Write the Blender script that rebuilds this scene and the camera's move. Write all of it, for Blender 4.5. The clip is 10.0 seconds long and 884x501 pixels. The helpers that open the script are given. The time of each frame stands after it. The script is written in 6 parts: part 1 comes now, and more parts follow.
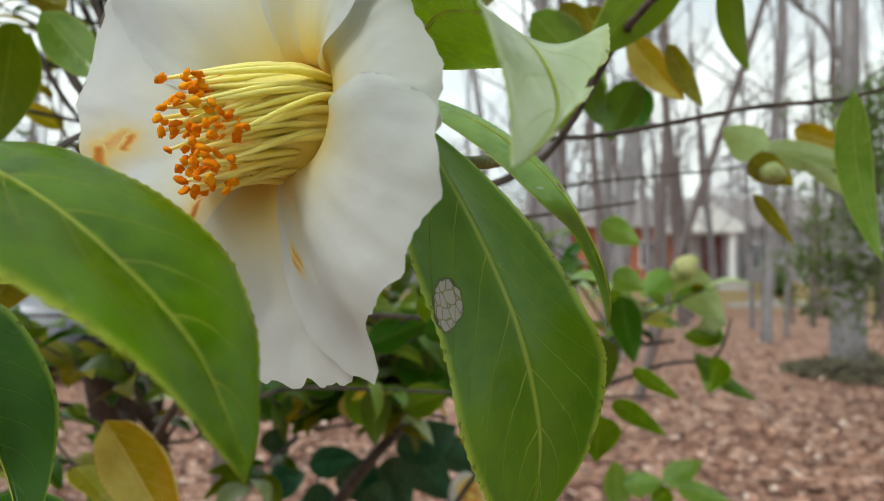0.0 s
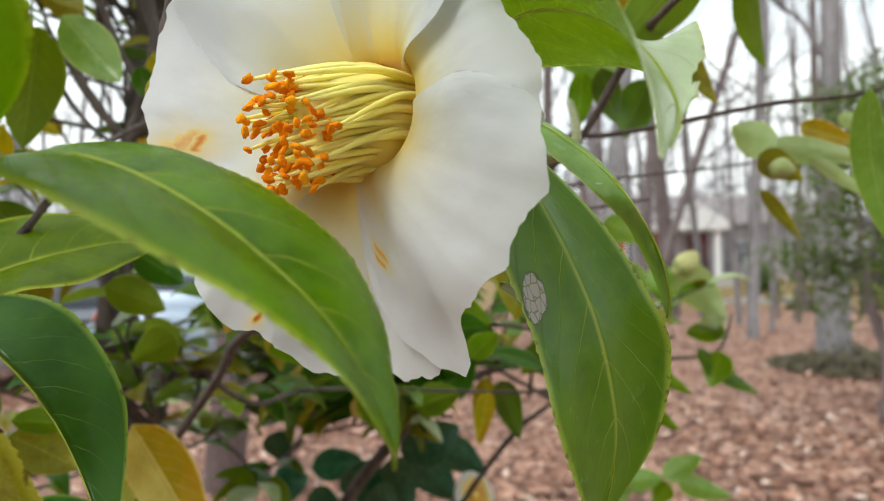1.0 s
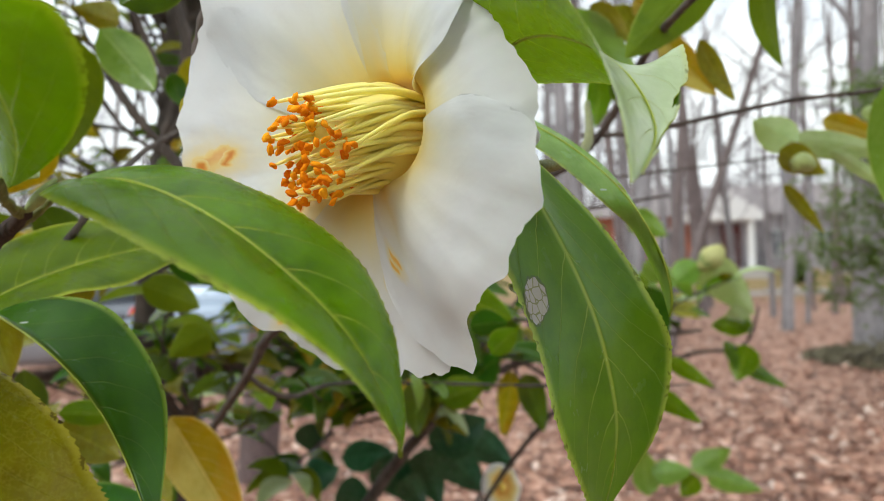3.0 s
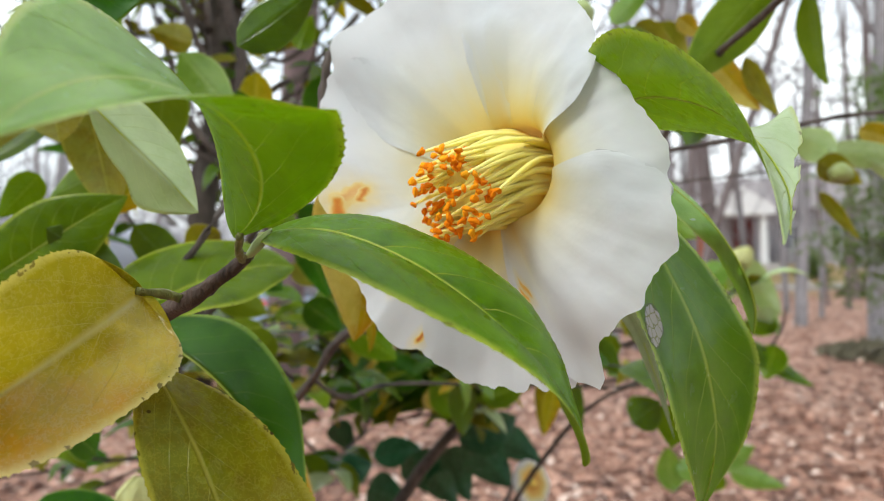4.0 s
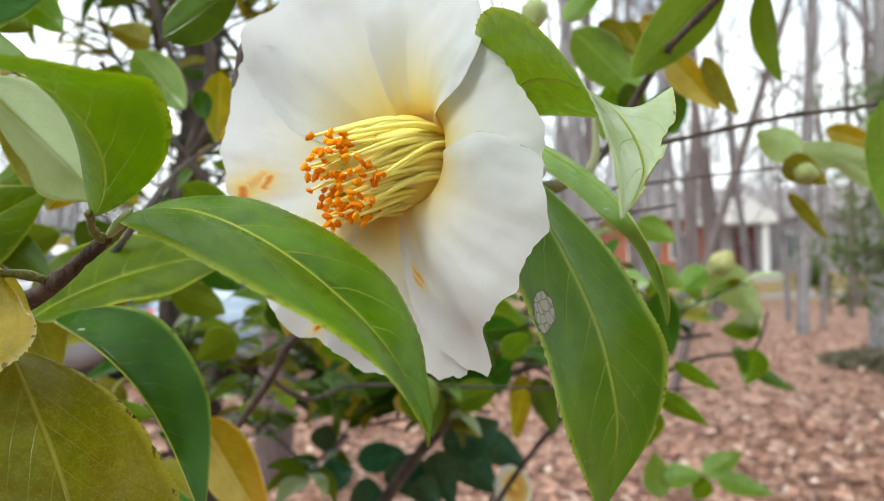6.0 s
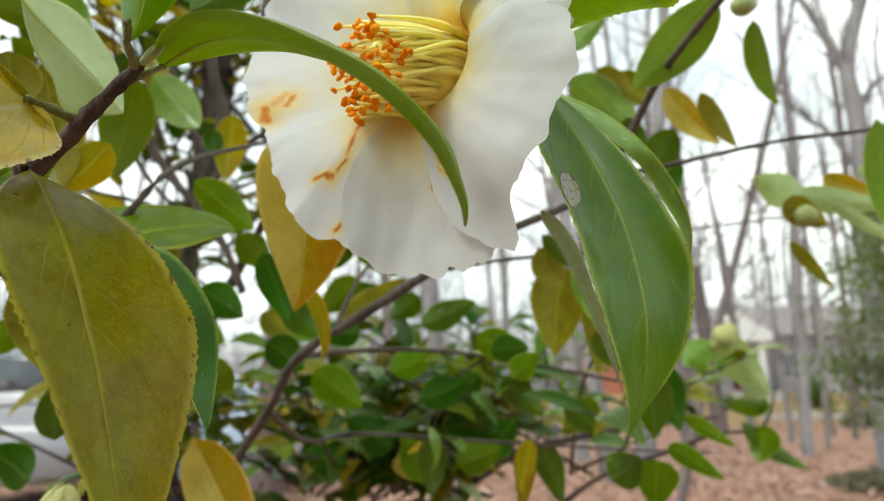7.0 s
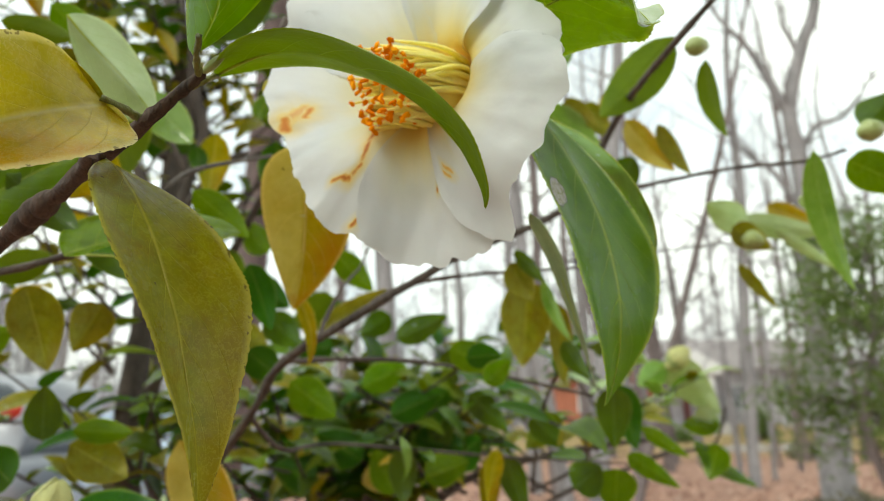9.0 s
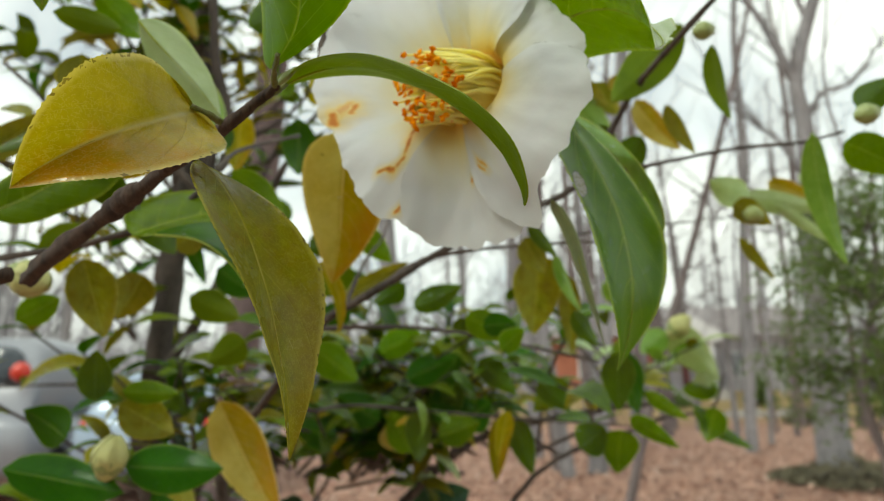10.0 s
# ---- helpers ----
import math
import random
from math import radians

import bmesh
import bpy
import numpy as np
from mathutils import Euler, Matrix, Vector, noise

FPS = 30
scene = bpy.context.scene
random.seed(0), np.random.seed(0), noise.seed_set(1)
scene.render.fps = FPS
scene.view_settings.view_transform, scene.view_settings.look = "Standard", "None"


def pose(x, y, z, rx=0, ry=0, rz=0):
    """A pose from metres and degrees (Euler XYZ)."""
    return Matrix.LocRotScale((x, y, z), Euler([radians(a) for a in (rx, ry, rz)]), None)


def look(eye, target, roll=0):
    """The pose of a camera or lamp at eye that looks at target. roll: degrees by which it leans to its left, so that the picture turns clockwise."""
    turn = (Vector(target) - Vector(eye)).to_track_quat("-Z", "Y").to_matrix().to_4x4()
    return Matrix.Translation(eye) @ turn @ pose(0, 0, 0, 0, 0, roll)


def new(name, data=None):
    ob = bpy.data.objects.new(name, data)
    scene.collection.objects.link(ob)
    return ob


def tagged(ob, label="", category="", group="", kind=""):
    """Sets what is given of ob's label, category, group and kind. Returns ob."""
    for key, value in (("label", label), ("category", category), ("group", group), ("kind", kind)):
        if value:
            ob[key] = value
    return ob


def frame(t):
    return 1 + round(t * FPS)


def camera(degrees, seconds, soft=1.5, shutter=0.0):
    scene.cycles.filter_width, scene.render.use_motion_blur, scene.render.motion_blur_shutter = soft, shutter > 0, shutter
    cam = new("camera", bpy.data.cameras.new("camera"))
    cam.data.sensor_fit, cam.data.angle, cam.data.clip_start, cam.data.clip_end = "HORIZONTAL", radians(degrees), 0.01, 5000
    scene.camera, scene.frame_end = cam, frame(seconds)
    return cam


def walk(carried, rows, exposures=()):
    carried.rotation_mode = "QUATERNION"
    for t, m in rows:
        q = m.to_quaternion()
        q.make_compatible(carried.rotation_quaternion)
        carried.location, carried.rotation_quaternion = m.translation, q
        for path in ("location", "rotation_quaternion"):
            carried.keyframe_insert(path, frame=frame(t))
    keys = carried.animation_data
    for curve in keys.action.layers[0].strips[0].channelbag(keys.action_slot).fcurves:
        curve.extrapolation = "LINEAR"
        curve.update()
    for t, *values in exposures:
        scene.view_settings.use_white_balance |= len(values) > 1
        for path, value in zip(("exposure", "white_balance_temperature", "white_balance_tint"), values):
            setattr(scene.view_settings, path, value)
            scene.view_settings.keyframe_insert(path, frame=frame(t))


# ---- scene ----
cam = camera(65.0, 10.0, soft=0.7)
# seconds, eye, then yaw to the left, pitch up and roll in degrees
ROWS = [
    (0, 0.0005, 0.0019, 1.2995, 0.30, 2.21, 0.10),
    (0.5, -0.0107, 0.0034, 1.2975, -0.09, 1.79, 0.03),
    (1, -0.0216, -0.0010, 1.2981, -0.78, 2.30, -0.80),
    (1.5, -0.0190, -0.0075, 1.3056, -0.23, 2.14, -0.69),
    (2, -0.0079, -0.0101, 1.2980, 0.86, 1.69, -0.47),
    (3.5, -0.0311, -0.0231, 1.3037, 1.82, 1.79, -1.34),
    (4, -0.0489, -0.0405, 1.3108, 2.44, 1.39, -1.25),
    (4.5, -0.0527, -0.0583, 1.3249, 3.14, 0.63, -1.77),
    (5, -0.0436, -0.0510, 1.3184, 1.96, 0.88, -1.30),
    (6.5, -0.0130, -0.0316, 1.2789, 2.81, 4.57, -1.07),
    (7, -0.0276, -0.0264, 1.2399, 1.97, 11.76, -0.88),
    (7.5, -0.0395, -0.0212, 1.2266, 1.06, 13.72, -1.48),
    (8, -0.0516, -0.0266, 1.2216, -0.35, 14.10, -0.75),
    (8.5, -0.0507, -0.0351, 1.2183, -0.80, 14.40, -0.87),
    (9, -0.0423, -0.0529, 1.2218, -1.73, 14.28, -0.84),
    (9.5, -0.0360, -0.0573, 1.2218, -2.02, 13.59, -0.31),
    (10, -0.0554, -0.0849, 1.2206, -1.54, 11.51, -0.58),
]
EXPOSURES = [(0.0, -0.42, 6480, 0), (1.0, -0.15, 6450, 4), (2.0, -0.24, 6400, 4), (3.5, -0.07, 6320, 5), (4.5, 0.02, 6250, 6), (5.2, 0.05, 6280, 5), (6.5, -0.02, 6480, 2), (7.5, -0.06, 6750, -3), (9.0, -0.04, 6800, -3), (9.5, -0.01, 6800, -3), (10.0, -0.38, 6850, -4)]
walk(cam, [(t, pose(x, y, z) @ pose(0, 0, 0, 0, 0, yaw) @ pose(0, 0, 0, 90 + pitch) @ pose(0, 0, 0, 0, 0, roll)) for t, x, y, z, yaw, pitch, roll in ROWS], EXPOSURES)

# ---- light: thin bright overcast, soft sun from behind the shrub's far side, high ----
cam.data.dof.use_dof = True
cam.data.dof.focus_distance = 0.168
cam.data.dof.aperture_fstop = 16

world = bpy.data.worlds.new("sky")
scene.world = world
world.use_nodes = True
wn, wl = world.node_tree.nodes, world.node_tree.links
bg = wn["Background"]
sky = wn.new("ShaderNodeTexSky")
sky.sky_type, sky.sun_disc = "NISHITA", False
sky.sun_elevation, sky.sun_rotation = radians(48), radians(230)
wtc = wn.new("ShaderNodeTexCoord")
wno = wn.new("ShaderNodeTexNoise")
wno.inputs["Scale"].default_value, wno.inputs["Detail"].default_value = 3.5, 6
wra = wn.new("ShaderNodeMapRange")
wra.inputs[1].default_value, wra.inputs[2].default_value = 0.36, 0.56
wra.inputs[3].default_value, wra.inputs[4].default_value = 0.38, 1.0
wmi = wn.new("ShaderNodeMix")
wmi.data_type = "RGBA"
wmi.inputs[7].default_value = (11.5, 11.7, 11.9, 1)
wl.new(wtc.outputs["Generated"], wno.inputs["Vector"])
wl.new(wno.outputs["Fac"], wra.inputs[0])
wl.new(wra.outputs[0], wmi.inputs[0])
wl.new(sky.outputs[0], wmi.inputs[6])
wl.new(wmi.outputs[2], bg.inputs["Color"])
bg.inputs["Strength"].default_value = 0.15

sun = new("sun", bpy.data.lights.new("sun", "SUN"))
sun.data.energy, sun.data.angle, sun.data.color = 1.8, radians(16), (1.0, 0.97, 0.93)
sun.matrix_world = look((-2.6, -2.0, 5.2), (0, 0.2, 1.3))


# ---- materials ----
def mat_nodes(name):
    m = bpy.data.materials.new(name)
    m.use_nodes = True
    n, l = m.node_tree.nodes, m.node_tree.links
    return m, n, l, n["Principled BSDF"]


def ramp(n, stops):
    r = n.new("ShaderNodeValToRGB")
    e = r.color_ramp.elements
    while len(e) < len(stops):
        e.new(0.5)
    for k, (p, c) in zip(e, stops):
        k.position, k.color = p, (*c, 1)
    return r


def noise_tex(n, l, scale, detail=4, coord="Object", rough=0.6):
    tc = n.new("ShaderNodeTexCoord")
    t = n.new("ShaderNodeTexNoise")
    t.inputs["Scale"].default_value, t.inputs["Detail"].default_value = scale, detail
    t.inputs["Roughness"].default_value = rough
    l.new(tc.outputs[coord], t.inputs["Vector"])
    return t


def mix_col(n, l, fac, a, b, blend="MIX"):
    m = n.new("ShaderNodeMix")
    m.data_type, m.blend_type, m.clamp_factor = "RGBA", blend, True
    for sock, val in ((m.inputs[0], fac), (m.inputs[6], a), (m.inputs[7], b)):
        if hasattr(val, "links"):
            l.new(val, sock)
        elif isinstance(val, tuple):
            sock.default_value = (*val, 1)
        else:
            sock.default_value = val
    return m.outputs[2]


def maths(n, l, op, a, b=0.0, c=0.0):
    m = n.new("ShaderNodeMath")
    m.operation = op
    for sock, val in zip(m.inputs, (a, b, c)):
        if hasattr(val, "links"):
            l.new(val, sock)
        else:
            sock.default_value = val
    return m.outputs[0]


def bump(n, l, height, strength, distance, target):
    b = n.new("ShaderNodeBump")
    b.inputs["Strength"].default_value, b.inputs["Distance"].default_value = strength, distance
    l.new(height, b.inputs["Height"])
    l.new(b.outputs[0], target.inputs["Normal"])
    return b


def add_translucent(m, n, l, p, colour, weight):
    """Light that shines through a thin leaf or petal."""
    t = n.new("ShaderNodeBsdfTranslucent")
    if hasattr(colour, "links"):
        l.new(colour, t.inputs["Color"])
    else:
        t.inputs["Color"].default_value = (*colour, 1)
    mx = n.new("ShaderNodeMixShader")
    mx.inputs[0].default_value = weight
    l.new(p.outputs[0], mx.inputs[1])
    l.new(t.outputs[0], mx.inputs[2])
    l.new(mx.outputs[0], n["Material Output"].inputs["Surface"])


def leaf_material(name, deep, pale, vein, rough=0.32, yellow=None, trans=0.3, through_col=None, spots=0.0, vein_mix=0.8, patch=None, gloss=0.15, side_mix=0.55, flush=None, rib=0.042, half=None, mottle=None):
    """Camellia leaf: blade colour in two scales, pale midrib, netted side veins and a pale cut margin, laid out in the leaf's own u, v."""
    m, n, l, p = mat_nodes(name)
    uv = n.new("ShaderNodeTexCoord")
    sep = n.new("ShaderNodeSeparateXYZ")
    l.new(uv.outputs["UV"], sep.inputs[0])
    u = sep.outputs[0]
    va = maths(n, l, "ABSOLUTE", maths(n, l, "MULTIPLY_ADD", sep.outputs[1], 2.0, -1.0))
    big = noise_tex(n, l, 55, 5)
    fine = noise_tex(n, l, 420, 4)
    col = mix_col(n, l, maths(n, l, "MULTIPLY_ADD", big.outputs[0], 2.8, -0.9), deep, pale)
    mot = noise_tex(n, l, 170, 3)
    col = mix_col(n, l, maths(n, l, "MULTIPLY_ADD", mot.outputs[0], 3.0, -1.25), col, pale)
    info = n.new("ShaderNodeObjectInfo")
    hsv = n.new("ShaderNodeHueSaturation")
    isl = n.new("ShaderNodeNewGeometry")
    chance = maths(n, l, "FRACT", maths(n, l, "ADD", info.outputs["Random"], isl.outputs["Random Per Island"]))
    l.new(maths(n, l, "MULTIPLY_ADD", chance, 0.03, 0.482), hsv.inputs["Hue"])
    l.new(maths(n, l, "MULTIPLY_ADD", chance, 0.4, 0.82), hsv.inputs["Value"])
    l.new(col, hsv.inputs["Color"])
    col = hsv.outputs[0]
    if yellow:
        yn = noise_tex(n, l, 38, 3)
        edge = maths(n, l, "MULTIPLY_ADD", va, 0.55, maths(n, l, "MULTIPLY_ADD", yn.outputs[0], 1.6, -0.75))
        r = ramp(n, ((0.25, (0, 0, 0)), (0.80, (1, 1, 1))))
        l.new(edge, r.inputs[0])
        col = mix_col(n, l, r.outputs[0], col, yellow)
    if half:
        # one half of the blade in its own tone: kept green, on M_GOLD painted sheen
        hm = n.new("ShaderNodeMapRange")
        hm.inputs[1].default_value, hm.inputs[2].default_value, hm.inputs[3].default_value, hm.inputs[4].default_value = 0.44, 0.52, 0.75, 0.0
        hn = noise_tex(n, l, 45, 3)
        l.new(sep.outputs[1], hm.inputs[0])
        col = mix_col(n, l, maths(n, l, "MULTIPLY", hm.outputs[0], maths(n, l, "MULTIPLY_ADD", hn.outputs[0], 2.0, -0.2)), col, half)
    if flush:
        # a ripening colour that spreads from one half and the tip
        fn = noise_tex(n, l, 60, 5)
        fu = maths(n, l, "MULTIPLY_ADD", u, 0.70, maths(n, l, "MULTIPLY_ADD", sep.outputs[1], 0.9, maths(n, l, "MULTIPLY_ADD", fn.outputs[0], 1.8, -1.35)))
        fr = ramp(n, ((0.45, (0, 0, 0)), (1.0, (0.85, 0.85, 0.85))))
        l.new(fu, fr.inputs[0])
        col = mix_col(n, l, fr.outputs[0], col, flush)
    col = mix_col(n, l, maths(n, l, "MULTIPLY", fine.outputs[0], 0.35), col, deep)
    if mottle:
        # blotches of the older tissue, breaking along the finest veins
        mt = noise_tex(n, l, 115, 7, rough=0.72)
        mr = ramp(n, ((0.47, (0, 0, 0)), (0.66, (0.75, 0.75, 0.75))))
        l.new(mt.outputs[0], mr.inputs[0])
        col = mix_col(n, l, mr.outputs[0], col, mottle)
        cells = n.new("ShaderNodeTexVoronoi")
        cells.feature = "DISTANCE_TO_EDGE"
        cells.inputs["Scale"].default_value = 210
        warp = noise_tex(n, l, 160, 3)
        l.new(mix_col(n, l, 0.03, uv.outputs["Object"], warp.outputs[1]), cells.inputs["Vector"])
        col = mix_col(n, l, maths(n, l, "MULTIPLY", maths(n, l, "LESS_THAN", cells.outputs["Distance"], 0.05), 0.28), col, vein)
    # side veins: slanted lines that run forwards from the midrib, wavering a little
    wav = noise_tex(n, l, 95, 3)
    along = maths(n, l, "MULTIPLY_ADD", wav.outputs[0], 0.035, maths(n, l, "MULTIPLY_ADD", maths(n, l, "POWER", va, 1.2), -0.26, u))
    saw = maths(n, l, "PINGPONG", maths(n, l, "MULTIPLY", along, 8.5), 0.5)
    sv = n.new("ShaderNodeMapRange")
    sv.inputs[1].default_value, sv.inputs[2].default_value, sv.inputs[3].default_value, sv.inputs[4].default_value = 0.006, 0.034, 1.0, 0.0
    l.new(saw, sv.inputs[0])
    mid = n.new("ShaderNodeMapRange")
    mid.inputs[1].default_value, mid.inputs[2].default_value, mid.inputs[3].default_value, mid.inputs[4].default_value = 0.010, rib, 1.0, 0.0
    l.new(va, mid.inputs[0])
    rim = n.new("ShaderNodeMapRange")
    rim.inputs[1].default_value, rim.inputs[2].default_value, rim.inputs[3].default_value, rim.inputs[4].default_value = 0.90, 0.975, 0.0, 0.80
    l.new(va, rim.inputs[0])
    side = maths(n, l, "MULTIPLY", sv.outputs[0], maths(n, l, "MULTIPLY", maths(n, l, "SUBTRACT", 1.1, va), side_mix))
    net = n.new("ShaderNodeTexVoronoi")
    net.feature = "DISTANCE_TO_EDGE"
    net.inputs["Scale"].default_value = 420
    l.new(uv.outputs["Object"], net.inputs["Vector"])
    lines = maths(n, l, "MAXIMUM", maths(n, l, "MULTIPLY", mid.outputs[0], vein_mix), maths(n, l, "MAXIMUM", side, rim.outputs[0]))
    col = mix_col(n, l, lines, col, vein)
    # brown tips of the teeth and small nicks along the margin
    nk = noise_tex(n, l, 520, 2)
    nick = maths(n, l, "MULTIPLY", maths(n, l, "GREATER_THAN", va, 0.95), maths(n, l, "GREATER_THAN", nk.outputs[0], 0.60))
    col = mix_col(n, l, maths(n, l, "MULTIPLY", nick, 0.75), col, (0.06, 0.03, 0.012))
    if spots:
        sp = n.new("ShaderNodeTexVoronoi")
        sp.inputs["Scale"].default_value = 190
        l.new(uv.outputs["Object"], sp.inputs["Vector"])
        mk = maths(n, l, "MULTIPLY", maths(n, l, "LESS_THAN", sp.outputs["Distance"], 0.10), maths(n, l, "LESS_THAN", sp.outputs["Color"], spots))
        col = mix_col(n, l, mk, col, (0.05, 0.03, 0.015))
    fl = n.new("ShaderNodeTexVoronoi")
    fl.inputs["Scale"].default_value = 75
    mpf = n.new("ShaderNodeMapping")
    mpf.inputs["Scale"].default_value = (0.5, 1.0, 2.2)
    l.new(uv.outputs["Object"], mpf.inputs[0])
    l.new(mpf.outputs[0], fl.inputs["Vector"])
    mf = maths(n, l, "MULTIPLY", maths(n, l, "LESS_THAN", fl.outputs["Distance"], 0.055), maths(n, l, "LESS_THAN", fl.outputs["Color"], 0.30))
    col = mix_col(n, l, mf, col, (0.62, 0.66, 0.50))
    if patch:
        # a papery grey mine with a dark outline and its own fine netting
        wb = noise_tex(n, l, 150, 3)
        du = maths(n, l, "DIVIDE", maths(n, l, "SUBTRACT", u, patch[0]), 0.046)
        dv = maths(n, l, "DIVIDE", maths(n, l, "SUBTRACT", sep.outputs[1], patch[1]), 0.125)
        d = maths(n, l, "SQRT", maths(n, l, "ADD", maths(n, l, "MULTIPLY", du, du), maths(n, l, "MULTIPLY", dv, dv)))
        d = maths(n, l, "MULTIPLY_ADD", wb.outputs[0], 0.9, maths(n, l, "SUBTRACT", d, 0.45))
        cr = n.new("ShaderNodeTexVoronoi")
        cr.feature = "DISTANCE_TO_EDGE"
        cr.inputs["Scale"].default_value = 330
        l.new(uv.outputs["Object"], cr.inputs["Vector"])
        grey = mix_col(n, l, maths(n, l, "LESS_THAN", cr.outputs["Distance"], 0.05), (0.62, 0.53, 0.50), (0.24, 0.17, 0.15))
        col = mix_col(n, l, maths(n, l, "LESS_THAN", d, 1.0), col, (0.05, 0.04, 0.03))
        col = mix_col(n, l, maths(n, l, "LESS_THAN", d, 0.9), col, grey)
    l.new(col, p.inputs["Base Color"])
    p.inputs["Specular IOR Level"].default_value = gloss
    rn = noise_tex(n, l, 140, 4)
    l.new(maths(n, l, "MULTIPLY_ADD", rn.outputs[0], 0.36, rough - 0.26), p.inputs["Roughness"])
    h = maths(n, l, "ADD", maths(n, l, "MULTIPLY", maths(n, l, "MAXIMUM", lines, maths(n, l, "MULTIPLY", sv.outputs[0], side_mix * 0.9)), -0.5), maths(n, l, "MULTIPLY_ADD", net.outputs["Distance"], 0.12, maths(n, l, "MULTIPLY", big.outputs[0], 1.1)))
    wr = noise_tex(n, l, 230, 5)
    h = maths(n, l, "MULTIPLY_ADD", wr.outputs[0], 0.25, h)
    bump(n, l, h, 0.6, 0.0012, p)
    add_translucent(m, n, l, p, mix_col(n, l, 0.35 if half else 0.8, col, through_col or pale), trans)
    return m


M_LEAF = leaf_material("camellia_leaf", (0.038, 0.108, 0.002), (0.148, 0.290, 0.004), (0.50, 0.56, 0.06), rough=0.36, side_mix=0.8, trans=0.48, gloss=0.24, through_col=(0.58, 0.74, 0.02))
M_LEAF_TORN = leaf_material("camellia_leaf_mined", (0.048, 0.155, 0.004), (0.135, 0.330, 0.008), (0.54, 0.62, 0.09), rough=0.30, side_mix=0.7, trans=0.50, through_col=(0.44, 0.74, 0.04), patch=(0.36, 0.13), gloss=0.26)
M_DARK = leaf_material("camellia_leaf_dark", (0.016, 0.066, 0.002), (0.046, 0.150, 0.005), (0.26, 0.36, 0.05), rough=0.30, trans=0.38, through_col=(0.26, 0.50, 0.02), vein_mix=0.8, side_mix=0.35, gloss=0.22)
M_UNDER = leaf_material("camellia_leaf_underside", (0.080, 0.140, 0.003), (0.155, 0.225, 0.005), (0.32, 0.38, 0.05), rough=0.55, trans=0.42, gloss=0.15, through_col=(0.52, 0.64, 0.012), vein_mix=0.5)
# besides the gloss, the base green is lightened to paint in sky sheen
M_PALE = leaf_material("camellia_leaf_glossy", (0.12, 0.25, 0.025), (0.33, 0.49, 0.11), (0.62, 0.67, 0.20), rough=0.30, gloss=0.9, side_mix=0.4, trans=0.50, through_col=(0.48, 0.70, 0.06))
# darker copy of M_LEAF with the shrub's inner shade in its colour
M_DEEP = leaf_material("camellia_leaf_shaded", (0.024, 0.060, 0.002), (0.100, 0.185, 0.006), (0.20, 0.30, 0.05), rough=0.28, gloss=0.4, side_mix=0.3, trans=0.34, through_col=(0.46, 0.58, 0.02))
# base far paler than the leaf itself: sky sheen painted into the colour
M_SHEEN = leaf_material("camellia_leaf_painted_sheen", (0.42, 0.54, 0.27), (0.62, 0.72, 0.44), (0.60, 0.66, 0.26), rough=0.22, gloss=0.8, trans=0.45, through_col=(0.60, 0.76, 0.20))
M_YELLOW = leaf_material("camellia_leaf_yellowing", (0.18, 0.21, 0.003), (0.68, 0.60, 0.012), (0.70, 0.66, 0.14), rough=0.34, yellow=(0.68, 0.52, 0.012), trans=0.64, vein_mix=0.75, side_mix=0.2, gloss=0.2, rib=0.085, half=(0.28, 0.29, 0.004), mottle=(0.40, 0.36, 0.010), flush=(0.58, 0.27, 0.006), through_col=(0.95, 0.84, 0.04), spots=0.28)
# yellows raised above the leaf's own so that sky sheen is in the colour
M_YELLOW_PALE = leaf_material("camellia_leaf_yellowing_underside", (0.46, 0.38, 0.010), (0.76, 0.66, 0.06), (0.86, 0.82, 0.42), rough=0.26, trans=0.66, vein_mix=0.85, side_mix=0.35, gloss=0.8, rib=0.085, half=(0.50, 0.50, 0.05), mottle=(0.40, 0.34, 0.014), spots=0.12, flush=(0.66, 0.31, 0.008), through_col=(0.98, 0.88, 0.18))
M_OLIVE = leaf_material("camellia_leaf_olive", (0.11, 0.135, 0.004), (0.36, 0.36, 0.012), (0.54, 0.50, 0.06), rough=0.32, yellow=(0.33, 0.31, 0.008), trans=0.45, vein_mix=0.8, side_mix=0.6, gloss=0.28, mottle=(0.20, 0.145, 0.008), half=(0.30, 0.32, 0.06), flush=(0.36, 0.28, 0.008), through_col=(0.60, 0.56, 0.03), spots=0.3)
M_GREY = leaf_material("camellia_leaf_torn_grey", (0.30, 0.36, 0.25), (0.52, 0.58, 0.42), (0.56, 0.62, 0.44), rough=0.45, trans=0.5, gloss=0.5, through_col=(0.55, 0.66, 0.40))
# dark blue-green tone paints the shade low in the shrub onto its leaves
M_SHADE = leaf_material("camellia_leaf_low_shade", (0.014, 0.055, 0.022), (0.036, 0.125, 0.050), (0.06, 0.16, 0.07), rough=0.34, trans=0.2, through_col=(0.10, 0.30, 0.08), gloss=0.28, side_mix=0.2)
# the pale half paints in the sheen on that side of the leaf
M_GOLD = leaf_material("camellia_leaf_gold", (0.32, 0.25, 0.005), (0.50, 0.39, 0.010), (0.86, 0.74, 0.26), rough=0.38, yellow=(0.52, 0.36, 0.008), trans=0.48, through_col=(0.92, 0.74, 0.03), spots=0.2, half=(0.82, 0.80, 0.30), flush=(0.56, 0.25, 0.005), gloss=0.3)


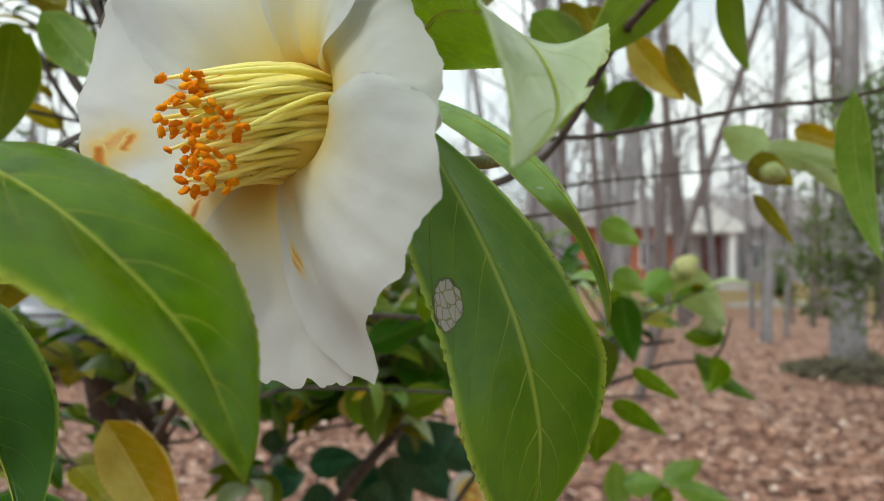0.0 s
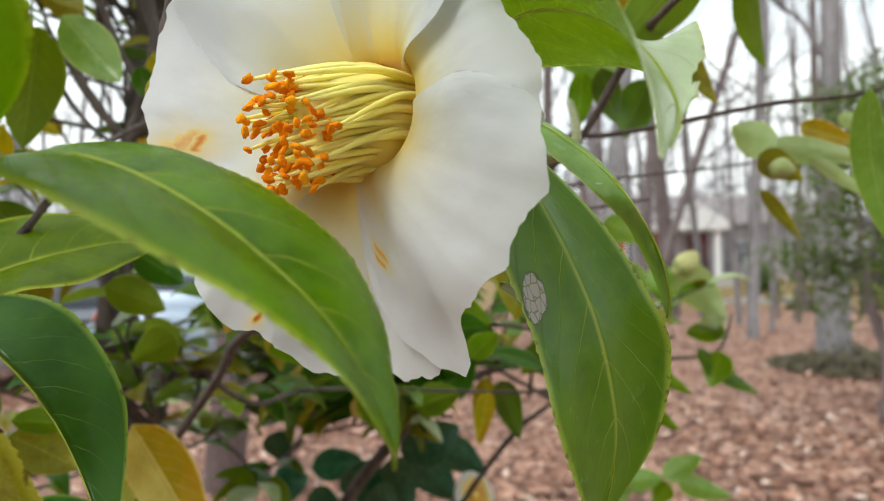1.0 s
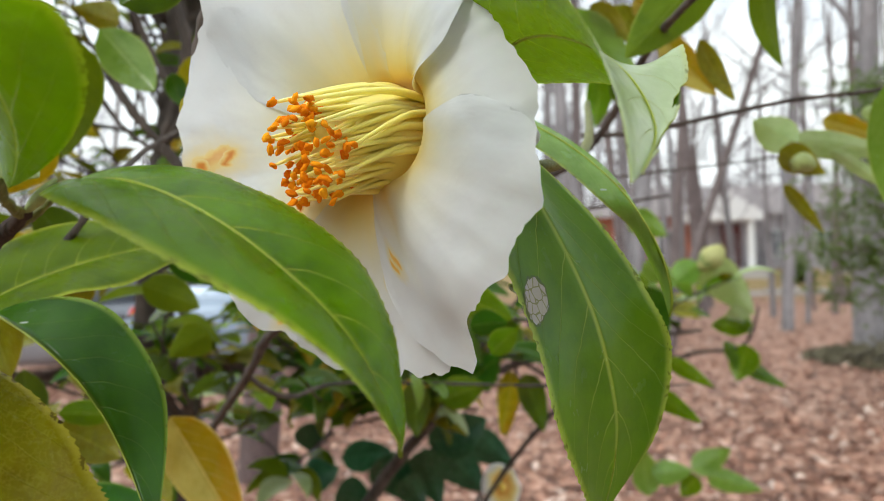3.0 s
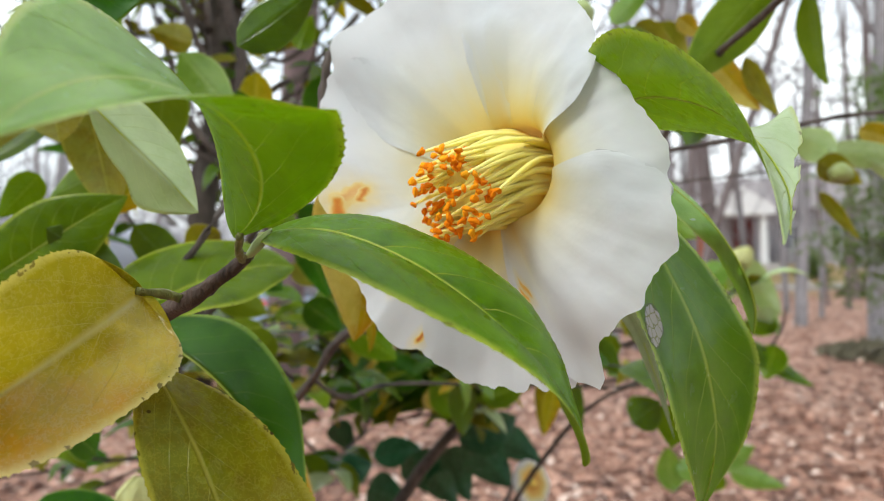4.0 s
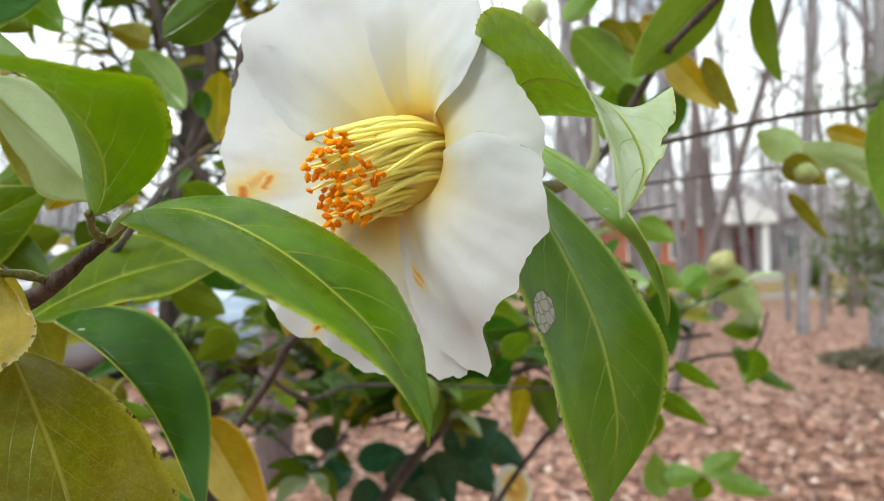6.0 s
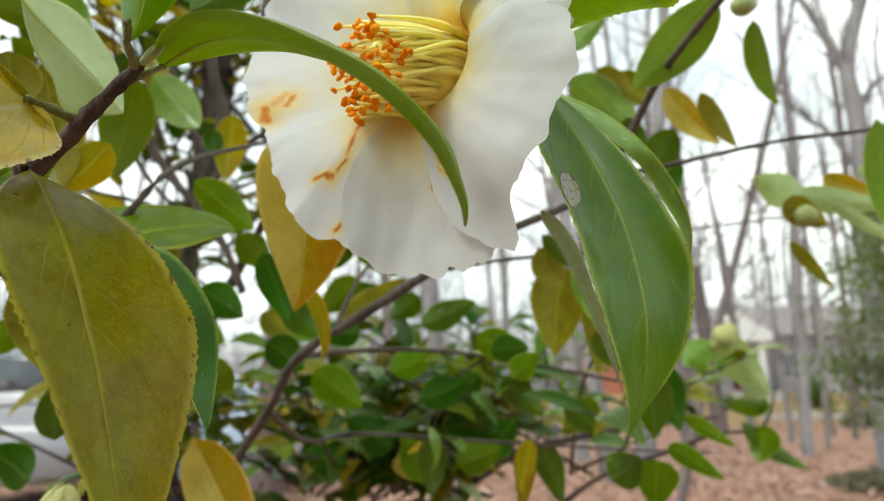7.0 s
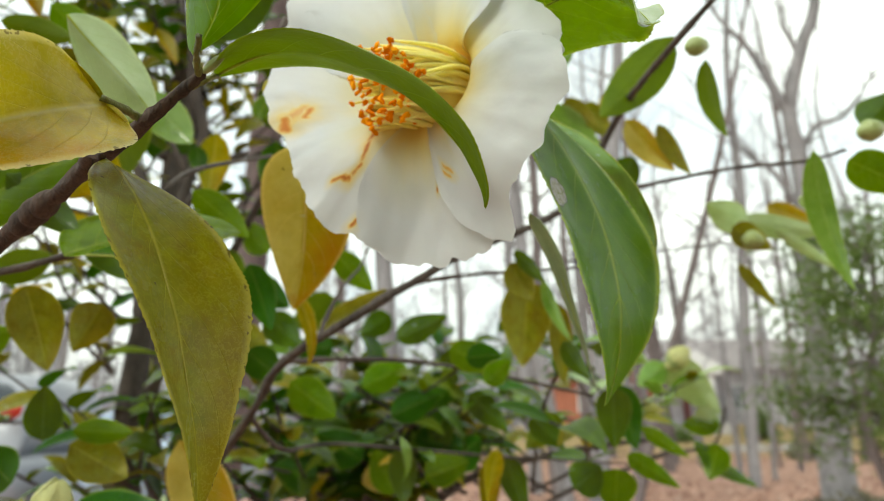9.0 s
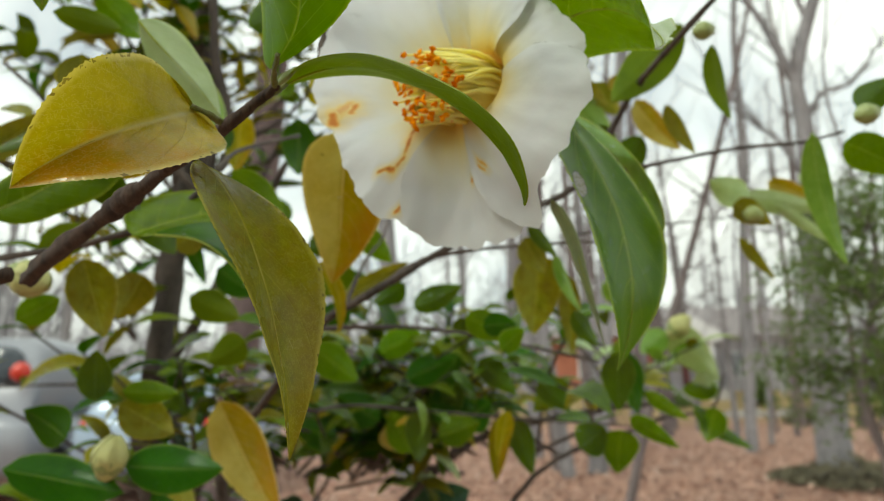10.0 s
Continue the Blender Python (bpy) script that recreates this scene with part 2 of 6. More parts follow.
def bark_material(name, dark, light, scale, rough=0.85, stretch=0.25):
    m, n, l, p = mat_nodes(name)
    tc = n.new("ShaderNodeTexCoord")
    mp = n.new("ShaderNodeMapping")
    mp.inputs["Scale"].default_value = (1, 1, stretch)
    l.new(tc.outputs["Object"], mp.inputs[0])
    a, b = n.new("ShaderNodeTexNoise"), n.new("ShaderNodeTexNoise")
    for t, s in ((a, scale), (b, scale * 6)):
        t.inputs["Scale"].default_value, t.inputs["Detail"].default_value = s, 6
        l.new(mp.outputs[0], t.inputs["Vector"])
    f = maths(n, l, "MULTIPLY_ADD", b.outputs[0], 0.5, maths(n, l, "MULTIPLY", a.outputs[0], 0.7))
    r = ramp(n, ((0.35, dark), (0.75, light)))
    l.new(f, r.inputs[0])
    l.new(r.outputs[0], p.inputs["Base Color"])
    p.inputs["Roughness"].default_value = rough
    bump(n, l, f, 0.9, 0.35 / scale, p)
    return m


M_TWIG = bark_material("brown_twig", (0.010, 0.007, 0.005), (0.092, 0.056, 0.038), 210)
M_LIMB = bark_material("grey_brown_limb", (0.016, 0.013, 0.010), (0.115, 0.088, 0.070), 60)
M_STEM = bark_material("green_stem", (0.07, 0.085, 0.015), (0.20, 0.20, 0.04), 200, 0.45)
M_BARK = bark_material("grey_bark", (0.10, 0.094, 0.097), (0.34, 0.32, 0.33), 6, 0.9, 0.2)
# grey bark lightened so that distance haze is painted into its colour
M_BARK_FAR = bark_material("hazed_far_bark", (0.30, 0.28, 0.29), (0.58, 0.55, 0.57), 4, 0.95, 0.3)
M_BARK_RED = bark_material("red_brown_bark", (0.050, 0.034, 0.032), (0.185, 0.130, 0.125), 14, 0.9, 0.2)
M_BARK_DARK = bark_material("brown_bark", (0.072, 0.058, 0.056), (0.24, 0.195, 0.19), 14, 0.9, 0.2)


def petal_material(name, seam=None, glow=0.0, stain=(0.62, 0.20, 0.012)):
    """White petal: faint lengthwise veins, cream base widened by a painted yellow throat glow, light shining through;
    seam: rust bruise along a line in u, v.
    """
    m, n, l, p = mat_nodes(name)
    uv = n.new("ShaderNodeTexCoord")
    sep = n.new("ShaderNodeSeparateXYZ")
    l.new(uv.outputs["UV"], sep.inputs[0])
    # the yellow stops mostly paint light reflected in the throat; glow spreads them
    r = ramp(n, ((0.0, (0.84, 0.46, 0.03)), (0.34, (0.87, 0.67, 0.14)), (0.44, (0.87, 0.74, 0.27)), (0.54, (0.86, 0.80, 0.52)), (0.66, (0.83, 0.83, 0.74)), (0.82, (0.81, 0.825, 0.83))))
    l.new(maths(n, l, "MULTIPLY_ADD", sep.outputs[0], 1 + glow, -glow), r.inputs[0])
    blot = noise_tex(n, l, 45, 5)
    col = mix_col(n, l, maths(n, l, "MULTIPLY", blot.outputs[0], 0.16), r.outputs[0], (0.72, 0.72, 0.70))
    if seam:
        for (u0, v0, u1, v1, wide) in seam:
            wob = noise_tex(n, l, 230, 4)
            dx, dy = u1 - u0, v1 - v0
            q = dx * dx + dy * dy
            pu = maths(n, l, "SUBTRACT", sep.outputs[0], u0)
            pv = maths(n, l, "SUBTRACT", sep.outputs[1], v0)
            t = maths(n, l, "ADD", maths(n, l, "MULTIPLY", pu, dx / q), maths(n, l, "MULTIPLY", pv, dy / q))
            c = n.new("ShaderNodeClamp")
            l.new(t, c.inputs[0])
            eu = maths(n, l, "SUBTRACT", pu, maths(n, l, "MULTIPLY", c.outputs[0], dx))
            ev = maths(n, l, "SUBTRACT", pv, maths(n, l, "MULTIPLY", c.outputs[0], dy))
            d = maths(n, l, "SQRT", maths(n, l, "ADD", maths(n, l, "MULTIPLY", eu, eu), maths(n, l, "MULTIPLY", ev, ev)))
            d = maths(n, l, "MULTIPLY_ADD", wob.outputs[0], -wide * 2.2, maths(n, l, "ADD", d, wide * 1.1))
            s = n.new("ShaderNodeMapRange")
            s.inputs[1].default_value, s.inputs[2].default_value, s.inputs[3].default_value, s.inputs[4].default_value = wide * 0.2, wide * 1.5, 1.0, 0.0
            l.new(d, s.inputs[0])
            halo = n.new("ShaderNodeMapRange")
            halo.inputs[1].default_value, halo.inputs[2].default_value, halo.inputs[3].default_value, halo.inputs[4].default_value = wide, wide * 4.5, 0.55, 0.0
            l.new(d, halo.inputs[0])
            col = mix_col(n, l, halo.outputs[0], col, (0.88, 0.74, 0.32))
            rust = ramp(n, ((0.0, (0.88, 0.76, 0.40)), (0.35, (0.87, 0.68, 0.24)), (0.75, tuple(0.5 * c + 0.5 * d for c, d in zip(stain, (0.87, 0.56, 0.10)))), (1.0, stain)))
            l.new(s.outputs[0], rust.inputs[0])
            col = mix_col(n, l, maths(n, l, "GREATER_THAN", s.outputs[0], 0.02), col, rust.outputs[0])
    l.new(col, p.inputs["Base Color"])
    p.inputs["Roughness"].default_value = 0.5
    wv = maths(n, l, "SINE", maths(n, l, "MULTIPLY_ADD", blot.outputs[0], 9.0, maths(n, l, "MULTIPLY", sep.outputs[1], 150.0)))
    crumple = noise_tex(n, l, 95, 3)
    bump(n, l, maths(n, l, "MULTIPLY_ADD", wv, 0.012, crumple.outputs[0]), 0.34, 0.0012, p)
    add_translucent(m, n, l, p, mix_col(n, l, 0.25, col, (0.88, 0.905, 0.86)), 0.55)
    return m


def plain(name, colour, rough=0.6, vary=0.25, scale=30, coord="Object", metal=0.0, relief=0.2, dist=0.002, trans=0.0):
    """Painted or natural plain stuff, with blotches in two scales and light relief."""
    m, n, l, p = mat_nodes(name)
    a, b = noise_tex(n, l, scale, 5, coord), noise_tex(n, l, scale * 7, 3, coord)
    f = maths(n, l, "MULTIPLY_ADD", b.outputs[0], 0.5, maths(n, l, "MULTIPLY", a.outputs[0], 0.5))
    lo = tuple(c * (1 - vary) for c in colour)
    hi = tuple(min(0.95, c * (1 + vary)) for c in colour)
    r = ramp(n, ((0.3, lo), (0.7, hi)))
    l.new(f, r.inputs[0])
    l.new(r.outputs[0], p.inputs["Base Color"])
    p.inputs["Roughness"].default_value, p.inputs["Metallic"].default_value = rough, metal
    bump(n, l, f, relief, dist, p)
    if trans:
        add_translucent(m, n, l, p, r.outputs[0], trans)
    return m


def soft_glow(m):
    """Waxy tissue: light spreads a few millimetres under the skin."""
    p = next(k for k in m.node_tree.nodes if k.type == "BSDF_PRINCIPLED")
    p.inputs["Subsurface Weight"].default_value = 0.75
    p.inputs["Subsurface Radius"].default_value = (1.0, 1.0, 1.0)
    p.inputs["Subsurface Scale"].default_value = 0.003
    return m


M_PETAL = petal_material("white_petal", None, 0.28)
M_TUBE = soft_glow(plain("yellow_stamen_tube", (0.98, 0.80, 0.22), 0.5, 0.03, 300, dist=0.0003))
M_FILAMENT = soft_glow(plain("lemon_filament", (0.98, 0.79, 0.20), 0.45, 0.03, 300, dist=0.0003))


def anther_material():
    """Pollen-dusted anthers, from yellow-orange to deep orange."""
    m, n, l, p = mat_nodes("orange_anther")
    info = n.new("ShaderNodeObjectInfo")
    r = ramp(n, ((0.0, (0.74, 0.17, 0.0)), (0.5, (0.92, 0.30, 0.003)), (1.0, (0.98, 0.44, 0.012))))
    g = noise_tex(n, l, 900, 3)
    l.new(maths(n, l, "MULTIPLY_ADD", g.outputs[0], 0.5, maths(n, l, "MULTIPLY_ADD", info.outputs["Random"], 0.8, -0.15)), r.inputs[0])
    l.new(r.outputs[0], p.inputs["Base Color"])
    p.inputs["Roughness"].default_value = 0.9
    p.inputs["Specular IOR Level"].default_value = 0.15
    bump(n, l, g.outputs[0], 0.8, 0.0006, p)
    return m


M_ANTHER = anther_material()
M_BUD = plain("green_bud_scale", (0.30, 0.36, 0.12), 0.4, 0.3, 120, dist=0.0008)
M_BUDPETAL = plain("cream_bud_petal", (0.66, 0.66, 0.28), 0.5, 0.1, 120, dist=0.0005, trans=0.3)


# ---- mesh helpers ----
def mesh_of(name, verts, faces, mats, uvs=None, idx=None, smooth=True):
    me = bpy.data.meshes.new(name)
    me.from_pydata([tuple(v) for v in verts], [], faces)
    for m in mats:
        me.materials.append(m)
    if uvs is not None:
        lay = me.uv_layers.new(name="UVMap")
        lay.data.foreach_set("uv", np.array([uvs[i] for f in faces for i in f], dtype=np.float32).ravel())
    if idx is not None:
        me.polygons.foreach_set("material_index", idx)
    if smooth:
        me.polygons.foreach_set("use_smooth", [True] * len(faces))
    me.update()
    return me


def put(name, me, parent=None, label="", category="", group="", kind=""):
    ob = new(name, me)
    if parent:
        ob.parent = parent
        ob.matrix_parent_inverse = Matrix.Translation(-parent.location)
    return tagged(ob, label, category, group, kind)


def part(name, bm, material, parent, label=""):
    me = bpy.data.meshes.new(name)
    bm.to_mesh(me)
    bm.free()
    me.materials.append(material)
    return put(name, me, parent, label)


def thing(name, at, label, category, group="", kind=""):
    ob = new(name)
    ob.location = at
    ob.empty_display_size = 0.02
    return tagged(ob, label, category, group, kind)


def bez(p, t):
    s = 1 - t
    return p[0] * (s * s * s) + p[1] * (3 * s * s * t) + p[2] * (3 * s * t * t) + p[3] * (t * t * t)


def bez_d(p, t):
    s = 1 - t
    return (p[1] - p[0]) * (s * s) + (p[2] - p[1]) * (2 * s * t) + (p[3] - p[2]) * (t * t)


def through_points(q):
    """Cubic that passes q[0], q[1] a third along, q[2] two thirds along, and q[3]."""
    a, b, c, d = q
    return (a, (a * -5 + b * 18 - c * 9 + d * 2) / 6, (a * 2 - b * 9 + c * 18 - d * 5) / 6, d)


def leaf_profile(u):
    return min(1.0, (u / 0.4) ** 0.62 * ((1 - u) / 0.6) ** 0.93 * 1.0)


def petal_profile(u):
    if u > 0.6:
        return math.sqrt(max(0.0, 1 - ((u - 0.6) / 0.4) ** 2))
    s = u / 0.6
    return 0.22 + 0.78 * s * s * (3 - 2 * s) if s < 1 else 1.0


def blade(name, q, wings, mats, profile=leaf_profile, nu=36, nv=10, thick=0.0004, tooth=0.0, puff=0.05, ruffle=0.0, seed=0, notch=0.0, stations=(0.35, 0.68), cup=0.0, crease=True, holes=()):
    """A leaf or petal: midrib through the four points q, half blades given by the two pairs of side vectors at the stations. Upper and lower skin, joined at the margin."""
    c = through_points([Vector(p) for p in q])
    l0, r0, l1, r1 = (Vector(w) for w in wings)
    k0, k1 = profile(stations[0]), profile(stations[1])
    rnd = random.Random(seed)
    off = Vector((rnd.uniform(-50, 50), rnd.uniform(-50, 50), rnd.uniform(-50, 50)))
    size = (c[3] - c[0]).length
    top, uvs = [], []
    for i in range(nu + 1):
        u = i / nu
        s = min(1.0, max(0.0, (u - stations[0]) / (stations[1] - stations[0])))
        s = s * s * (3 - 2 * s)
        lv, rv = (l0 / k0).lerp(l1 / k1, s), (r0 / k0).lerp(r1 / k1, s)
        w, bite = profile(u), 1.0
        if tooth and 0.06 < u < 0.97:
            bite = 1 + tooth * (1.6 if i % 3 == 0 else 0.2) * rnd.uniform(0.3, 1.2)
        if ruffle and u > 0.35:
            wl = 1 + 1.2 * ruffle * noise.noise(Vector((u * 5.5, 3.1, seed)))
            wr = 1 + 1.2 * ruffle * noise.noise(Vector((u * 5.5, 9.7, seed)))
            lv, rv = lv * wl, rv * wr
        ctr, tan = bez(c, u), bez_d(c, u)
        for j in range(nv + 1):
            v = 2 * j / nv - 1
            side = rv if v > 0 else lv
            a = abs(v)
            nor = (rv - lv).cross(tan)
            nor.normalize()
            k = w * bite if a > 0.99 else w
            pos = ctr + side * (a * k) if crease else ctr + ((rv - lv) * (0.5 * v) + (rv + lv) * (0.5 * v * v)) * w
            pos += nor * (puff * 4 * a * (1 - a) * w * side.length)
            pos += nor * (cup * a * a * w * side.length)
            if ruffle:
                nz = noise.noise(pos * (2.6 / size) + off) * 1.3 + 0.6 * noise.noise(pos * (7 / size) + off)
                pos += nor * (ruffle * size * nz * (0.25 * u + 0.75 * u * max(a, u * u)))
            if notch and u > 0.55:
                pos -= tan.normalized() * (notch * size * math.exp(-(v / 0.22) ** 2) * ((u - 0.55) / 0.45) ** 2)
            top.append(pos)
            uvs.append((u, (v + 1) / 2))
    row = nv + 1
    n_top = len(top)
    # lower skin: a second sheet behind the first, meeting it at the margin
    verts = list(top)
    for i in range(nu + 1):
        for j in range(nv + 1):
            k = i * row + j
            if 0 < i < nu and 0 < j < nv:
                nor = (top[k + row] - top[k - row]).cross(top[k + 1] - top[k - 1])
                if nor.length > 1e-12:
                    nor.normalize()
                verts.append(top[k] + nor * thick)
            else:
                verts.append(top[k])
            uvs.append(uvs[k])
    faces, idx = [], []
    for i in range(nu):
        for j in range(nv):
            if any(((i + 0.5) / nu - hu) ** 2 / (ru * ru) + ((j + 0.5) / nv - hv) ** 2 / (rv * rv) < 1 for hu, hv, ru, rv in holes):
                continue
            f = (i * row + j, i * row + j + 1, (i + 1) * row + j + 1, (i + 1) * row + j)
            faces.append(f)
            idx.append(0)
            faces.append(tuple(x + n_top for x in reversed(f)))
            idx.append(min(1, len(mats) - 1))
    return mesh_of(name, verts, faces, mats, uvs, idx)


def tube(name, pts, radii, mat, sides=8, lumps=0.0, seed=0, cap=True):
    """A tapering stem along the points, with a smooth course between them."""
    pts = [Vector(p) for p in pts]
    rnd = random.Random(seed)
    fine, rad = [], []
    m = len(pts)
    for i in range(m - 1):
        p0, p1, p2, p3 = pts[max(i - 1, 0)], pts[i], pts[i + 1], pts[min(i + 2, m - 1)]
        steps = 5
        for k in range(steps + (i == m - 2)):
            t = k / steps
            fine.append(0.5 * ((2 * p1) + (p2 - p0) * t + (2 * p0 - 5 * p1 + 4 * p2 - p3) * t * t + (3 * p1 - p0 - 3 * p2 + p3) * t ** 3))
            rad.append(radii[i] + (radii[i + 1] - radii[i]) * t)
    verts, faces, uvs = [], [], []
    ref = Vector((0.31, 0.52, 0.79))
    for i, p in enumerate(fine):
        d = (fine[min(i + 1, len(fine) - 1)] - fine[max(i - 1, 0)]).normalized()
        x = d.cross(ref).normalized()
        y = d.cross(x)
        for k in range(sides):
            a = 2 * math.pi * k / sides
            r = rad[i] * (1 + lumps * rnd.uniform(-1, 1))
            verts.append(p + x * (math.cos(a) * r) + y * (math.sin(a) * r))
            uvs.append((i / len(fine), k / sides))
    for i in range(len(fine) - 1):
        for k in range(sides):
            a, b = i * sides + k, i * sides + (k + 1) % sides
            faces.append((a, b, b + sides, a + sides))
    if cap:
        faces.append(tuple(range(sides))[::-1])
        faces.append(tuple(range((len(fine) - 1) * sides, len(fine) * sides)))
    return mesh_of(name, verts, faces, [mat], uvs)


def join_meshes(name, parts, mats):
    """One mesh from several (verts, faces) pieces."""
    verts, faces, idx = [], [], []
    for vs, fs, mi in parts:
        o = len(verts)
        verts += vs
        faces += [tuple(i + o for i in f) for f in fs]
        idx += [mi] * len(fs)
    return mesh_of(name, verts, faces, mats, None, idx)
M_PETAL_L = petal_material("white_petal_bruised", ((0.865, 0.42, 0.93, 0.38, 0.030), (0.93, 0.38, 0.965, 0.33, 0.022), (0.84, 0.43, 0.852, 0.38, 0.013)), 0.3, (0.72, 0.27, 0.012))
M_PETAL_S = petal_material("white_petal_torn", ((0.645, 0.633, 0.70, 0.50, 0.017), (0.70, 0.50, 0.777, 0.40, 0.013), (0.777, 0.40, 0.838, 0.416, 0.011), (0.838, 0.416, 0.886, 0.487, 0.011), (0.955, 0.285, 0.972, 0.292, 0.010)), 0.5)
M_PETAL_B = petal_material("white_petal_specked", ((0.805, 0.458, 0.812, 0.466, 0.006),), 0.55)
M_PETAL_P = petal_material("white_petal_yellow_specked", ((0.790, 0.870, 0.792, 0.915, 0.009), (0.820, 0.890, 0.822, 0.925, 0.007)), 0.18, (0.86, 0.50, 0.05))

# ---- the ground: one sheet of leaf litter ----
def litter_material():
    m, n, l, p = mat_nodes("leaf_litter")
    tc = n.new("ShaderNodeTexCoord")
    vo = n.new("ShaderNodeTexVoronoi")
    vo.inputs["Scale"].default_value = 14
    l.new(tc.outputs["Object"], vo.inputs["Vector"])
    big = noise_tex(n, l, 0.5, 4)
    r = ramp(n, ((0.0, (0.08, 0.038, 0.025)), (0.3, (0.24, 0.112, 0.072)), (0.65, (0.46, 0.26, 0.18)), (1.0, (0.66, 0.47, 0.38))))
    sp = n.new("ShaderNodeSeparateColor")
    l.new(vo.outputs["Color"], sp.inputs[0])
    l.new(maths(n, l, "MULTIPLY_ADD", big.outputs[0], 0.5, maths(n, l, "MULTIPLY_ADD", sp.outputs[0], 0.8, -0.2)), r.inputs[0])
    # dry winter grass beyond the litter
    place = n.new("ShaderNodeSeparateXYZ")
    l.new(tc.outputs["Object"], place.inputs[0])
    edge = maths(n, l, "MULTIPLY_ADD", noise_tex(n, l, 0.9, 4).outputs[0], 2.5, place.outputs[1])
    far = n.new("ShaderNodeMapRange")
    far.inputs[1].default_value, far.inputs[2].default_value = 24.6, 26.4
    l.new(edge, far.inputs[0])
    blade_noise = noise_tex(n, l, 22, 4)
    grass = ramp(n, ((0.3, (0.17, 0.12, 0.045)), (0.7, (0.40, 0.29, 0.13))))
    l.new(blade_noise.outputs[0], grass.inputs[0])
    l.new(mix_col(n, l, far.outputs[0], r.outputs[0], grass.outputs[0]), p.inputs["Base Color"])
    p.inputs["Roughness"].default_value = 0.8
    bump(n, l, vo.outputs["Distance"], 0.8, 0.03, p)
    return m


M_LITTER = litter_material()


def ground_z(x, y):
    """Nearly level under the shrub, rising in a grassy bank to the house in the wood."""
    t = min(1.0, max(0.0, (y - 23.0) / 5.0))
    return 0.06 * noise.noise(Vector((x * 0.25, y * 0.25, 0))) - 0.03 + 1.2 * t * t * (3 - 2 * t)


N = 200
gv = []
for i in range(N + 1):
    for j in range(N + 1):
        a, b = (i / N * 2 - 1), (j / N * 2 - 1)
        x, y = math.copysign(abs(a) ** 3, a) * 400, math.copysign(abs(b) ** 3, b) * 400
        gv.append((x, y, ground_z(x, y)))
gf = [(i * (N + 1) + j, (i + 1) * (N + 1) + j, (i + 1) * (N + 1) + j + 1, i * (N + 1) + j + 1) for i in range(N) for j in range(N)]
put("ground", mesh_of("ground", gv, gf, [M_LITTER]), None, "woodland ground under fallen brown leaves, rising to a tan grass bank", "ground", kind="structure")

# ---- an added plain wall, unseen behind the viewpoint, which shades the near side ----
M_SIDING = plain("shade_wall_siding", (0.32, 0.28, 0.25), 0.8, 0.15, 2, relief=0.3, dist=0.01)
wv, wf = [], []
for k in range(12):
    z0, z1 = k * 0.18, k * 0.18 + 0.18
    o = len(wv)
    wv += [(-7, -2.30, z0 - 0.05), (7, -2.30, z0 - 0.05), (7, -2.318, z1 - 0.05), (-7, -2.318, z1 - 0.05), (-7, -2.5, z0 - 0.05), (7, -2.5, z0 - 0.05), (7, -2.5, z1 - 0.05), (-7, -2.5, z1 - 0.05)]
    wf += [tuple(o + i for i in f) for f in ((0, 3, 2, 1), (4, 5, 6, 7), (0, 1, 5, 4), (3, 7, 6, 2), (0, 4, 7, 3), (1, 2, 6, 5))]
put("unseen_shade_wall", mesh_of("unseen_shade_wall", wv, wf, [M_SIDING], smooth=False), None, "added unseen lapped siding wall that shades the near side of the shrub", "wall", kind="structure")

# ---- camellia shrub ----
shrub = thing("camellia_shrub", (-0.3, 0.95, 0.0), "camellia shrub with glossy green leaves, some yellowing, on grey-brown limbs", "shrub")
flower = thing("camellia_flower", (-0.0209, 0.1978, 1.3344), "open white single camellia flower with orange-tipped yellow stamens", "flower")


F_ROOT = Vector((-0.0209, 0.1978, 1.3344))
F_AXIS = Vector((-0.622, -0.783, 0.02)).normalized()
F_X = Vector((-0.783, 0.622, 0.0)).normalized()
F_Y = Vector((0.012, 0.016, 1.0)).normalized()


def wave(th, co):
    """A smooth round-the-flower value: mean, then cosine and sine of each harmonic."""
    v = co[0]
    for k in range(1, (len(co) + 1) // 2):
        v += co[2 * k - 1] * math.cos(k * th) + co[2 * k] * math.sin(k * th)
    return v


RIM_R = (0.0620, 0.0012, 0.0047, -0.0043, 0.0105, -0.0022, -0.0005, 0.0003, 0.0015)
RIM_H = (0.039, 0.0101, -0.0034, 0.0093, -0.0019, -0.0023, -0.0017, -0.0019, 0.0021)
THROAT_R = (0.0146, -0.0037, 0.0060, 0.0021, 0.0)
THROAT_H = (0.0282, -0.0026, -0.0028, 0.0011, -0.0009)


def funnel(s, th, k=1.0):
    """Radius and height of the flower's bowl: a tube round the stamens that flares to the rim at s = 1."""
    rt, ht, rr, hr = wave(th, THROAT_R), wave(th, THROAT_H), wave(th, RIM_R) * k, wave(th, RIM_H)
    if s < 0.4:
        t = s / 0.4
        q = ((0.004, 0.0), (0.7 * rt, 0.002), (rt - 0.0006, ht - 0.011), (rt, ht))
    else:
        t = (s - 0.4) / 0.6
        q = ((rt, ht), (rt + 0.0009, ht + 0.0085), (rr - 0.45 * (rr - rt), 0.55 * hr + 0.45 * ht + 0.0065), (rr, hr))
    u = 1 - t
    w = (u * u * u, 3 * u * u * t, 3 * u * t * t, t * t * t)
    return sum(a * p[0] for a, p in zip(w, q)), sum(a * p[1] for a, p in zip(w, q))


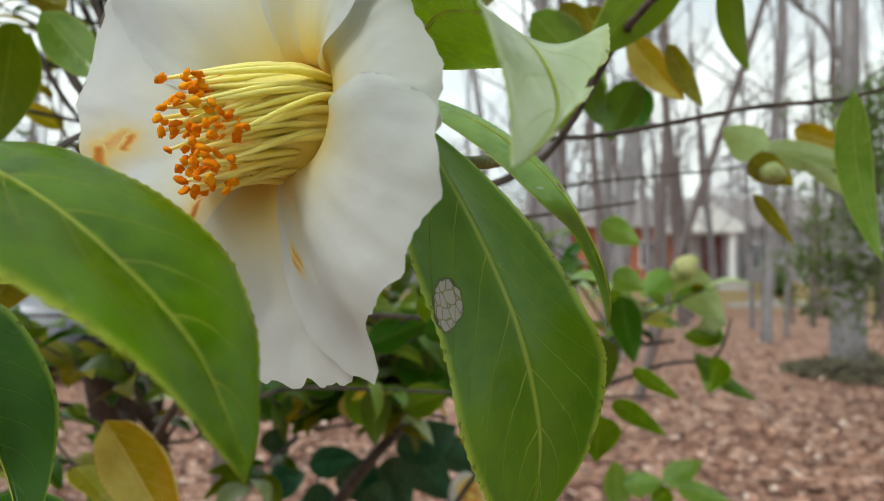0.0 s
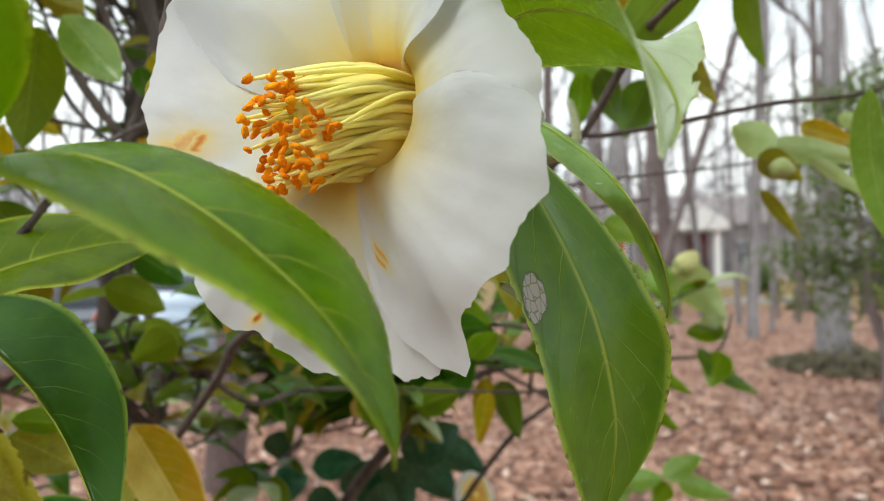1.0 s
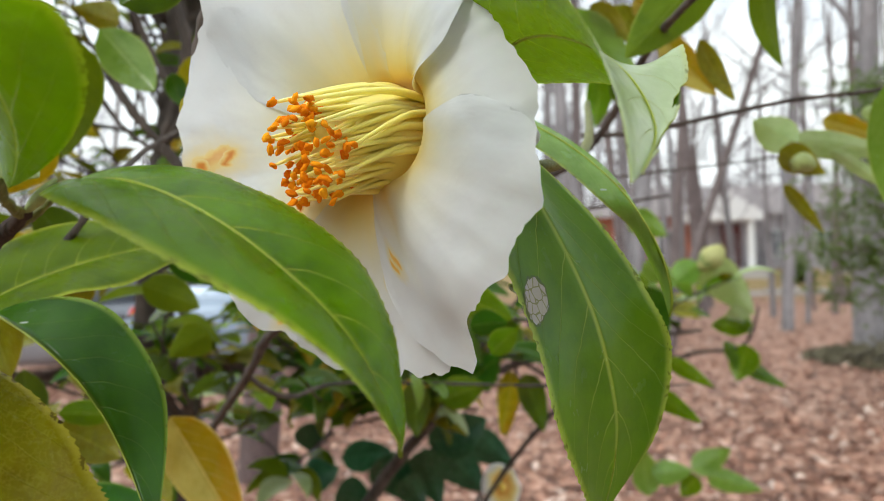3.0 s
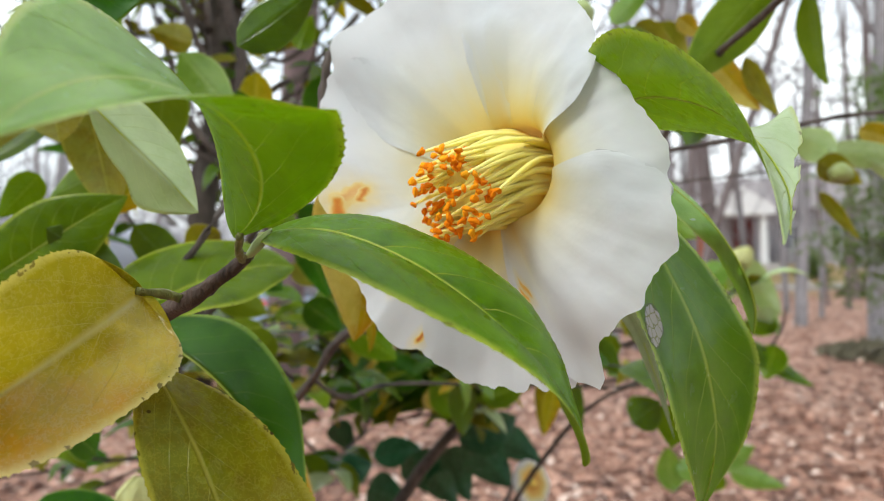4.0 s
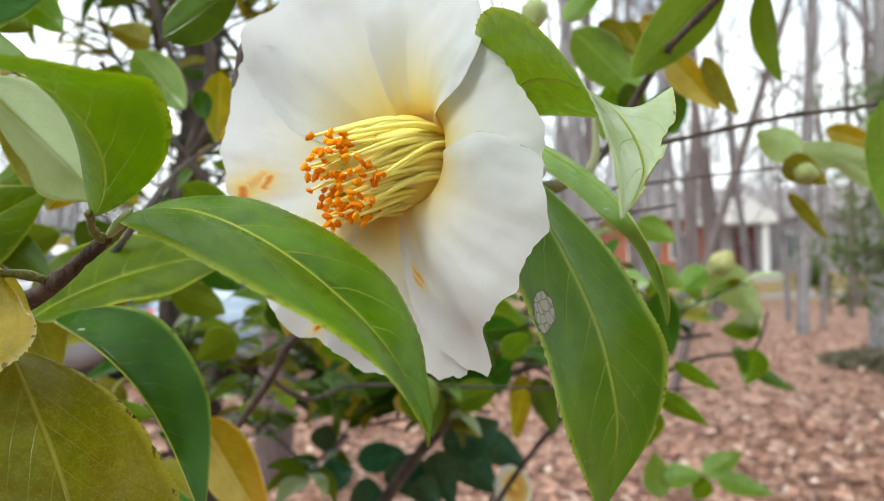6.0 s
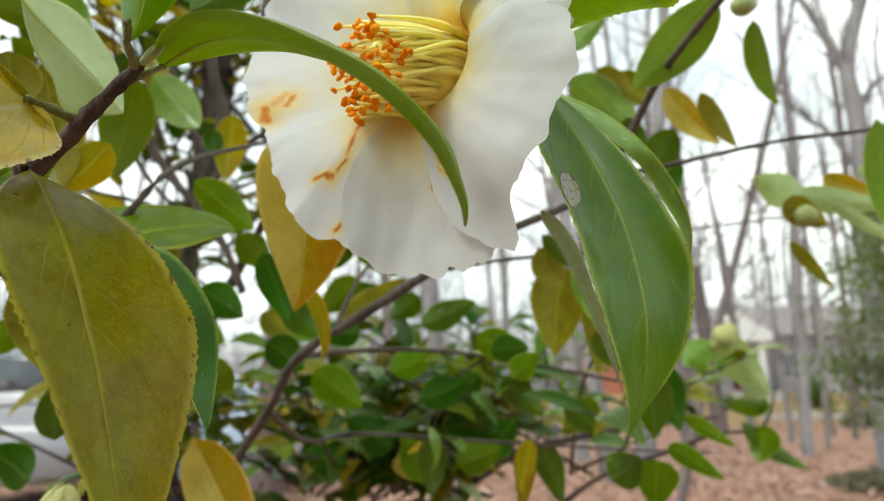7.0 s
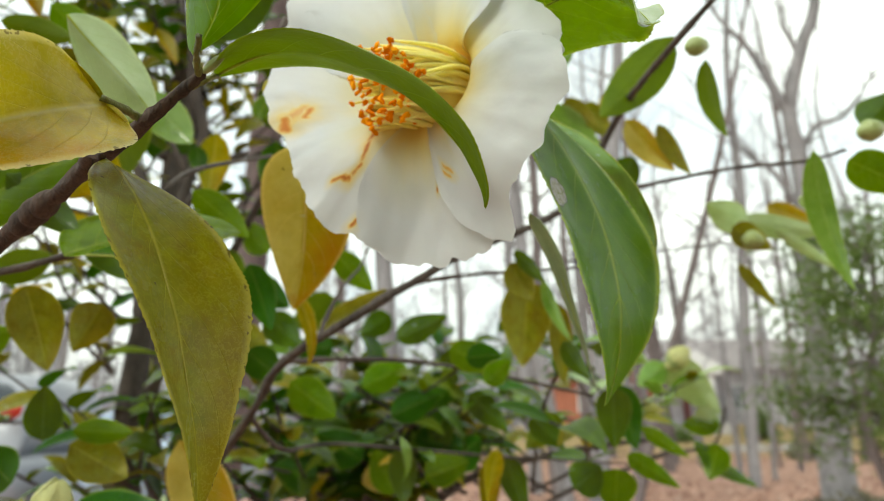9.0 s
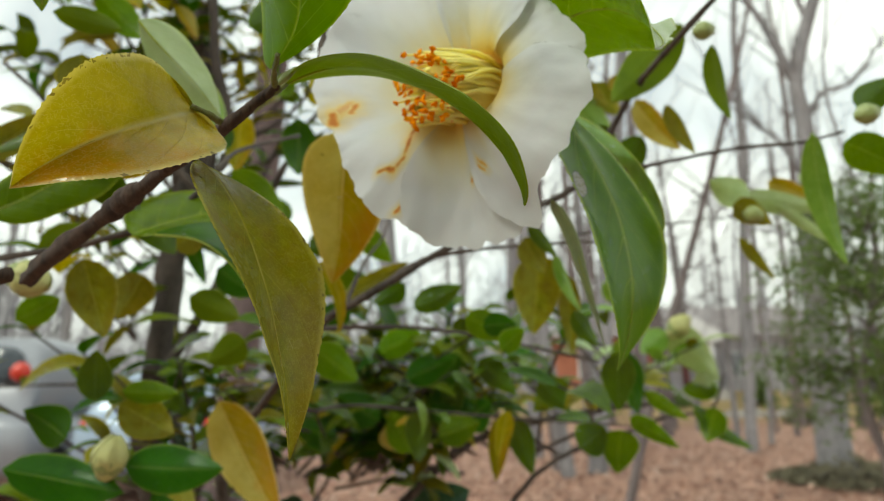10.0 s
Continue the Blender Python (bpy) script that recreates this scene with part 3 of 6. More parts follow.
def petal(label, m, mid, half, lift, tilt, seed, point=None, fold=0.0):
    """One petal: a sector of the bowl with a rounded, waved outline, lapping over its neighbours."""
    nu, nv = 44, 60
    top, uvs = [], []
    rnd = random.Random(seed)
    ph = rnd.uniform(0, 50)
    for i in range(nu + 1):
        for j in range(nv + 1):
            u, v = i / nu, 2 * j / nv - 1
            narrow = 0.62 + 0.38 * min(1.0, u / 0.45)
            th = math.radians(mid + half * v * narrow)
            edge = 1 - 0.10 * v ** 4 - 0.20 * abs(v) ** 8 + 0.050 * noise.noise(Vector((v * 2.3, ph, 1.7))) + 0.048 * noise.noise(Vector((v * 6.0, ph, 4.2))) + 0.015 * noise.noise(Vector((v * 19.0, ph, 8.2)))
            if point is not None:
                edge += 0.115 * math.exp(-abs((v - point) / 0.085) ** 1.3) - 0.10 * math.exp(-((v - point + 0.35) / 0.45) ** 2)
            s = u * (0.4 + 0.6 * edge) if u < 1 else 0.4 + 0.6 * edge
            r, h = funnel(min(s, 1.0), th, 1.0 if s <= 1 else 1 + (s - 1) * 0.9)
            o = F_X * math.cos(th) + F_Y * math.sin(th)
            p = F_ROOT + o * r + F_AXIS * h
            g = max(0.0, (u - 0.3) / 0.7)
            n1 = noise.noise(p * 42)
            n2 = noise.noise(p * 120)
            around = Vector((math.cos(th) * 1.9, math.sin(th) * 1.9, u * 0.9))
            n3 = noise.noise(around)
            rise = min(1.0, max(0.0, (u - 0.45) / 0.4))
            lap = lift * (0.15 * min(1.0, u * 2) + 0.85 * rise * rise * (3 - 2 * rise)) + tilt * v * g + 0.0011 * (1 - v * v) * g * g + 0.0006 * g ** 5 * math.sin(5.0 * v + ph) + fold * g * (1.2 - g) * max(0.0, v - 0.1) ** 3
            lap += 0.0034 * max(0.0, g - 0.66) / 0.34 * (1 if point is not None else 0) * max(0.0, v - 0.2)
            p += F_AXIS * (lap + g * (0.0036 * n1 + 0.0008 * n2 + 0.0034 * n3 * g + 0.0027 * g ** 5 * noise.noise(Vector((math.cos(th) * 5.5, math.sin(th) * 5.5, u * 1.6))) + 0.0005 * g ** 4 * noise.noise(Vector((math.cos(th) * 14.0, math.sin(th) * 14.0, u * 2.5))) + 0.00035 * noise.noise(p * 300) * g))
            p += o * (0.0008 * n2 * g)
            top.append(p)
            uvs.append((u, (v + 1) / 2))
    row, n_top = nv + 1, len(top)
    verts = top + [p - F_AXIS * (0.0003 if 0 < k % row < nv and k < n_top - row else 0) for k, p in enumerate(top)]
    faces = []
    for i in range(nu):
        for j in range(nv):
            f = (i * row + j, i * row + j + 1, (i + 1) * row + j + 1, (i + 1) * row + j)
            faces += [f, tuple(x + n_top for x in reversed(f))]
    put("petal", mesh_of("petal", verts, faces, [m], uvs + uvs), flower, label)


M_RIB = plain("pale_green_midrib", (0.52, 0.60, 0.08), 0.4, 0.15, 300, dist=0.0002, trans=0.55)
M_RIB_Y = plain("pale_yellow_midrib", (0.55, 0.50, 0.08), 0.4, 0.15, 300, dist=0.0002, trans=0.5)


def near_leaf(label, m, m2, q, wings, tooth=0.0, tear=False, holes=(), rib=True):
    lf = put("leaf", blade("leaf", q, wings, [m, M_LEAF_TORN if tear else m2], leaf_profile, 126, 18, 0.0004, tooth=2.4 * tooth, puff=0.07, ruffle=0.016, seed=len(label), holes=holes), shrub, label)
    if not rib:
        return
    c = through_points([Vector(p) for p in q])
    put("midrib", tube("midrib", [bez(c, u) for u in (0.01, 0.2, 0.4, 0.6, 0.8, 0.97)], (0.0006, 0.00042, 0.00034, 0.00026, 0.0002, 0.0001), M_RIB_Y if m in (M_YELLOW, M_OLIVE, M_GOLD) else M_RIB, 6), lf)


LEAF_MATS = [M_LEAF, M_DARK, M_UNDER, M_PALE, M_YELLOW, M_OLIVE, M_GOLD, M_SHEEN, M_DEEP]
heap = {"v": [], "f": [], "uv": [], "i": []}


def mid_leaf(m, a, b, side, half, bend, heaped=False):
    a, b, side = Vector(a), Vector(b), Vector(side)
    ax = b - a
    nor = side.cross(ax).normalized()
    arch = nor * (bend * ax.length)
    q = (a, a + ax * 0.33 + arch * 0.8, a + ax * 0.67 + arch * 0.8, b)
    w = side * half
    fold = nor * (-0.18 * half)
    me = blade("leaf", q, (-w - fold, w - fold, -w * 0.72 - fold, w * 0.72 - fold), [m], leaf_profile, 8 if heaped else 12, 4 if heaped else 6, 0.0004, puff=0.06)
    if not heaped:
        put("leaf", me, shrub)
        return
    o = len(heap["v"])
    heap["v"] += [tuple(v.co) for v in me.vertices]
    for f in me.polygons:
        heap["f"].append(tuple(o + k for k in f.vertices))
        heap["i"].append(LEAF_MATS.index(m))
    uv = {}
    for lp, d in zip(me.loops, me.uv_layers[0].data):
        uv[lp.vertex_index] = tuple(d.uv)
    heap["uv"] += [uv[k] for k in range(len(me.vertices))]
    bpy.data.meshes.remove(me)


def twig(label, m, pts, r0, r1):
    k = len(pts)
    put("leaf_stalk" if m is M_STEM else "twig", tube("twig", pts, [r0 + (r1 - r0) * i / (k - 1) for i in range(k)], m, 10, 0.28, k), shrub, label)


petal("white petal with a rust-brown bruise at its rim", M_PETAL_L, 8, 44, 0.0, 0.0, 3)
petal("broad back petal, smooth white", M_PETAL, 62, 37, 0.0009, 0.0003, 1)
petal("white petal hanging below the stamens", M_PETAL_B, -97, 34, 0.0010, 0.0002, 5)
petal("white petal with a torn rust-brown seam", M_PETAL_S, -50, 40, 0.0003, 0.0, 4)
petal("white petal curled forward", M_PETAL, 161, 36, 0.0003, -0.0010, 7)
petal("white petal at the top of the flower", M_PETAL, 113, 36, 0.0016, 0.0010, 2, None, 0.011)
petal("pointed white petal", M_PETAL_P, -145, 42, 0.0020, -0.0004, 6, 0.60)
near_leaf("glossy green leaf arching in front of the flower", M_LEAF, M_UNDER,
    ((-0.1006, 0.1278, 1.3196), (-0.0682, 0.1090, 1.3153), (-0.0402, 0.1010, 1.2950), (-0.0272, 0.0996, 1.2705)),
    ((0.0035, 0.0194, 0.0060), (-0.0008, -0.0231, -0.0073), (0.0044, 0.0183, 0.0062), (0.0042, -0.0160, -0.0068)), tooth=0.008)
near_leaf("green leaf with a grey papery hole", M_UNDER, M_LEAF,
    ((-0.0097, 0.1764, 1.3413), (0.0099, 0.1677, 1.3060), (0.0228, 0.1729, 1.2659), (0.0187, 0.1826, 1.2272)),
    ((-0.0133, -0.0191, -0.0123), (0.0242, 0.0163, -0.0096), (-0.0155, -0.0237, -0.0083), (0.0202, 0.0194, 0.0026)), tooth=0.007, tear=True)
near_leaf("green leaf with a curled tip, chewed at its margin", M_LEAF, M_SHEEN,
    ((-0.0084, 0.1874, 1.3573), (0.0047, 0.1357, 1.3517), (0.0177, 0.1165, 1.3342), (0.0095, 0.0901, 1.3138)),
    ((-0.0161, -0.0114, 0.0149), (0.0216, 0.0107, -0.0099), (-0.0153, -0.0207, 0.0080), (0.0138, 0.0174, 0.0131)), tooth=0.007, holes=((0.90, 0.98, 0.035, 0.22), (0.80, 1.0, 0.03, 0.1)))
near_leaf("narrow green leaf with small holes", M_PALE, M_LEAF,
    ((-0.0175, 0.2334, 1.3630), (0.0263, 0.2079, 1.3343), (0.0449, 0.2008, 1.3042), (0.0473, 0.2036, 1.2853)),
    ((0.0015, 0.0074, 0.0035), (-0.0053, -0.0055, -0.0067), (0.0023, 0.0074, -0.0018), (-0.0010, 0.0142, 0.0020)), holes=((0.43, 0.38, 0.016, 0.10), (0.62, 0.36, 0.014, 0.10)))
near_leaf("pale green leaf curled over like a hood", M_LEAF, M_PALE,
    ((-0.1026, 0.1144, 1.3184), (-0.0902, 0.0899, 1.3332), (-0.0987, 0.0685, 1.3411), (-0.1029, 0.0313, 1.3255)),
    ((-0.0161, 0.0136, 0.0136), (0.0190, -0.0079, 0.0019), (-0.0188, 0.0047, 0.0178), (0.0212, -0.0061, -0.0056)), tooth=0.007, rib=False)
near_leaf("yellow leaf flushed orange at its rim", M_YELLOW, M_YELLOW_PALE,
    ((-0.1269, 0.1176, 1.3072), (-0.1274, 0.1142, 1.3037), (-0.1382, 0.0959, 1.2911), (-0.1623, 0.0901, 1.2731)),
    ((-0.0087, -0.0160, 0.0115), (0.0143, -0.0082, -0.0147), (-0.0041, -0.0193, 0.0071), (0.0045, -0.0101, -0.0160)), tooth=0.008)
near_leaf("long olive-yellow hanging leaf", M_OLIVE, M_OLIVE,
    ((-0.1243, 0.1173, 1.2901), (-0.1106, 0.1075, 1.2753), (-0.0974, 0.1036, 1.2449), (-0.0919, 0.1102, 1.2027)),
    ((-0.0009, -0.0158, -0.0090), (0.0180, 0.0127, -0.0076), (0.0013, -0.0129, -0.0066), (0.0127, 0.0143, 0.0012)), tooth=0.008)
near_leaf("dark green leaf behind the olive leaf", M_DARK, M_DARK,
    ((-0.1754, 0.2172, 1.2897), (-0.1381, 0.1908, 1.2765), (-0.1220, 0.1900, 1.2560), (-0.1008, 0.1717, 1.2304)),
    ((0.0037, 0.0134, 0.0061), (0.0069, 0.0195, 0.0136), (0.0031, 0.0097, 0.0039), (0.0116, 0.0108, 0.0056)))
near_leaf("green leaf lying level behind the twig", M_LEAF, M_UNDER,
    ((-0.1863, 0.2224, 1.2908), (-0.1731, 0.2408, 1.3021), (-0.1483, 0.2568, 1.3116), (-0.1273, 0.2643, 1.3121)),
    ((-0.0199, 0.0146, 0.0161), (0.0153, -0.0180, -0.0073), (-0.0120, 0.0131, 0.0136), (0.0095, -0.0139, -0.0116)))
near_leaf("yellow leaf with dark spots behind the flower", M_GOLD, M_GOLD,
    ((-0.0914, 0.2576, 1.3526), (-0.0972, 0.2634, 1.3323), (-0.0992, 0.2732, 1.3081), (-0.1042, 0.2784, 1.2770)),
    ((-0.0198, -0.0071, 0.0056), (0.0217, 0.0063, -0.0030), (-0.0161, -0.0038, 0.0020), (0.0172, 0.0049, -0.0035)))
near_leaf("curled narrow yellow leaf", M_GOLD, M_YELLOW,
    ((-0.1243, 0.3699, 1.3065), (-0.115, 0.3736, 1.2921), (-0.1107, 0.378, 1.2746), (-0.1134, 0.3819, 1.2589)),
    ((-0.0043, 0.0005, -0.0022), (0.0052, -0.0001, 0.0007), (-0.0033, 0.0001, -0.0008), (0.0032, -0.0001, 0.0006)))
near_leaf("olive leaf hanging", M_OLIVE, M_UNDER,
    ((-0.1927, 0.1361, 1.4292), (-0.1909, 0.1366, 1.4048), (-0.1891, 0.1371, 1.3788), (-0.1874, 0.1376, 1.3515)),
    ((-0.0156, -0.0009, -0.0016), (0.0042, 0.0103, -0.0018), (-0.0147, -0.0009, -0.0002), (0.0018, 0.0101, -0.0015)))
# pale only through the sheen painted into M_SHEEN
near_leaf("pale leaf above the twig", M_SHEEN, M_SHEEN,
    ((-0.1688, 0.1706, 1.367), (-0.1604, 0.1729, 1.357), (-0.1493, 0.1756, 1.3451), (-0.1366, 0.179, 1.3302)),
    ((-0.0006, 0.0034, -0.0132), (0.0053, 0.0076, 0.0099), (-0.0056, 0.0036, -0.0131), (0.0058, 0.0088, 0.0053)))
near_leaf("dark green leaf", M_DARK, M_DARK,
    ((-0.217, 0.1948, 1.4247), (-0.2002, 0.1959, 1.4222), (-0.1814, 0.1971, 1.4175), (-0.1605, 0.1984, 1.4106)),
    ((-0.0054, -0.0001, -0.0124), (0.0079, 0.0002, 0.0147), (-0.0014, 0.0003, -0.023), (0.006, 0.0001, 0.019)))
near_leaf("green leaf in the shrub", M_LEAF, M_UNDER,
    ((-0.2581, 0.2343, 1.3044), (-0.2359, 0.2355, 1.3161), (-0.2137, 0.2366, 1.3301), (-0.1891, 0.2378, 1.3428)),
    ((-0.0155, -0.001, 0.007), (0.0059, 0.0005, -0.013), (-0.0103, -0.0008, 0.0118), (0.0085, 0.0007, -0.013)))
near_leaf("small withered yellow leaf, blackened at its tip", M_GOLD, M_YELLOW,
    ((-0.1018, 0.2030, 1.3600), (-0.1022, 0.2020, 1.3565), (-0.1020, 0.2012, 1.3530), (-0.1012, 0.2006, 1.3500)),
    ((-0.0034, 0.0008, -0.0004), (0.0034, -0.0002, 0.0003), (-0.0032, 0.0012, -0.0004), (0.0032, 0.0006, 0.0002)), rib=False)
near_leaf("narrow torn grey-green leaf behind the flower", M_GREY, M_GREY,
    ((-0.0030, 0.1880, 1.2967), (0.0040, 0.2040, 1.2945), (0.0150, 0.2250, 1.2810), (0.0340, 0.2555, 1.2370)),
    ((-0.0024, 0.0007, -0.0017), (0.0021, -0.0008, 0.0010), (-0.0022, 0.0000, -0.0018), (0.0025, -0.0006, 0.0008)))
twig("brown twig", M_TWIG, ((-0.2147, 0.1950, 1.2667), (-0.1900, 0.1740, 1.2760), (-0.1662, 0.1582, 1.2857), (-0.1422, 0.1417, 1.2956), (-0.1180, 0.1250, 1.3040), (-0.1080, 0.1195, 1.3092), (-0.1005, 0.1165, 1.3140)), 0.0038, 0.0012)
twig("brown twig", M_TWIG, ((-0.1422, 0.1417, 1.2956), (-0.1330, 0.1270, 1.2955), (-0.1238, 0.1153, 1.2900)), 0.0018, 0.0009)
twig("green leaf stalk", M_STEM, ((-0.1050, 0.1185, 1.3110), (-0.1015, 0.1200, 1.3135), (-0.1003, 0.1240, 1.3170), (-0.1005, 0.1282, 1.3198)), 0.0011, 0.0008)
twig("green leaf stalk", M_STEM, ((-0.1012, 0.1170, 1.3135), (-0.1008, 0.1130, 1.3145), (-0.0998, 0.1090, 1.3160), (-0.0980, 0.1048, 1.3185)), 0.0011, 0.0008)
twig("yellow leaf stalk", M_STEM, ((-0.1180, 0.1250, 1.3040), (-0.1215, 0.1215, 1.3058), (-0.1262, 0.1162, 1.3069)), 0.0012, 0.0009)
twig("grey-brown limb", M_LIMB, ((-0.2289, 0.5344, 1.1643), (-0.1669, 0.4635, 1.2317), (-0.1364, 0.4228, 1.2659), (-0.0894, 0.4044, 1.2915), (-0.0408, 0.4056, 1.3211), (-0.0017, 0.4093, 1.3423), (0.0589, 0.4103, 1.371), (0.0913, 0.3749, 1.4246), (0.1028, 0.3302, 1.4364), (0.127, 0.2927, 1.4587), (0.1604, 0.2619, 1.494)), 0.0034, 0.0017)
twig("dark twig with a withered tip", M_LIMB, ((-0.0990, 0.2085, 1.3900), (-0.1012, 0.2065, 1.3760), (-0.1020, 0.2045, 1.3640), (-0.1018, 0.2025, 1.3570)), 0.0016, 0.0010)
twig("thin twig", M_LIMB, ((-0.1364, 0.4228, 1.2659), (-0.0958, 0.4716, 1.272), (-0.0274, 0.5111, 1.2705), (0.1097, 0.5748, 1.2472)), 0.0022, 0.0012)
twig("thin twig", M_LIMB, ((0.0614, 0.4273, 1.3852), (0.0963, 0.4272, 1.387), (0.1417, 0.417, 1.3938), (0.1894, 0.4167, 1.4023), (0.2371, 0.4165, 1.4067), (0.2711, 0.4162, 1.4156)), 0.0017, 0.0011)
twig("thin twig", M_LIMB, ((0.0986, 0.6176, 1.3792), (0.1388, 0.6174, 1.3852), (0.2092, 0.6172, 1.3917), (0.2695, 0.6169, 1.3983)), 0.0014, 0.0008)
twig("thin twig", M_LIMB, ((-0.2892, 0.2865, 1.2921), (-0.2417, 0.2737, 1.296), (-0.2123, 0.2664, 1.3009), (-0.1837, 0.2588, 1.3068), (-0.1612, 0.2612, 1.3351), (-0.167, 0.3251, 1.3683), (-0.1496, 0.4166, 1.4122)), 0.0020, 0.0012)
twig("grey-brown limb", M_LIMB, ((-0.4534, 0.965, 1.1237), (-0.4214, 0.9104, 1.3323), (-0.4169, 0.903, 1.4411), (-0.379, 0.8949, 1.5886), (-0.3824, 0.9102, 1.7305), (-0.4379, 0.9239, 1.8849)), 0.0190, 0.0130)
twig("grey-brown limb", M_LIMB, ((-0.3, 0.95, 0.35), (-0.27, 0.8, 0.8), (-0.24, 0.62, 1.02), (-0.2289, 0.5344, 1.1643)), 0.0120, 0.0046)
twig("grey-brown limb", M_LIMB, ((-0.3, 0.95, 0.5), (-0.33, 1, 0.8), (-0.4534, 0.965, 1.1237)), 0.0160, 0.0130)
twig("brown twig", M_TWIG, ((-0.3, 0.95, 0.45), (-0.55, 0.75, 0.75), (-0.6, 0.45, 1.05), (-0.42, 0.25, 1.22), (-0.2147, 0.1823, 1.2667)), 0.0080, 0.0034)
twig("thin twig", M_LIMB, ((-0.55, 0.5, 1.1), (-0.45, 0.4, 1.2), (-0.2892, 0.2865, 1.2921)), 0.0030, 0.0020)
twig("thin twig", M_LIMB, ((-0.05, 0.95, 0.9), (0.1, 0.95, 1.1), (0.2589, 0.9552, 1.1672), (0.3051, 0.9547, 1.1826), (0.3644, 0.9443, 1.193), (0.3858, 0.9425, 1.2448)), 0.0040, 0.0015)
twig("thin twig", M_LIMB, ((-0.3, 0.95, 0.3), (-0.2, 1.1, 0.7), (-0.05, 0.95, 0.9), (0.02, 1.15, 0.96)), 0.0100, 0.0030)
twig("thin twig", M_LIMB, ((-0.1669, 0.4635, 1.2317), (-0.1528, 0.5212, 1.2065), (-0.1167, 0.571, 1.2092), (0.0175, 0.6324, 1.1952), (0.1289, 0.6727, 1.1856), (0.2201, 0.7235, 1.1778)), 0.0020, 0.0010)
twig("thin twig", M_LIMB, ((-0.0894, 0.4044, 1.2915), (-0.0556, 0.4176, 1.3163), (0.0028, 0.453, 1.3324), (0.073, 0.4891, 1.344), (0.1444, 0.525, 1.3566)), 0.0018, 0.0010)
twig("thin twig", M_LIMB, ((-0.1127, 0.4133, 1.2797), (-0.1016, 0.4395, 1.3173), (-0.0896, 0.4828, 1.3482), (-0.0815, 0.5228, 1.3926)), 0.0016, 0.0008)
twig("thin twig", M_LIMB, ((-0.3895, 0.8235, 1.5738), (-0.3472, 0.8452, 1.6303), (-0.3043, 0.8784, 1.5928), (-0.2475, 0.911, 1.6473), (-0.2175, 0.9317, 1.718)), 0.0040, 0.0020)
twig("thin twig", M_LIMB, ((-0.2325, 1.1307, 1.7478), (-0.3025, 1.1278, 1.6717), (-0.3524, 1.1057, 1.6099), (-0.3793, 1.0753, 1.5288), (-0.4203, 1.024, 1.4499)), 0.0050, 0.0030)
twig("thin twig", M_LIMB, ((-0.3955, 0.9211, 1.7225), (-0.381, 0.9229, 1.6573), (-0.3642, 0.9447, 1.6137), (-0.3327, 0.9775, 1.5531)), 0.0040, 0.0018)
twig("thin twig", M_LIMB, ((-0.4121, 0.8205, 1.6839), (-0.4027, 0.822, 1.6253), (-0.3896, 0.8435, 1.5792), (-0.3909, 0.8744, 1.5179)), 0.0030, 0.0015)
twig("thin twig", M_LIMB, ((-0.4437, 0.5205, 1.5237), (-0.4104, 0.523, 1.4937), (-0.4029, 0.5437, 1.4787), (-0.3865, 0.5751, 1.4538)), 0.0018, 0.0010)
twig("thin twig", M_LIMB, ((-0.3763, 0.6168, 1.5179), (-0.3542, 0.6179, 1.4774), (-0.327, 0.6189, 1.4394), (-0.2964, 0.6293, 1.4172), (-0.2684, 0.6493, 1.4058)), 0.0026, 0.0014)
twig("thin twig", M_LIMB, ((-0.3942, 0.7931, 1.6386), (-0.3656, 0.7945, 1.5864), (-0.3747, 0.7966, 1.5281), (-0.3724, 0.8188, 1.4606)), 0.0034, 0.0018)
twig("thin twig", M_LIMB, ((-0.3818, 0.6945, 1.591), (-0.3711, 0.6963, 1.5341), (-0.3583, 0.7175, 1.4938), (-0.3637, 0.7489, 1.4532)), 0.0022, 0.0012)
twig("dark forked limb", M_LIMB, ((-0.2797, 0.5936, 1.6434), (-0.2725, 0.5936, 1.5634), (-0.2587, 0.5936, 1.5099), (-0.2718, 0.5936, 1.4476), (-0.2781, 0.5936, 1.4174), (-0.2493, 0.5936, 1.3761), (-0.2316, 0.5936, 1.3337)), 0.0055, 0.0033)
twig("dark forked limb", M_LIMB, ((-0.3349, 0.5936, 1.4948), (-0.3070, 0.5936, 1.4486), (-0.2781, 0.5936, 1.4174)), 0.0048, 0.0029)
twig("dark forked limb", M_LIMB, ((-0.2783, 0.5936, 1.4201), (-0.2430, 0.5936, 1.4693), (-0.2139, 0.5936, 1.4884)), 0.0042, 0.0025)
twig("dark forked limb", M_LIMB, ((-0.3151, 0.5936, 1.5708), (-0.2946, 0.5936, 1.5110), (-0.2669, 0.5936, 1.4587)), 0.0035, 0.0021)
mid_leaf(M_UNDER, (0.1263, 0.3547, 1.4716), (0.0719, 0.3524, 1.412), (0.7381, -0.078, -0.6702), 0.0162, 0.12)
mid_leaf(M_GOLD, (0.1234, 0.4611, 1.4609), (0.1620, 0.4661, 1.4186), (0.6985, -0.1, 0.7156), 0.0121, 0.12)
mid_leaf(M_OLIVE, (0.1471, 0.4561, 1.4548), (0.1710, 0.4581, 1.4122), (0.8294, -0.2, 0.5587), 0.0075, 0.12)
mid_leaf(M_UNDER, (0.1645, 0.3961, 1.4782), (0.1753, 0.3982, 1.4180), (0.9507, 0.1162, 0.2874), 0.0092, 0.12)
mid_leaf(M_DEEP, (0.0223, 0.4149, 1.3410), (0.0425, 0.4129, 1.3169), (0.7414, -0.15, 0.6711), 0.0052, 0.12)
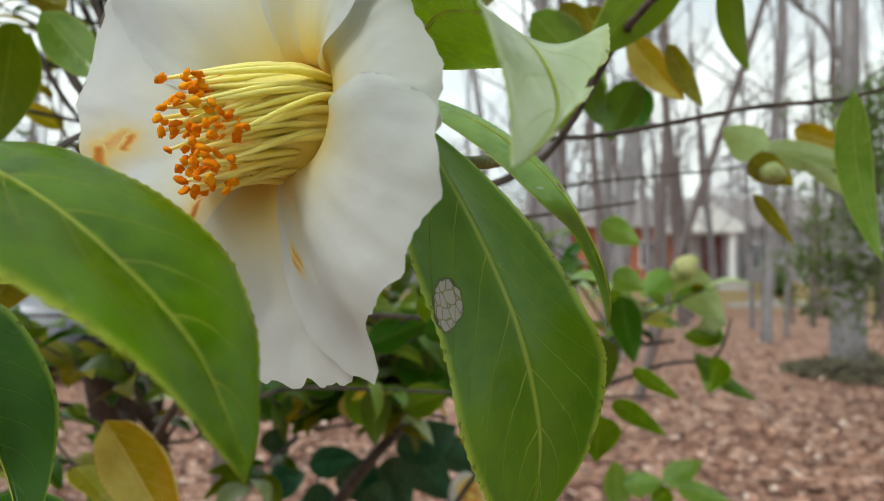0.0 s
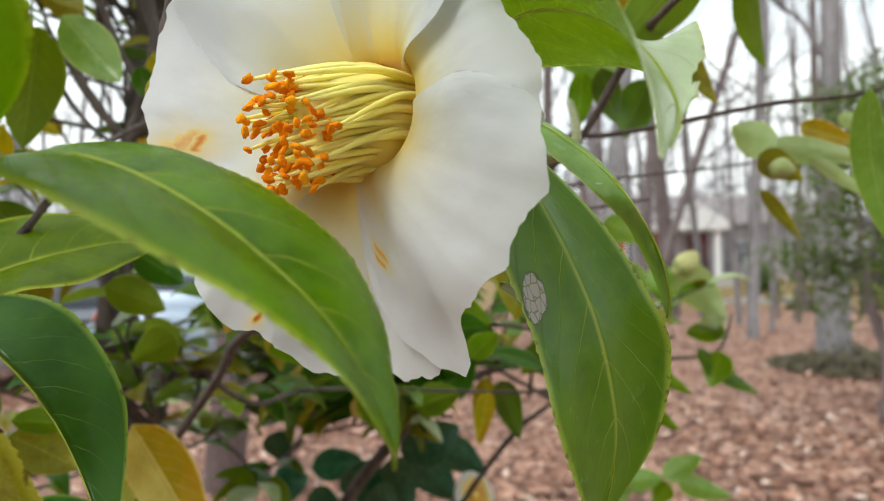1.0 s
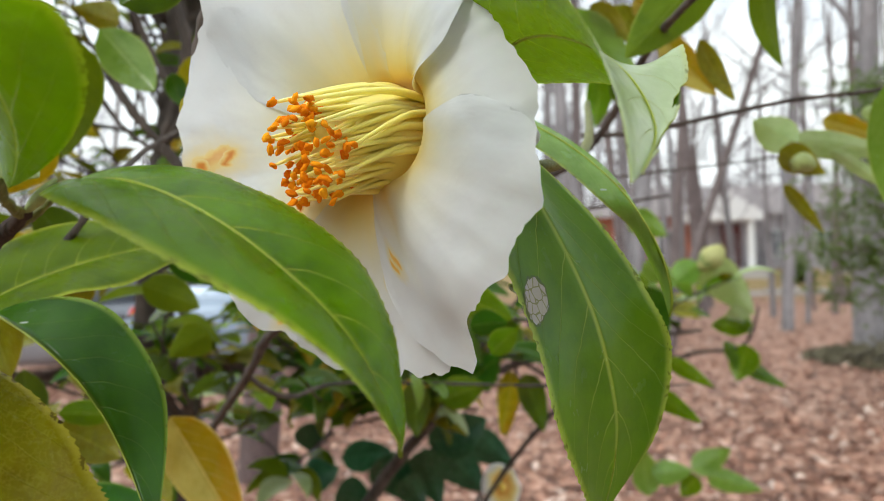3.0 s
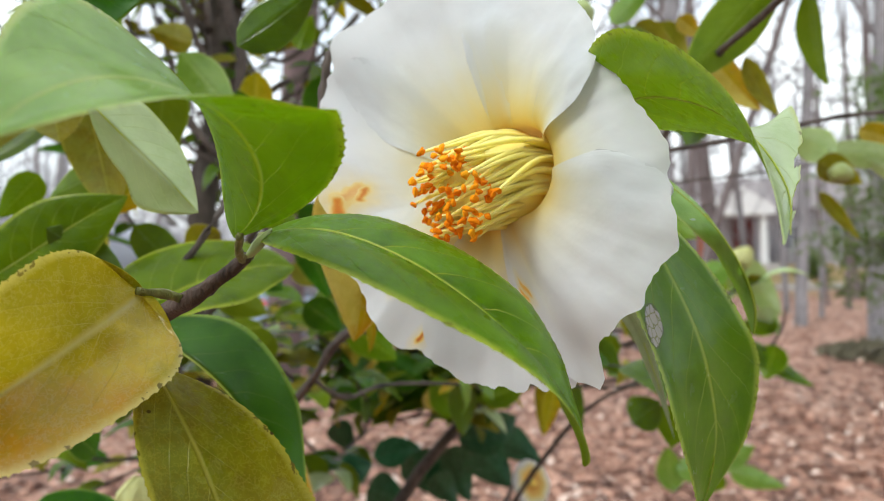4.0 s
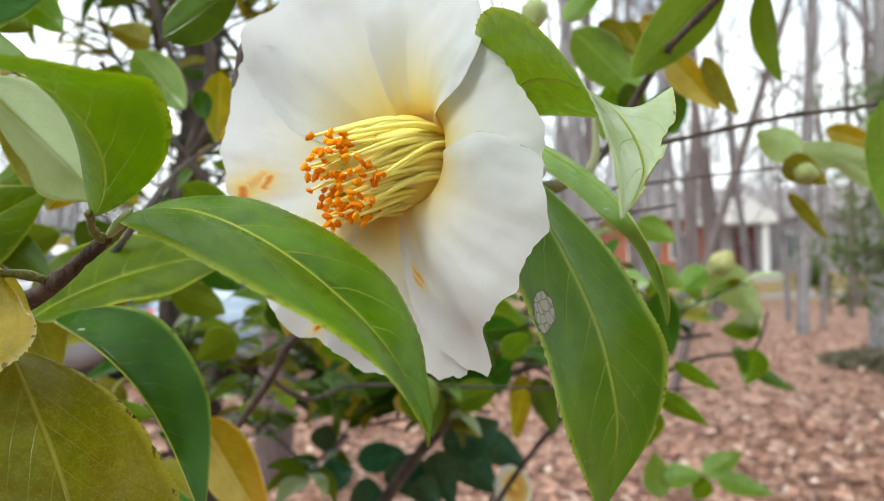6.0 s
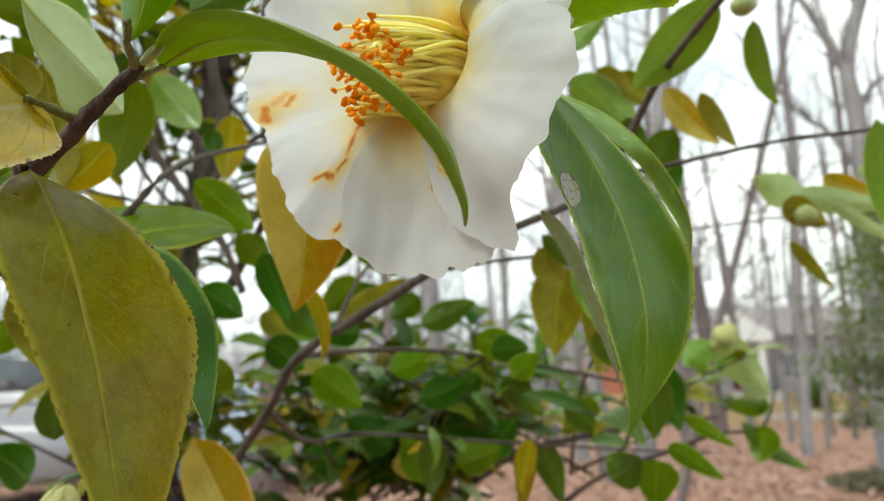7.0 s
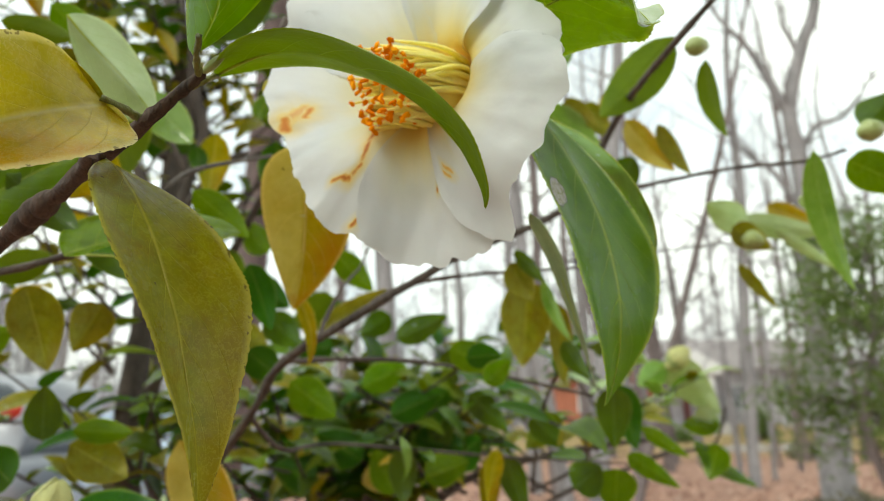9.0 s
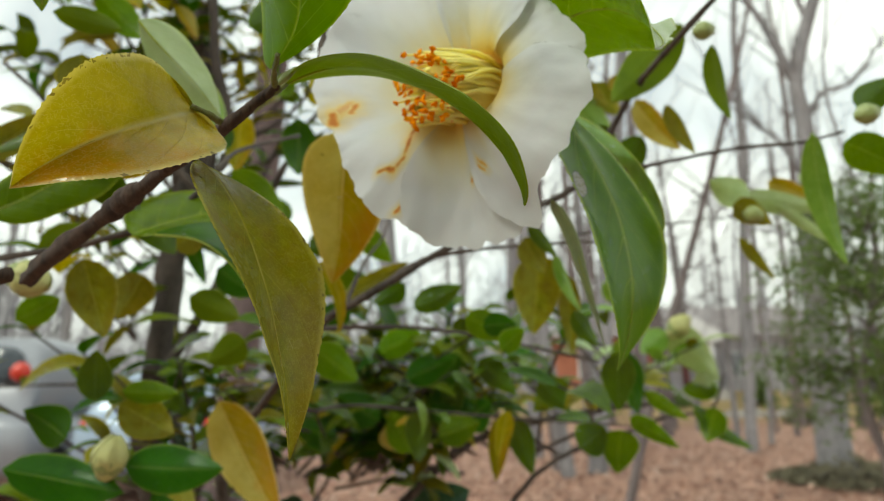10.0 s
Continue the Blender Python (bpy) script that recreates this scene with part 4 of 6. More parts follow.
mid_leaf(M_PALE, (0.0410, 0.4149, 1.3203), (0.0594, 0.4189, 1.2771), (0.9001, 0.2, 0.4356), 0.0050, 0.12)
mid_leaf(M_DARK, (-0.0130, 0.4189, 1.2669), (0.0110, 0.4149, 1.2682), (-0.0439, -0.3, 0.9990), 0.0088, 0.12)
mid_leaf(M_LEAF, (0.0002, 0.4189, 1.2494), (0.0169, 0.4149, 1.2649), (-0.6930, -0.2, 0.7209), 0.0084, 0.12)
mid_leaf(M_OLIVE, (0.0203, 0.4249, 1.3341), (0.0353, 0.4249, 1.3069), (0.8527, -0.1, 0.5225), 0.0110, 0.12)
mid_leaf(M_DEEP, (0.0529, 0.4149, 1.2772), (0.0703, 0.4169, 1.2515), (0.8194, 0.1, 0.5732), 0.0072, 0.12)
mid_leaf(M_PALE, (0.063, 0.5009, 1.4927), (0.1194, 0.5052, 1.4354), (0.6824, -0.3387, 0.6477), 0.0190, 0.12)
mid_leaf(M_OLIVE, (0.1038, 0.5132, 1.5016), (0.1256, 0.515, 1.4692), (0.7789, -0.3721, 0.5048), 0.0114, 0.12)
mid_leaf(M_DEEP, (0.0934, 0.4590, 1.4384), (0.1039, 0.4630, 1.4007), (0.9587, -0.2, 0.2843), 0.0098, 0.12)
mid_leaf(M_DEEP, (0.1340, 0.4790, 1.4361), (0.1131, 0.4820, 1.3944), (0.8959, 0.15, -0.4442), 0.0140, 0.12)
mid_leaf(M_LEAF, (0.0834, 0.4690, 1.4396), (0.0787, 0.4720, 1.3994), (0.9942, -0.25, -0.1076), 0.0090, 0.12)
mid_leaf(M_DARK, (0.2011, 0.7393, 1.5075), (0.2072, 0.7405, 1.4535), (0.9411, -0.323, 0.1003), 0.0196, 0.12)
mid_leaf(M_OLIVE, (0.0832, 0.502, 1.4988), (0.1128, 0.5042, 1.4735), (0.6189, -0.3691, 0.6934), 0.0100, 0.12)
mid_leaf(M_GOLD, (0.1167, 0.504, 1.5024), (0.1328, 0.5052, 1.4864), (0.6615, -0.4027, 0.6327), 0.0078, 0.12)
mid_leaf(M_PALE, (0.0422, 0.4, 1.4637), (0.0709, 0.4013, 1.4885), (-0.648, -0.0996, 0.7551), 0.0073, 0.12)
mid_leaf(M_DEEP, (-0.0469, 0.3444, 1.476), (-0.0133, 0.3467, 1.4589), (0.4462, -0.3251, 0.8338), 0.0081, 0.12)
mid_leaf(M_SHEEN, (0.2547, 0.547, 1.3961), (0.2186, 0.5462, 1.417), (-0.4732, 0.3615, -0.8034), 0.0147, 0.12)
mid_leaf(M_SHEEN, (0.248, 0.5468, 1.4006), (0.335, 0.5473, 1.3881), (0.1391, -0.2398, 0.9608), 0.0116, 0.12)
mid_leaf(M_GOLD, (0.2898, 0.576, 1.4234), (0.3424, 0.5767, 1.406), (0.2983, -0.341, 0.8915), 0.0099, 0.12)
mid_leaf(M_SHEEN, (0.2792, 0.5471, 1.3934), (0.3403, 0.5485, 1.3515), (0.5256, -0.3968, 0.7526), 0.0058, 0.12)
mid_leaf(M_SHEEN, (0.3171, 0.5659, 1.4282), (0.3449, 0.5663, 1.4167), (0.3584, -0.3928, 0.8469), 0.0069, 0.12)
mid_leaf(M_OLIVE, (0.2356, 0.5371, 1.3917), (0.2707, 0.5378, 1.3711), (0.48, -0.3481, 0.8053), 0.0123, 0.12)
mid_leaf(M_PALE, (0.2282, 0.3864, 1.4034), (0.2569, 0.41, 1.308), (0.9596, -0.1007, 0.2629), 0.0111, 0.12)
mid_leaf(M_LEAF, (0.2515, 0.3875, 1.3963), (0.3059, 0.392, 1.3722), (0.3769, -0.5462, 0.7481), 0.0146, 0.12)
mid_leaf(M_DEEP, (0.2595, 0.3812, 1.42), (0.2907, 0.3745, 1.4422), (-0.5753, 0.0258, 0.8176), 0.0117, 0.12)
mid_leaf(M_OLIVE, (0.2657, 0.5979, 1.3718), (0.3007, 0.5994, 1.327), (0.7309, -0.3919, 0.5587), 0.0063, 0.12)
mid_leaf(M_SHEEN, (0.3128, 0.9501, 1.3135), (0.3837, 0.9529, 1.2327), (0.7323, -0.2501, 0.6333), 0.0270, 0.12)
mid_leaf(M_SHEEN, (0.3513, 0.9525, 1.2442), (0.3806, 0.9539, 1.2057), (0.7746, -0.2517, 0.5802), 0.0154, 0.12)
mid_leaf(M_PALE, (0.309, 0.9504, 1.3058), (0.2666, 0.9515, 1.275), (0.5751, -0.1821, -0.7976), 0.0193, 0.12)
mid_leaf(M_LEAF, (0.3806, 0.9534, 1.2196), (0.3244, 0.9534, 1.2196), (0, -0.0841, -0.9965), 0.0154, 0.12)
mid_leaf(M_DEEP, (0.3326, 0.9341, 1.1987), (0.4179, 0.9363, 1.1361), (0.5442, 0.3675, 0.7542), 0.0146, 0.12)
mid_leaf(M_LEAF, (0.3666, 0.9343, 1.1941), (0.35, 0.9359, 1.1459), (0.8716, -0.3774, -0.313), 0.0207, 0.12)
mid_leaf(M_DARK, (0.2321, 0.9214, 1.2758), (0.2492, 0.9245, 1.1863), (0.9558, -0.2361, 0.1751), 0.0224, 0.12)
mid_leaf(M_YELLOW, (0.0337, 0.7415, 1.1927), (0.0258, 0.7431, 1.1192), (0.989, -0.101, -0.1081), 0.0129, 0.12)
mid_leaf(M_DEEP, (0.0482, 0.735, 1.1903), (0.068, 0.7372, 1.126), (0.9549, -0.057, 0.2915), 0.0152, 0.12)
mid_leaf(M_LEAF, (0.1664, 0.6232, 1.2184), (0.2102, 0.6242, 1.1907), (0.5344, -0.0321, 0.8447), 0.0075, 0.12)
mid_leaf(M_PALE, (0.168, 0.7003, 1.3043), (0.2021, 0.7009, 1.2873), (0.4457, -0.1124, 0.8881), 0.0128, 0.12)
mid_leaf(M_PALE, (0.2015, 0.8981, 1.3712), (0.2526, 0.8991, 1.342), (0.4907, -0.1777, 0.853), 0.0182, 0.12)
mid_leaf(M_DEEP, (-0.0603, 0.6037, 1.204), (-0.0603, 0.6055, 1.1539), (0.995, 0.1, 0.0035), 0.0134, 0.12)
mid_leaf(M_OLIVE, (0.0419, 0.4825, 1.3335), (0.037, 0.4998, 1.2666), (0.9856, -0.1318, -0.1058), 0.0212, 0.12)
mid_leaf(M_LEAF, (-0.0208, 0.4975, 1.2825), (0.0205, 0.5008, 1.2647), (0.4009, -0.1156, 0.9088), 0.0129, 0.12)
mid_leaf(M_OLIVE, (0.0674, 0.4961, 1.3176), (0.0715, 0.5129, 1.2516), (0.9804, -0.1967, 0.0113), 0.0095, 0.12)
mid_leaf(M_DEEP, (-0.0651, 0.5472, 1.2957), (-0.0202, 0.5407, 1.3154), (-0.4136, -0.127, 0.9016), 0.0122, 0.12)
mid_leaf(M_OLIVE, (-0.1179, 0.4472, 1.2892), (-0.0671, 0.438, 1.3188), (-0.519, -0.191, 0.8331), 0.0085, 0.12)
mid_leaf(M_LEAF, (-0.1567, 0.5588, 1.2616), (-0.1166, 0.5656, 1.2304), (0.6052, 0.0616, 0.7937), 0.0170, 0.12)
mid_leaf(M_YELLOW, (0.024, 0.5891, 1.202), (0.0147, 0.6013, 1.1559), (0.9689, -0.1061, -0.2237), 0.0085, 0.12)
mid_leaf(M_DEEP, (0.1219, 0.5523, 1.2532), (0.1231, 0.5655, 1.2013), (0.965, -0.2583, -0.0449), 0.0158, 0.12)
mid_leaf(M_LEAF, (0.1396, 0.5871, 1.1956), (0.1872, 0.5933, 1.1658), (0.5388, -0.1187, 0.834), 0.0091, 0.12)
mid_leaf(M_DEEP, (0.0917, 0.596, 1.167), (0.1169, 0.5903, 1.1862), (-0.5672, 0.1839, 0.8027), 0.0176, 0.12)
mid_leaf(M_LEAF, (0.1305, 0.5905, 1.1836), (0.1282, 0.6012, 1.1422), (0.9573, -0.263, -0.1203), 0.0189, 0.12)
mid_leaf(M_DEEP, (-0.2723, 0.3879, 1.2169), (-0.2701, 0.3794, 1.2499), (-0.885, -0.4617, -0.0594), 0.0111, 0.12)
mid_leaf(M_LEAF, (-0.2542, 0.3858, 1.2233), (-0.2168, 0.3851, 1.2211), (0.0575, 0.024, 0.9981), 0.0078, 0.12)
mid_leaf(M_OLIVE, (-0.256, 0.3879, 1.2151), (-0.2204, 0.392, 1.1948), (0.46, 0.2354, 0.8562), 0.0145, 0.12)
mid_leaf(M_GOLD, (-0.1965, 0.4064, 1.2164), (-0.1534, 0.4154, 1.1344), (0.7939, 0.3964, 0.461), 0.0187, 0.12)
mid_leaf(M_DARK, (-0.2332, 0.3471, 1.1797), (-0.1751, 0.3491, 1.1770), (-0.0807, 0.25, 0.9667), 0.0150, 0.12)
mid_leaf(M_DARK, (-0.3042, 0.3471, 1.1787), (-0.2301, 0.3431, 1.1648), (0.0736, 0.2, 0.9773), 0.0145, 0.12)
mid_leaf(M_DARK, (-0.3020, 0.4151, 1.1911), (-0.3334, 0.4151, 1.2114), (-0.5235, 0.1, -0.8520), 0.0150, 0.12)
mid_leaf(M_OLIVE, (-0.252, 0.3132, 1.2981), (-0.2394, 0.3219, 1.253), (0.8723, 0.3734, 0.3157), 0.0138, 0.12)
mid_leaf(M_DEEP, (-0.2209, 0.2332, 1.3304), (-0.1894, 0.239, 1.3041), (0.6281, 0.0989, 0.7719), 0.0085, 0.12)
mid_leaf(M_YELLOW, (-0.2204, 0.5145, 1.474), (-0.2243, 0.5152, 1.4153), (0.9526, 0.2983, -0.0598), 0.0141, 0.12)
mid_leaf(M_DARK, (-0.1728, 0.5373, 1.4754), (-0.1719, 0.5382, 1.4194), (0.9805, 0.1956, 0.0199), 0.0170, 0.12)
mid_leaf(M_LEAF, (-0.1917, 0.5359, 1.4978), (-0.1788, 0.5362, 1.5267), (-0.8635, -0.3201, 0.3897), 0.0097, 0.12)
mid_leaf(M_DEEP, (-0.1528, 0.5382, 1.4968), (-0.1137, 0.5404, 1.5055), (-0.1912, -0.306, 0.9326), 0.0122, 0.12)
mid_leaf(M_OLIVE, (-0.2388, 0.2641, 1.4006), (-0.2342, 0.2648, 1.371), (0.8681, 0.4746, 0.1457), 0.0134, 0.12)
mid_leaf(M_OLIVE, (-0.2345, 0.2843, 1.4049), (-0.2207, 0.2861, 1.3392), (0.8817, 0.4282, 0.198), 0.0156, 0.12)
mid_leaf(M_DARK, (-0.0534, 0.7027, 1.2362), (-0.0136, 0.7019, 1.2589), (-0.4949, 0.0412, 0.868), 0.0255, 0.12)
mid_leaf(M_DARK, (-0.0491, 0.7235, 1.211), (0.0035, 0.724, 1.1994), (0.2139, 0.1335, 0.9677), 0.0234, 0.12)
mid_leaf(M_DARK, (-0.014, 0.7246, 1.1819), (0.021, 0.7235, 1.211), (-0.634, 0.1125, 0.7651), 0.0204, 0.12)
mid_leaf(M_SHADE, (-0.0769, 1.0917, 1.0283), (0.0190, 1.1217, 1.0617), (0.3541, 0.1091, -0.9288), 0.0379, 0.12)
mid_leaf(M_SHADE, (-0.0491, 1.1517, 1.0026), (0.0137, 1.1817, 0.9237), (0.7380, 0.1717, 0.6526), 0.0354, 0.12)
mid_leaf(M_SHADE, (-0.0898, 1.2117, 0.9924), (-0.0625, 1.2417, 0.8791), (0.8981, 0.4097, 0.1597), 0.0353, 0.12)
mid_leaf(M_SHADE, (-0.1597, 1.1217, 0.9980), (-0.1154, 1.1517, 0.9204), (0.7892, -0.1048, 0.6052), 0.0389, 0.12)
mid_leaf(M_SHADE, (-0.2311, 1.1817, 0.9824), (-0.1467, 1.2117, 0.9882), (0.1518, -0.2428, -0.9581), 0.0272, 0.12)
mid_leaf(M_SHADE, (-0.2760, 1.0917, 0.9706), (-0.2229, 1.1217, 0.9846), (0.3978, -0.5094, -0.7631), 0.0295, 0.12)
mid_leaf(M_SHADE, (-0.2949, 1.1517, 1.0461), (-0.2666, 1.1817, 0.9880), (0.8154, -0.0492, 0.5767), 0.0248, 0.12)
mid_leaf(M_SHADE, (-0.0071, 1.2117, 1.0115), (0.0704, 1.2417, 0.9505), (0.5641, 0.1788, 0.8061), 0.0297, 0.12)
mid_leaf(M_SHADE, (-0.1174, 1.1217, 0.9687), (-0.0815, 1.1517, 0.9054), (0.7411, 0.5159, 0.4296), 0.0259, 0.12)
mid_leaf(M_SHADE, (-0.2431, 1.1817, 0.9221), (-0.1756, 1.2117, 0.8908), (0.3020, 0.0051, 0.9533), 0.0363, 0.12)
mid_leaf(M_PALE, (0.3247, 1.3158, 0.8707), (0.3174, 1.3127, 0.9581), (-0.9736, 0.2159, -0.0746), 0.0264, 0.12)
mid_leaf(M_PALE, (0.3332, 1.3143, 0.9128), (0.4091, 1.3141, 0.9181), (-0.0654, 0.2972, 0.9526), 0.0237, 0.12)
mid_leaf(M_PALE, (0.407, 1.3141, 0.9181), (0.4808, 1.3127, 0.9581), (-0.4369, 0.3732, 0.8184), 0.0237, 0.12)
mid_leaf(M_PALE, (0.4333, 1.3144, 0.9097), (0.5388, 1.3155, 0.8781), (0.2803, 0.1872, 0.9415), 0.0211, 0.12)
mid_leaf(M_LEAF, (0.4175, 1.3145, 0.9076), (0.3859, 1.3158, 0.8707), (0.689, -0.3994, -0.6048), 0.0211, 0.12)
mid_leaf(M_DEEP, (-0.3352, 0.3489, 1.3752), (-0.2673, 0.352, 1.4348), (-0.6386, 0.2906, 0.7125), 0.0064, 0.12)
mid_leaf(M_OLIVE, (-0.3929, 0.4253, 1.3974), (-0.3433, 0.4276, 1.4367), (-0.529, -0.4842, 0.6969), 0.0122, 0.12)
mid_leaf(M_YELLOW, (-0.2044, 0.2967, 1.3655), (-0.2284, 0.2957, 1.3398), (0.6713, 0.3695, -0.6425), 0.0102, 0.12)
mid_leaf(M_LEAF, (-0.2862, 0.3319, 1.3669), (-0.3095, 0.3309, 1.3432), (0.6266, 0.4525, -0.6345), 0.0097, 0.12)
mid_leaf(M_PALE, (-0.2248, 0.2955, 1.366), (-0.2573, 0.2938, 1.3493), (0.4211, 0.3126, -0.8515), 0.0088, 0.12)
mid_leaf(M_DEEP, (-0.1448, 0.2427, 1.4048), (-0.1099, 0.2364, 1.4251), (-0.5193, -0.2161, 0.8268), 0.0102, 0.12)
mid_leaf(M_LEAF, (-0.1736, 0.3285, 1.3558), (-0.1413, 0.3345, 1.3287), (0.6478, -0.0438, 0.7606), 0.0097, 0.12)
mid_leaf(M_DEEP, (-0.1656, 0.4949, 1.3103), (-0.139, 0.5008, 1.2841), (0.6975, 0.0415, 0.7154), 0.0134, 0.12)
mid_leaf(M_DARK, (-0.1663, 0.4362, 1.3378), (-0.1504, 0.4479, 1.2904), (0.9249, 0.152, 0.3486), 0.0122, 0.12)
mid_leaf(M_LEAF, (-0.1182, 0.5299, 1.3695), (-0.0843, 0.5374, 1.336), (0.7097, -0.0844, 0.6994), 0.0122, 0.12)
mid_leaf(M_DEEP, (-0.2353, 0.3351, 1.3378), (-0.2096, 0.3424, 1.306), (0.744, 0.1773, 0.6442), 0.0114, 0.12)
mid_leaf(M_DARK, (-0.2352, 0.4382, 1.3387), (-0.2233, 0.4469, 1.3032), (0.8928, 0.2636, 0.3653), 0.0061, 0.12)
mid_leaf(M_LEAF, (-0.1033, 0.6604, 1.2618), (-0.0578, 0.6535, 1.2832), (-0.4345, -0.0877, 0.8964), 0.0156, 0.12)
mid_leaf(M_DARK, (-0.0751, 0.6666, 1.2339), (-0.0239, 0.6596, 1.2552), (-0.3881, -0.0335, 0.921), 0.0170, 0.12)
mid_leaf(M_DEEP, (-0.0106, 0.7193, 1.2221), (-0.0594, 0.7267, 1.1992), (0.4232, -0.0165, -0.9059), 0.0182, 0.12)
mid_leaf(M_DARK, (-0.1037, 0.6787, 1.1903), (-0.1489, 0.6729, 1.2184), (-0.5185, -0.0801, -0.8513), 0.0199, 0.12)
mid_leaf(M_LEAF, (-0.0414, 0.6812, 1.173), (0.0041, 0.6757, 1.1889), (-0.3224, 0.0627, 0.9445), 0.0170, 0.12)
mid_leaf(M_DEEP, (0.0668, 0.6627, 1.232), (0.1006, 0.6702, 1.1986), (0.7111, -0.1179, 0.6932), 0.0142, 0.12)
mid_leaf(M_DARK, (-0.1492, 0.6842, 1.1744), (-0.1945, 0.6827, 1.186), (-0.2435, -0.0971, -0.965), 0.0199, 0.12)
mid_leaf(M_LEAF, (-0.0691, 0.6651, 1.1587), (-0.0909, 0.6547, 1.2017), (-0.8823, -0.0739, -0.4647), 0.0165, 0.12)
mid_leaf(M_GOLD, (-0.0981, 0.68, 1.1847), (-0.0755, 0.6864, 1.1569), (0.7632, 0.0905, 0.6397), 0.0142, 0.12)
mid_leaf(M_DEEP, (0.0078, 0.7097, 1.2572), (0.0501, 0.7191, 1.2154), (0.7094, -0.0788, 0.7003), 0.0152, 0.12)
mid_leaf(M_UNDER, (0.1049, 0.7131, 1.2324), (0.0683, 0.7232, 1.1975), (0.6669, -0.1173, -0.7359), 0.0167, 0.12)
mid_leaf(M_UNDER, (-0.269, 0.2854, 1.4381), (-0.2284, 0.2866, 1.427), (0.2546, -0.3748, 0.8915), 0.0073, 0.12)
mid_leaf(M_LEAF, (-0.2526, 0.3012, 1.459), (-0.2252, 0.3058, 1.4323), (0.7024, -0.0744, 0.7078), 0.0102, 0.12)
mid_leaf(M_DARK, (-0.2238, 0.6561, 1.3731), (-0.1791, 0.6637, 1.3446), (0.5388, -0.0093, 0.8424), 0.0170, 0.12)
mid_leaf(M_DEEP, (-0.1892, 0.7066, 1.3818), (-0.14, 0.7035, 1.4048), (-0.4226, -0.2619, 0.8677), 0.0167, 0.12)
mid_leaf(M_UNDER, (-0.1334, 0.6631, 1.3549), (-0.1796, 0.6684, 1.3223), (0.5789, 0.2207, -0.7849), 0.0170, 0.12)
mid_leaf(M_OLIVE, (-0.2214, 0.6169, 1.3173), (-0.1903, 0.6224, 1.2962), (0.5528, 0.067, 0.8306), 0.0132, 0.12)
mid_leaf(M_DARK, (-0.1752, 0.7657, 1.3464), (-0.1165, 0.7653, 1.3581), (-0.1948, -0.1667, 0.9666), 0.0195, 0.12)
mid_leaf(M_LEAF, (-0.2128, 0.6994, 1.4119), (-0.2423, 0.6908, 1.4481), (-0.7689, -0.0454, -0.6378), 0.0167, 0.12)
mid_leaf(M_DARK, (-0.1347, 0.6736, 1.3049), (-0.1802, 0.673, 1.3001), (0.1032, 0.108, -0.9888), 0.0156, 0.12)
mid_leaf(M_UNDER, (-0.2572, 0.649, 1.4014), (-0.2239, 0.6573, 1.3675), (0.7035, 0.0705, 0.7072), 0.0170, 0.12)
mid_leaf(M_DEEP, (-0.0776, 0.7184, 1.3443), (-0.1117, 0.7221, 1.321), (0.5693, 0.1521, -0.808), 0.0152, 0.12)
mid_leaf(M_PALE, (-0.2342, 0.3972, 1.4532), (-0.2006, 0.3981, 1.4139), (0.7495, 0.1511, 0.6445), 0.0146, 0.12)
mid_leaf(M_DARK, (-0.231, 0.4971, 1.4545), (-0.2264, 0.4979, 1.4301), (0.9254, 0.3311, 0.1846), 0.0081, 0.12)
mid_leaf(M_UNDER, (-0.2248, 0.3577, 1.4321), (-0.2343, 0.36, 1.3681), (0.8477, 0.5195, -0.1072), 0.0161, 0.12)
mid_leaf(M_OLIVE, (-0.2461, 0.4466, 1.4759), (-0.2789, 0.4466, 1.4872), (-0.3202, 0.2042, -0.9251), 0.0109, 0.12)
mid_leaf(M_UNDER, (-0.3341, 0.4119, 1.3254), (-0.2895, 0.4083, 1.3373), (-0.2693, -0.3414, 0.9005), 0.0122, 0.12)
mid_leaf(M_OLIVE, (-0.2569, 0.4139, 1.3055), (-0.277, 0.4208, 1.2737), (0.8112, 0.4026, -0.4241), 0.0142, 0.12)
mid_leaf(M_UNDER, (-0.2415, 0.4663, 1.2965), (-0.2012, 0.4687, 1.2791), (0.3978, 0.0097, 0.9174), 0.0134, 0.12)
mid_leaf(M_DARK, (-0.2193, 0.4613, 1.3184), (-0.188, 0.4648, 1.2966), (0.5697, 0.0262, 0.8215), 0.0134, 0.12)
mid_leaf(M_UNDER, (-0.1967, 0.4721, 1.2616), (-0.2278, 0.4765, 1.2441), (0.5016, 0.1904, -0.8439), 0.0134, 0.12)
mid_leaf(M_LEAF, (-0.35, 0.4228, 1.2737), (-0.3176, 0.4187, 1.2896), (-0.449, -0.3477, 0.8231), 0.0112, 0.12)
mid_leaf(M_OLIVE, (-0.2368, 0.4093, 1.3254), (-0.2125, 0.4062, 1.3374), (-0.4494, -0.3411, 0.8256), 0.0122, 0.12)
mid_leaf(M_DARK, (-0.1855, 0.5183, 1.2844), (-0.1561, 0.5223, 1.2605), (0.6253, 0.0548, 0.7785), 0.0146, 0.12)


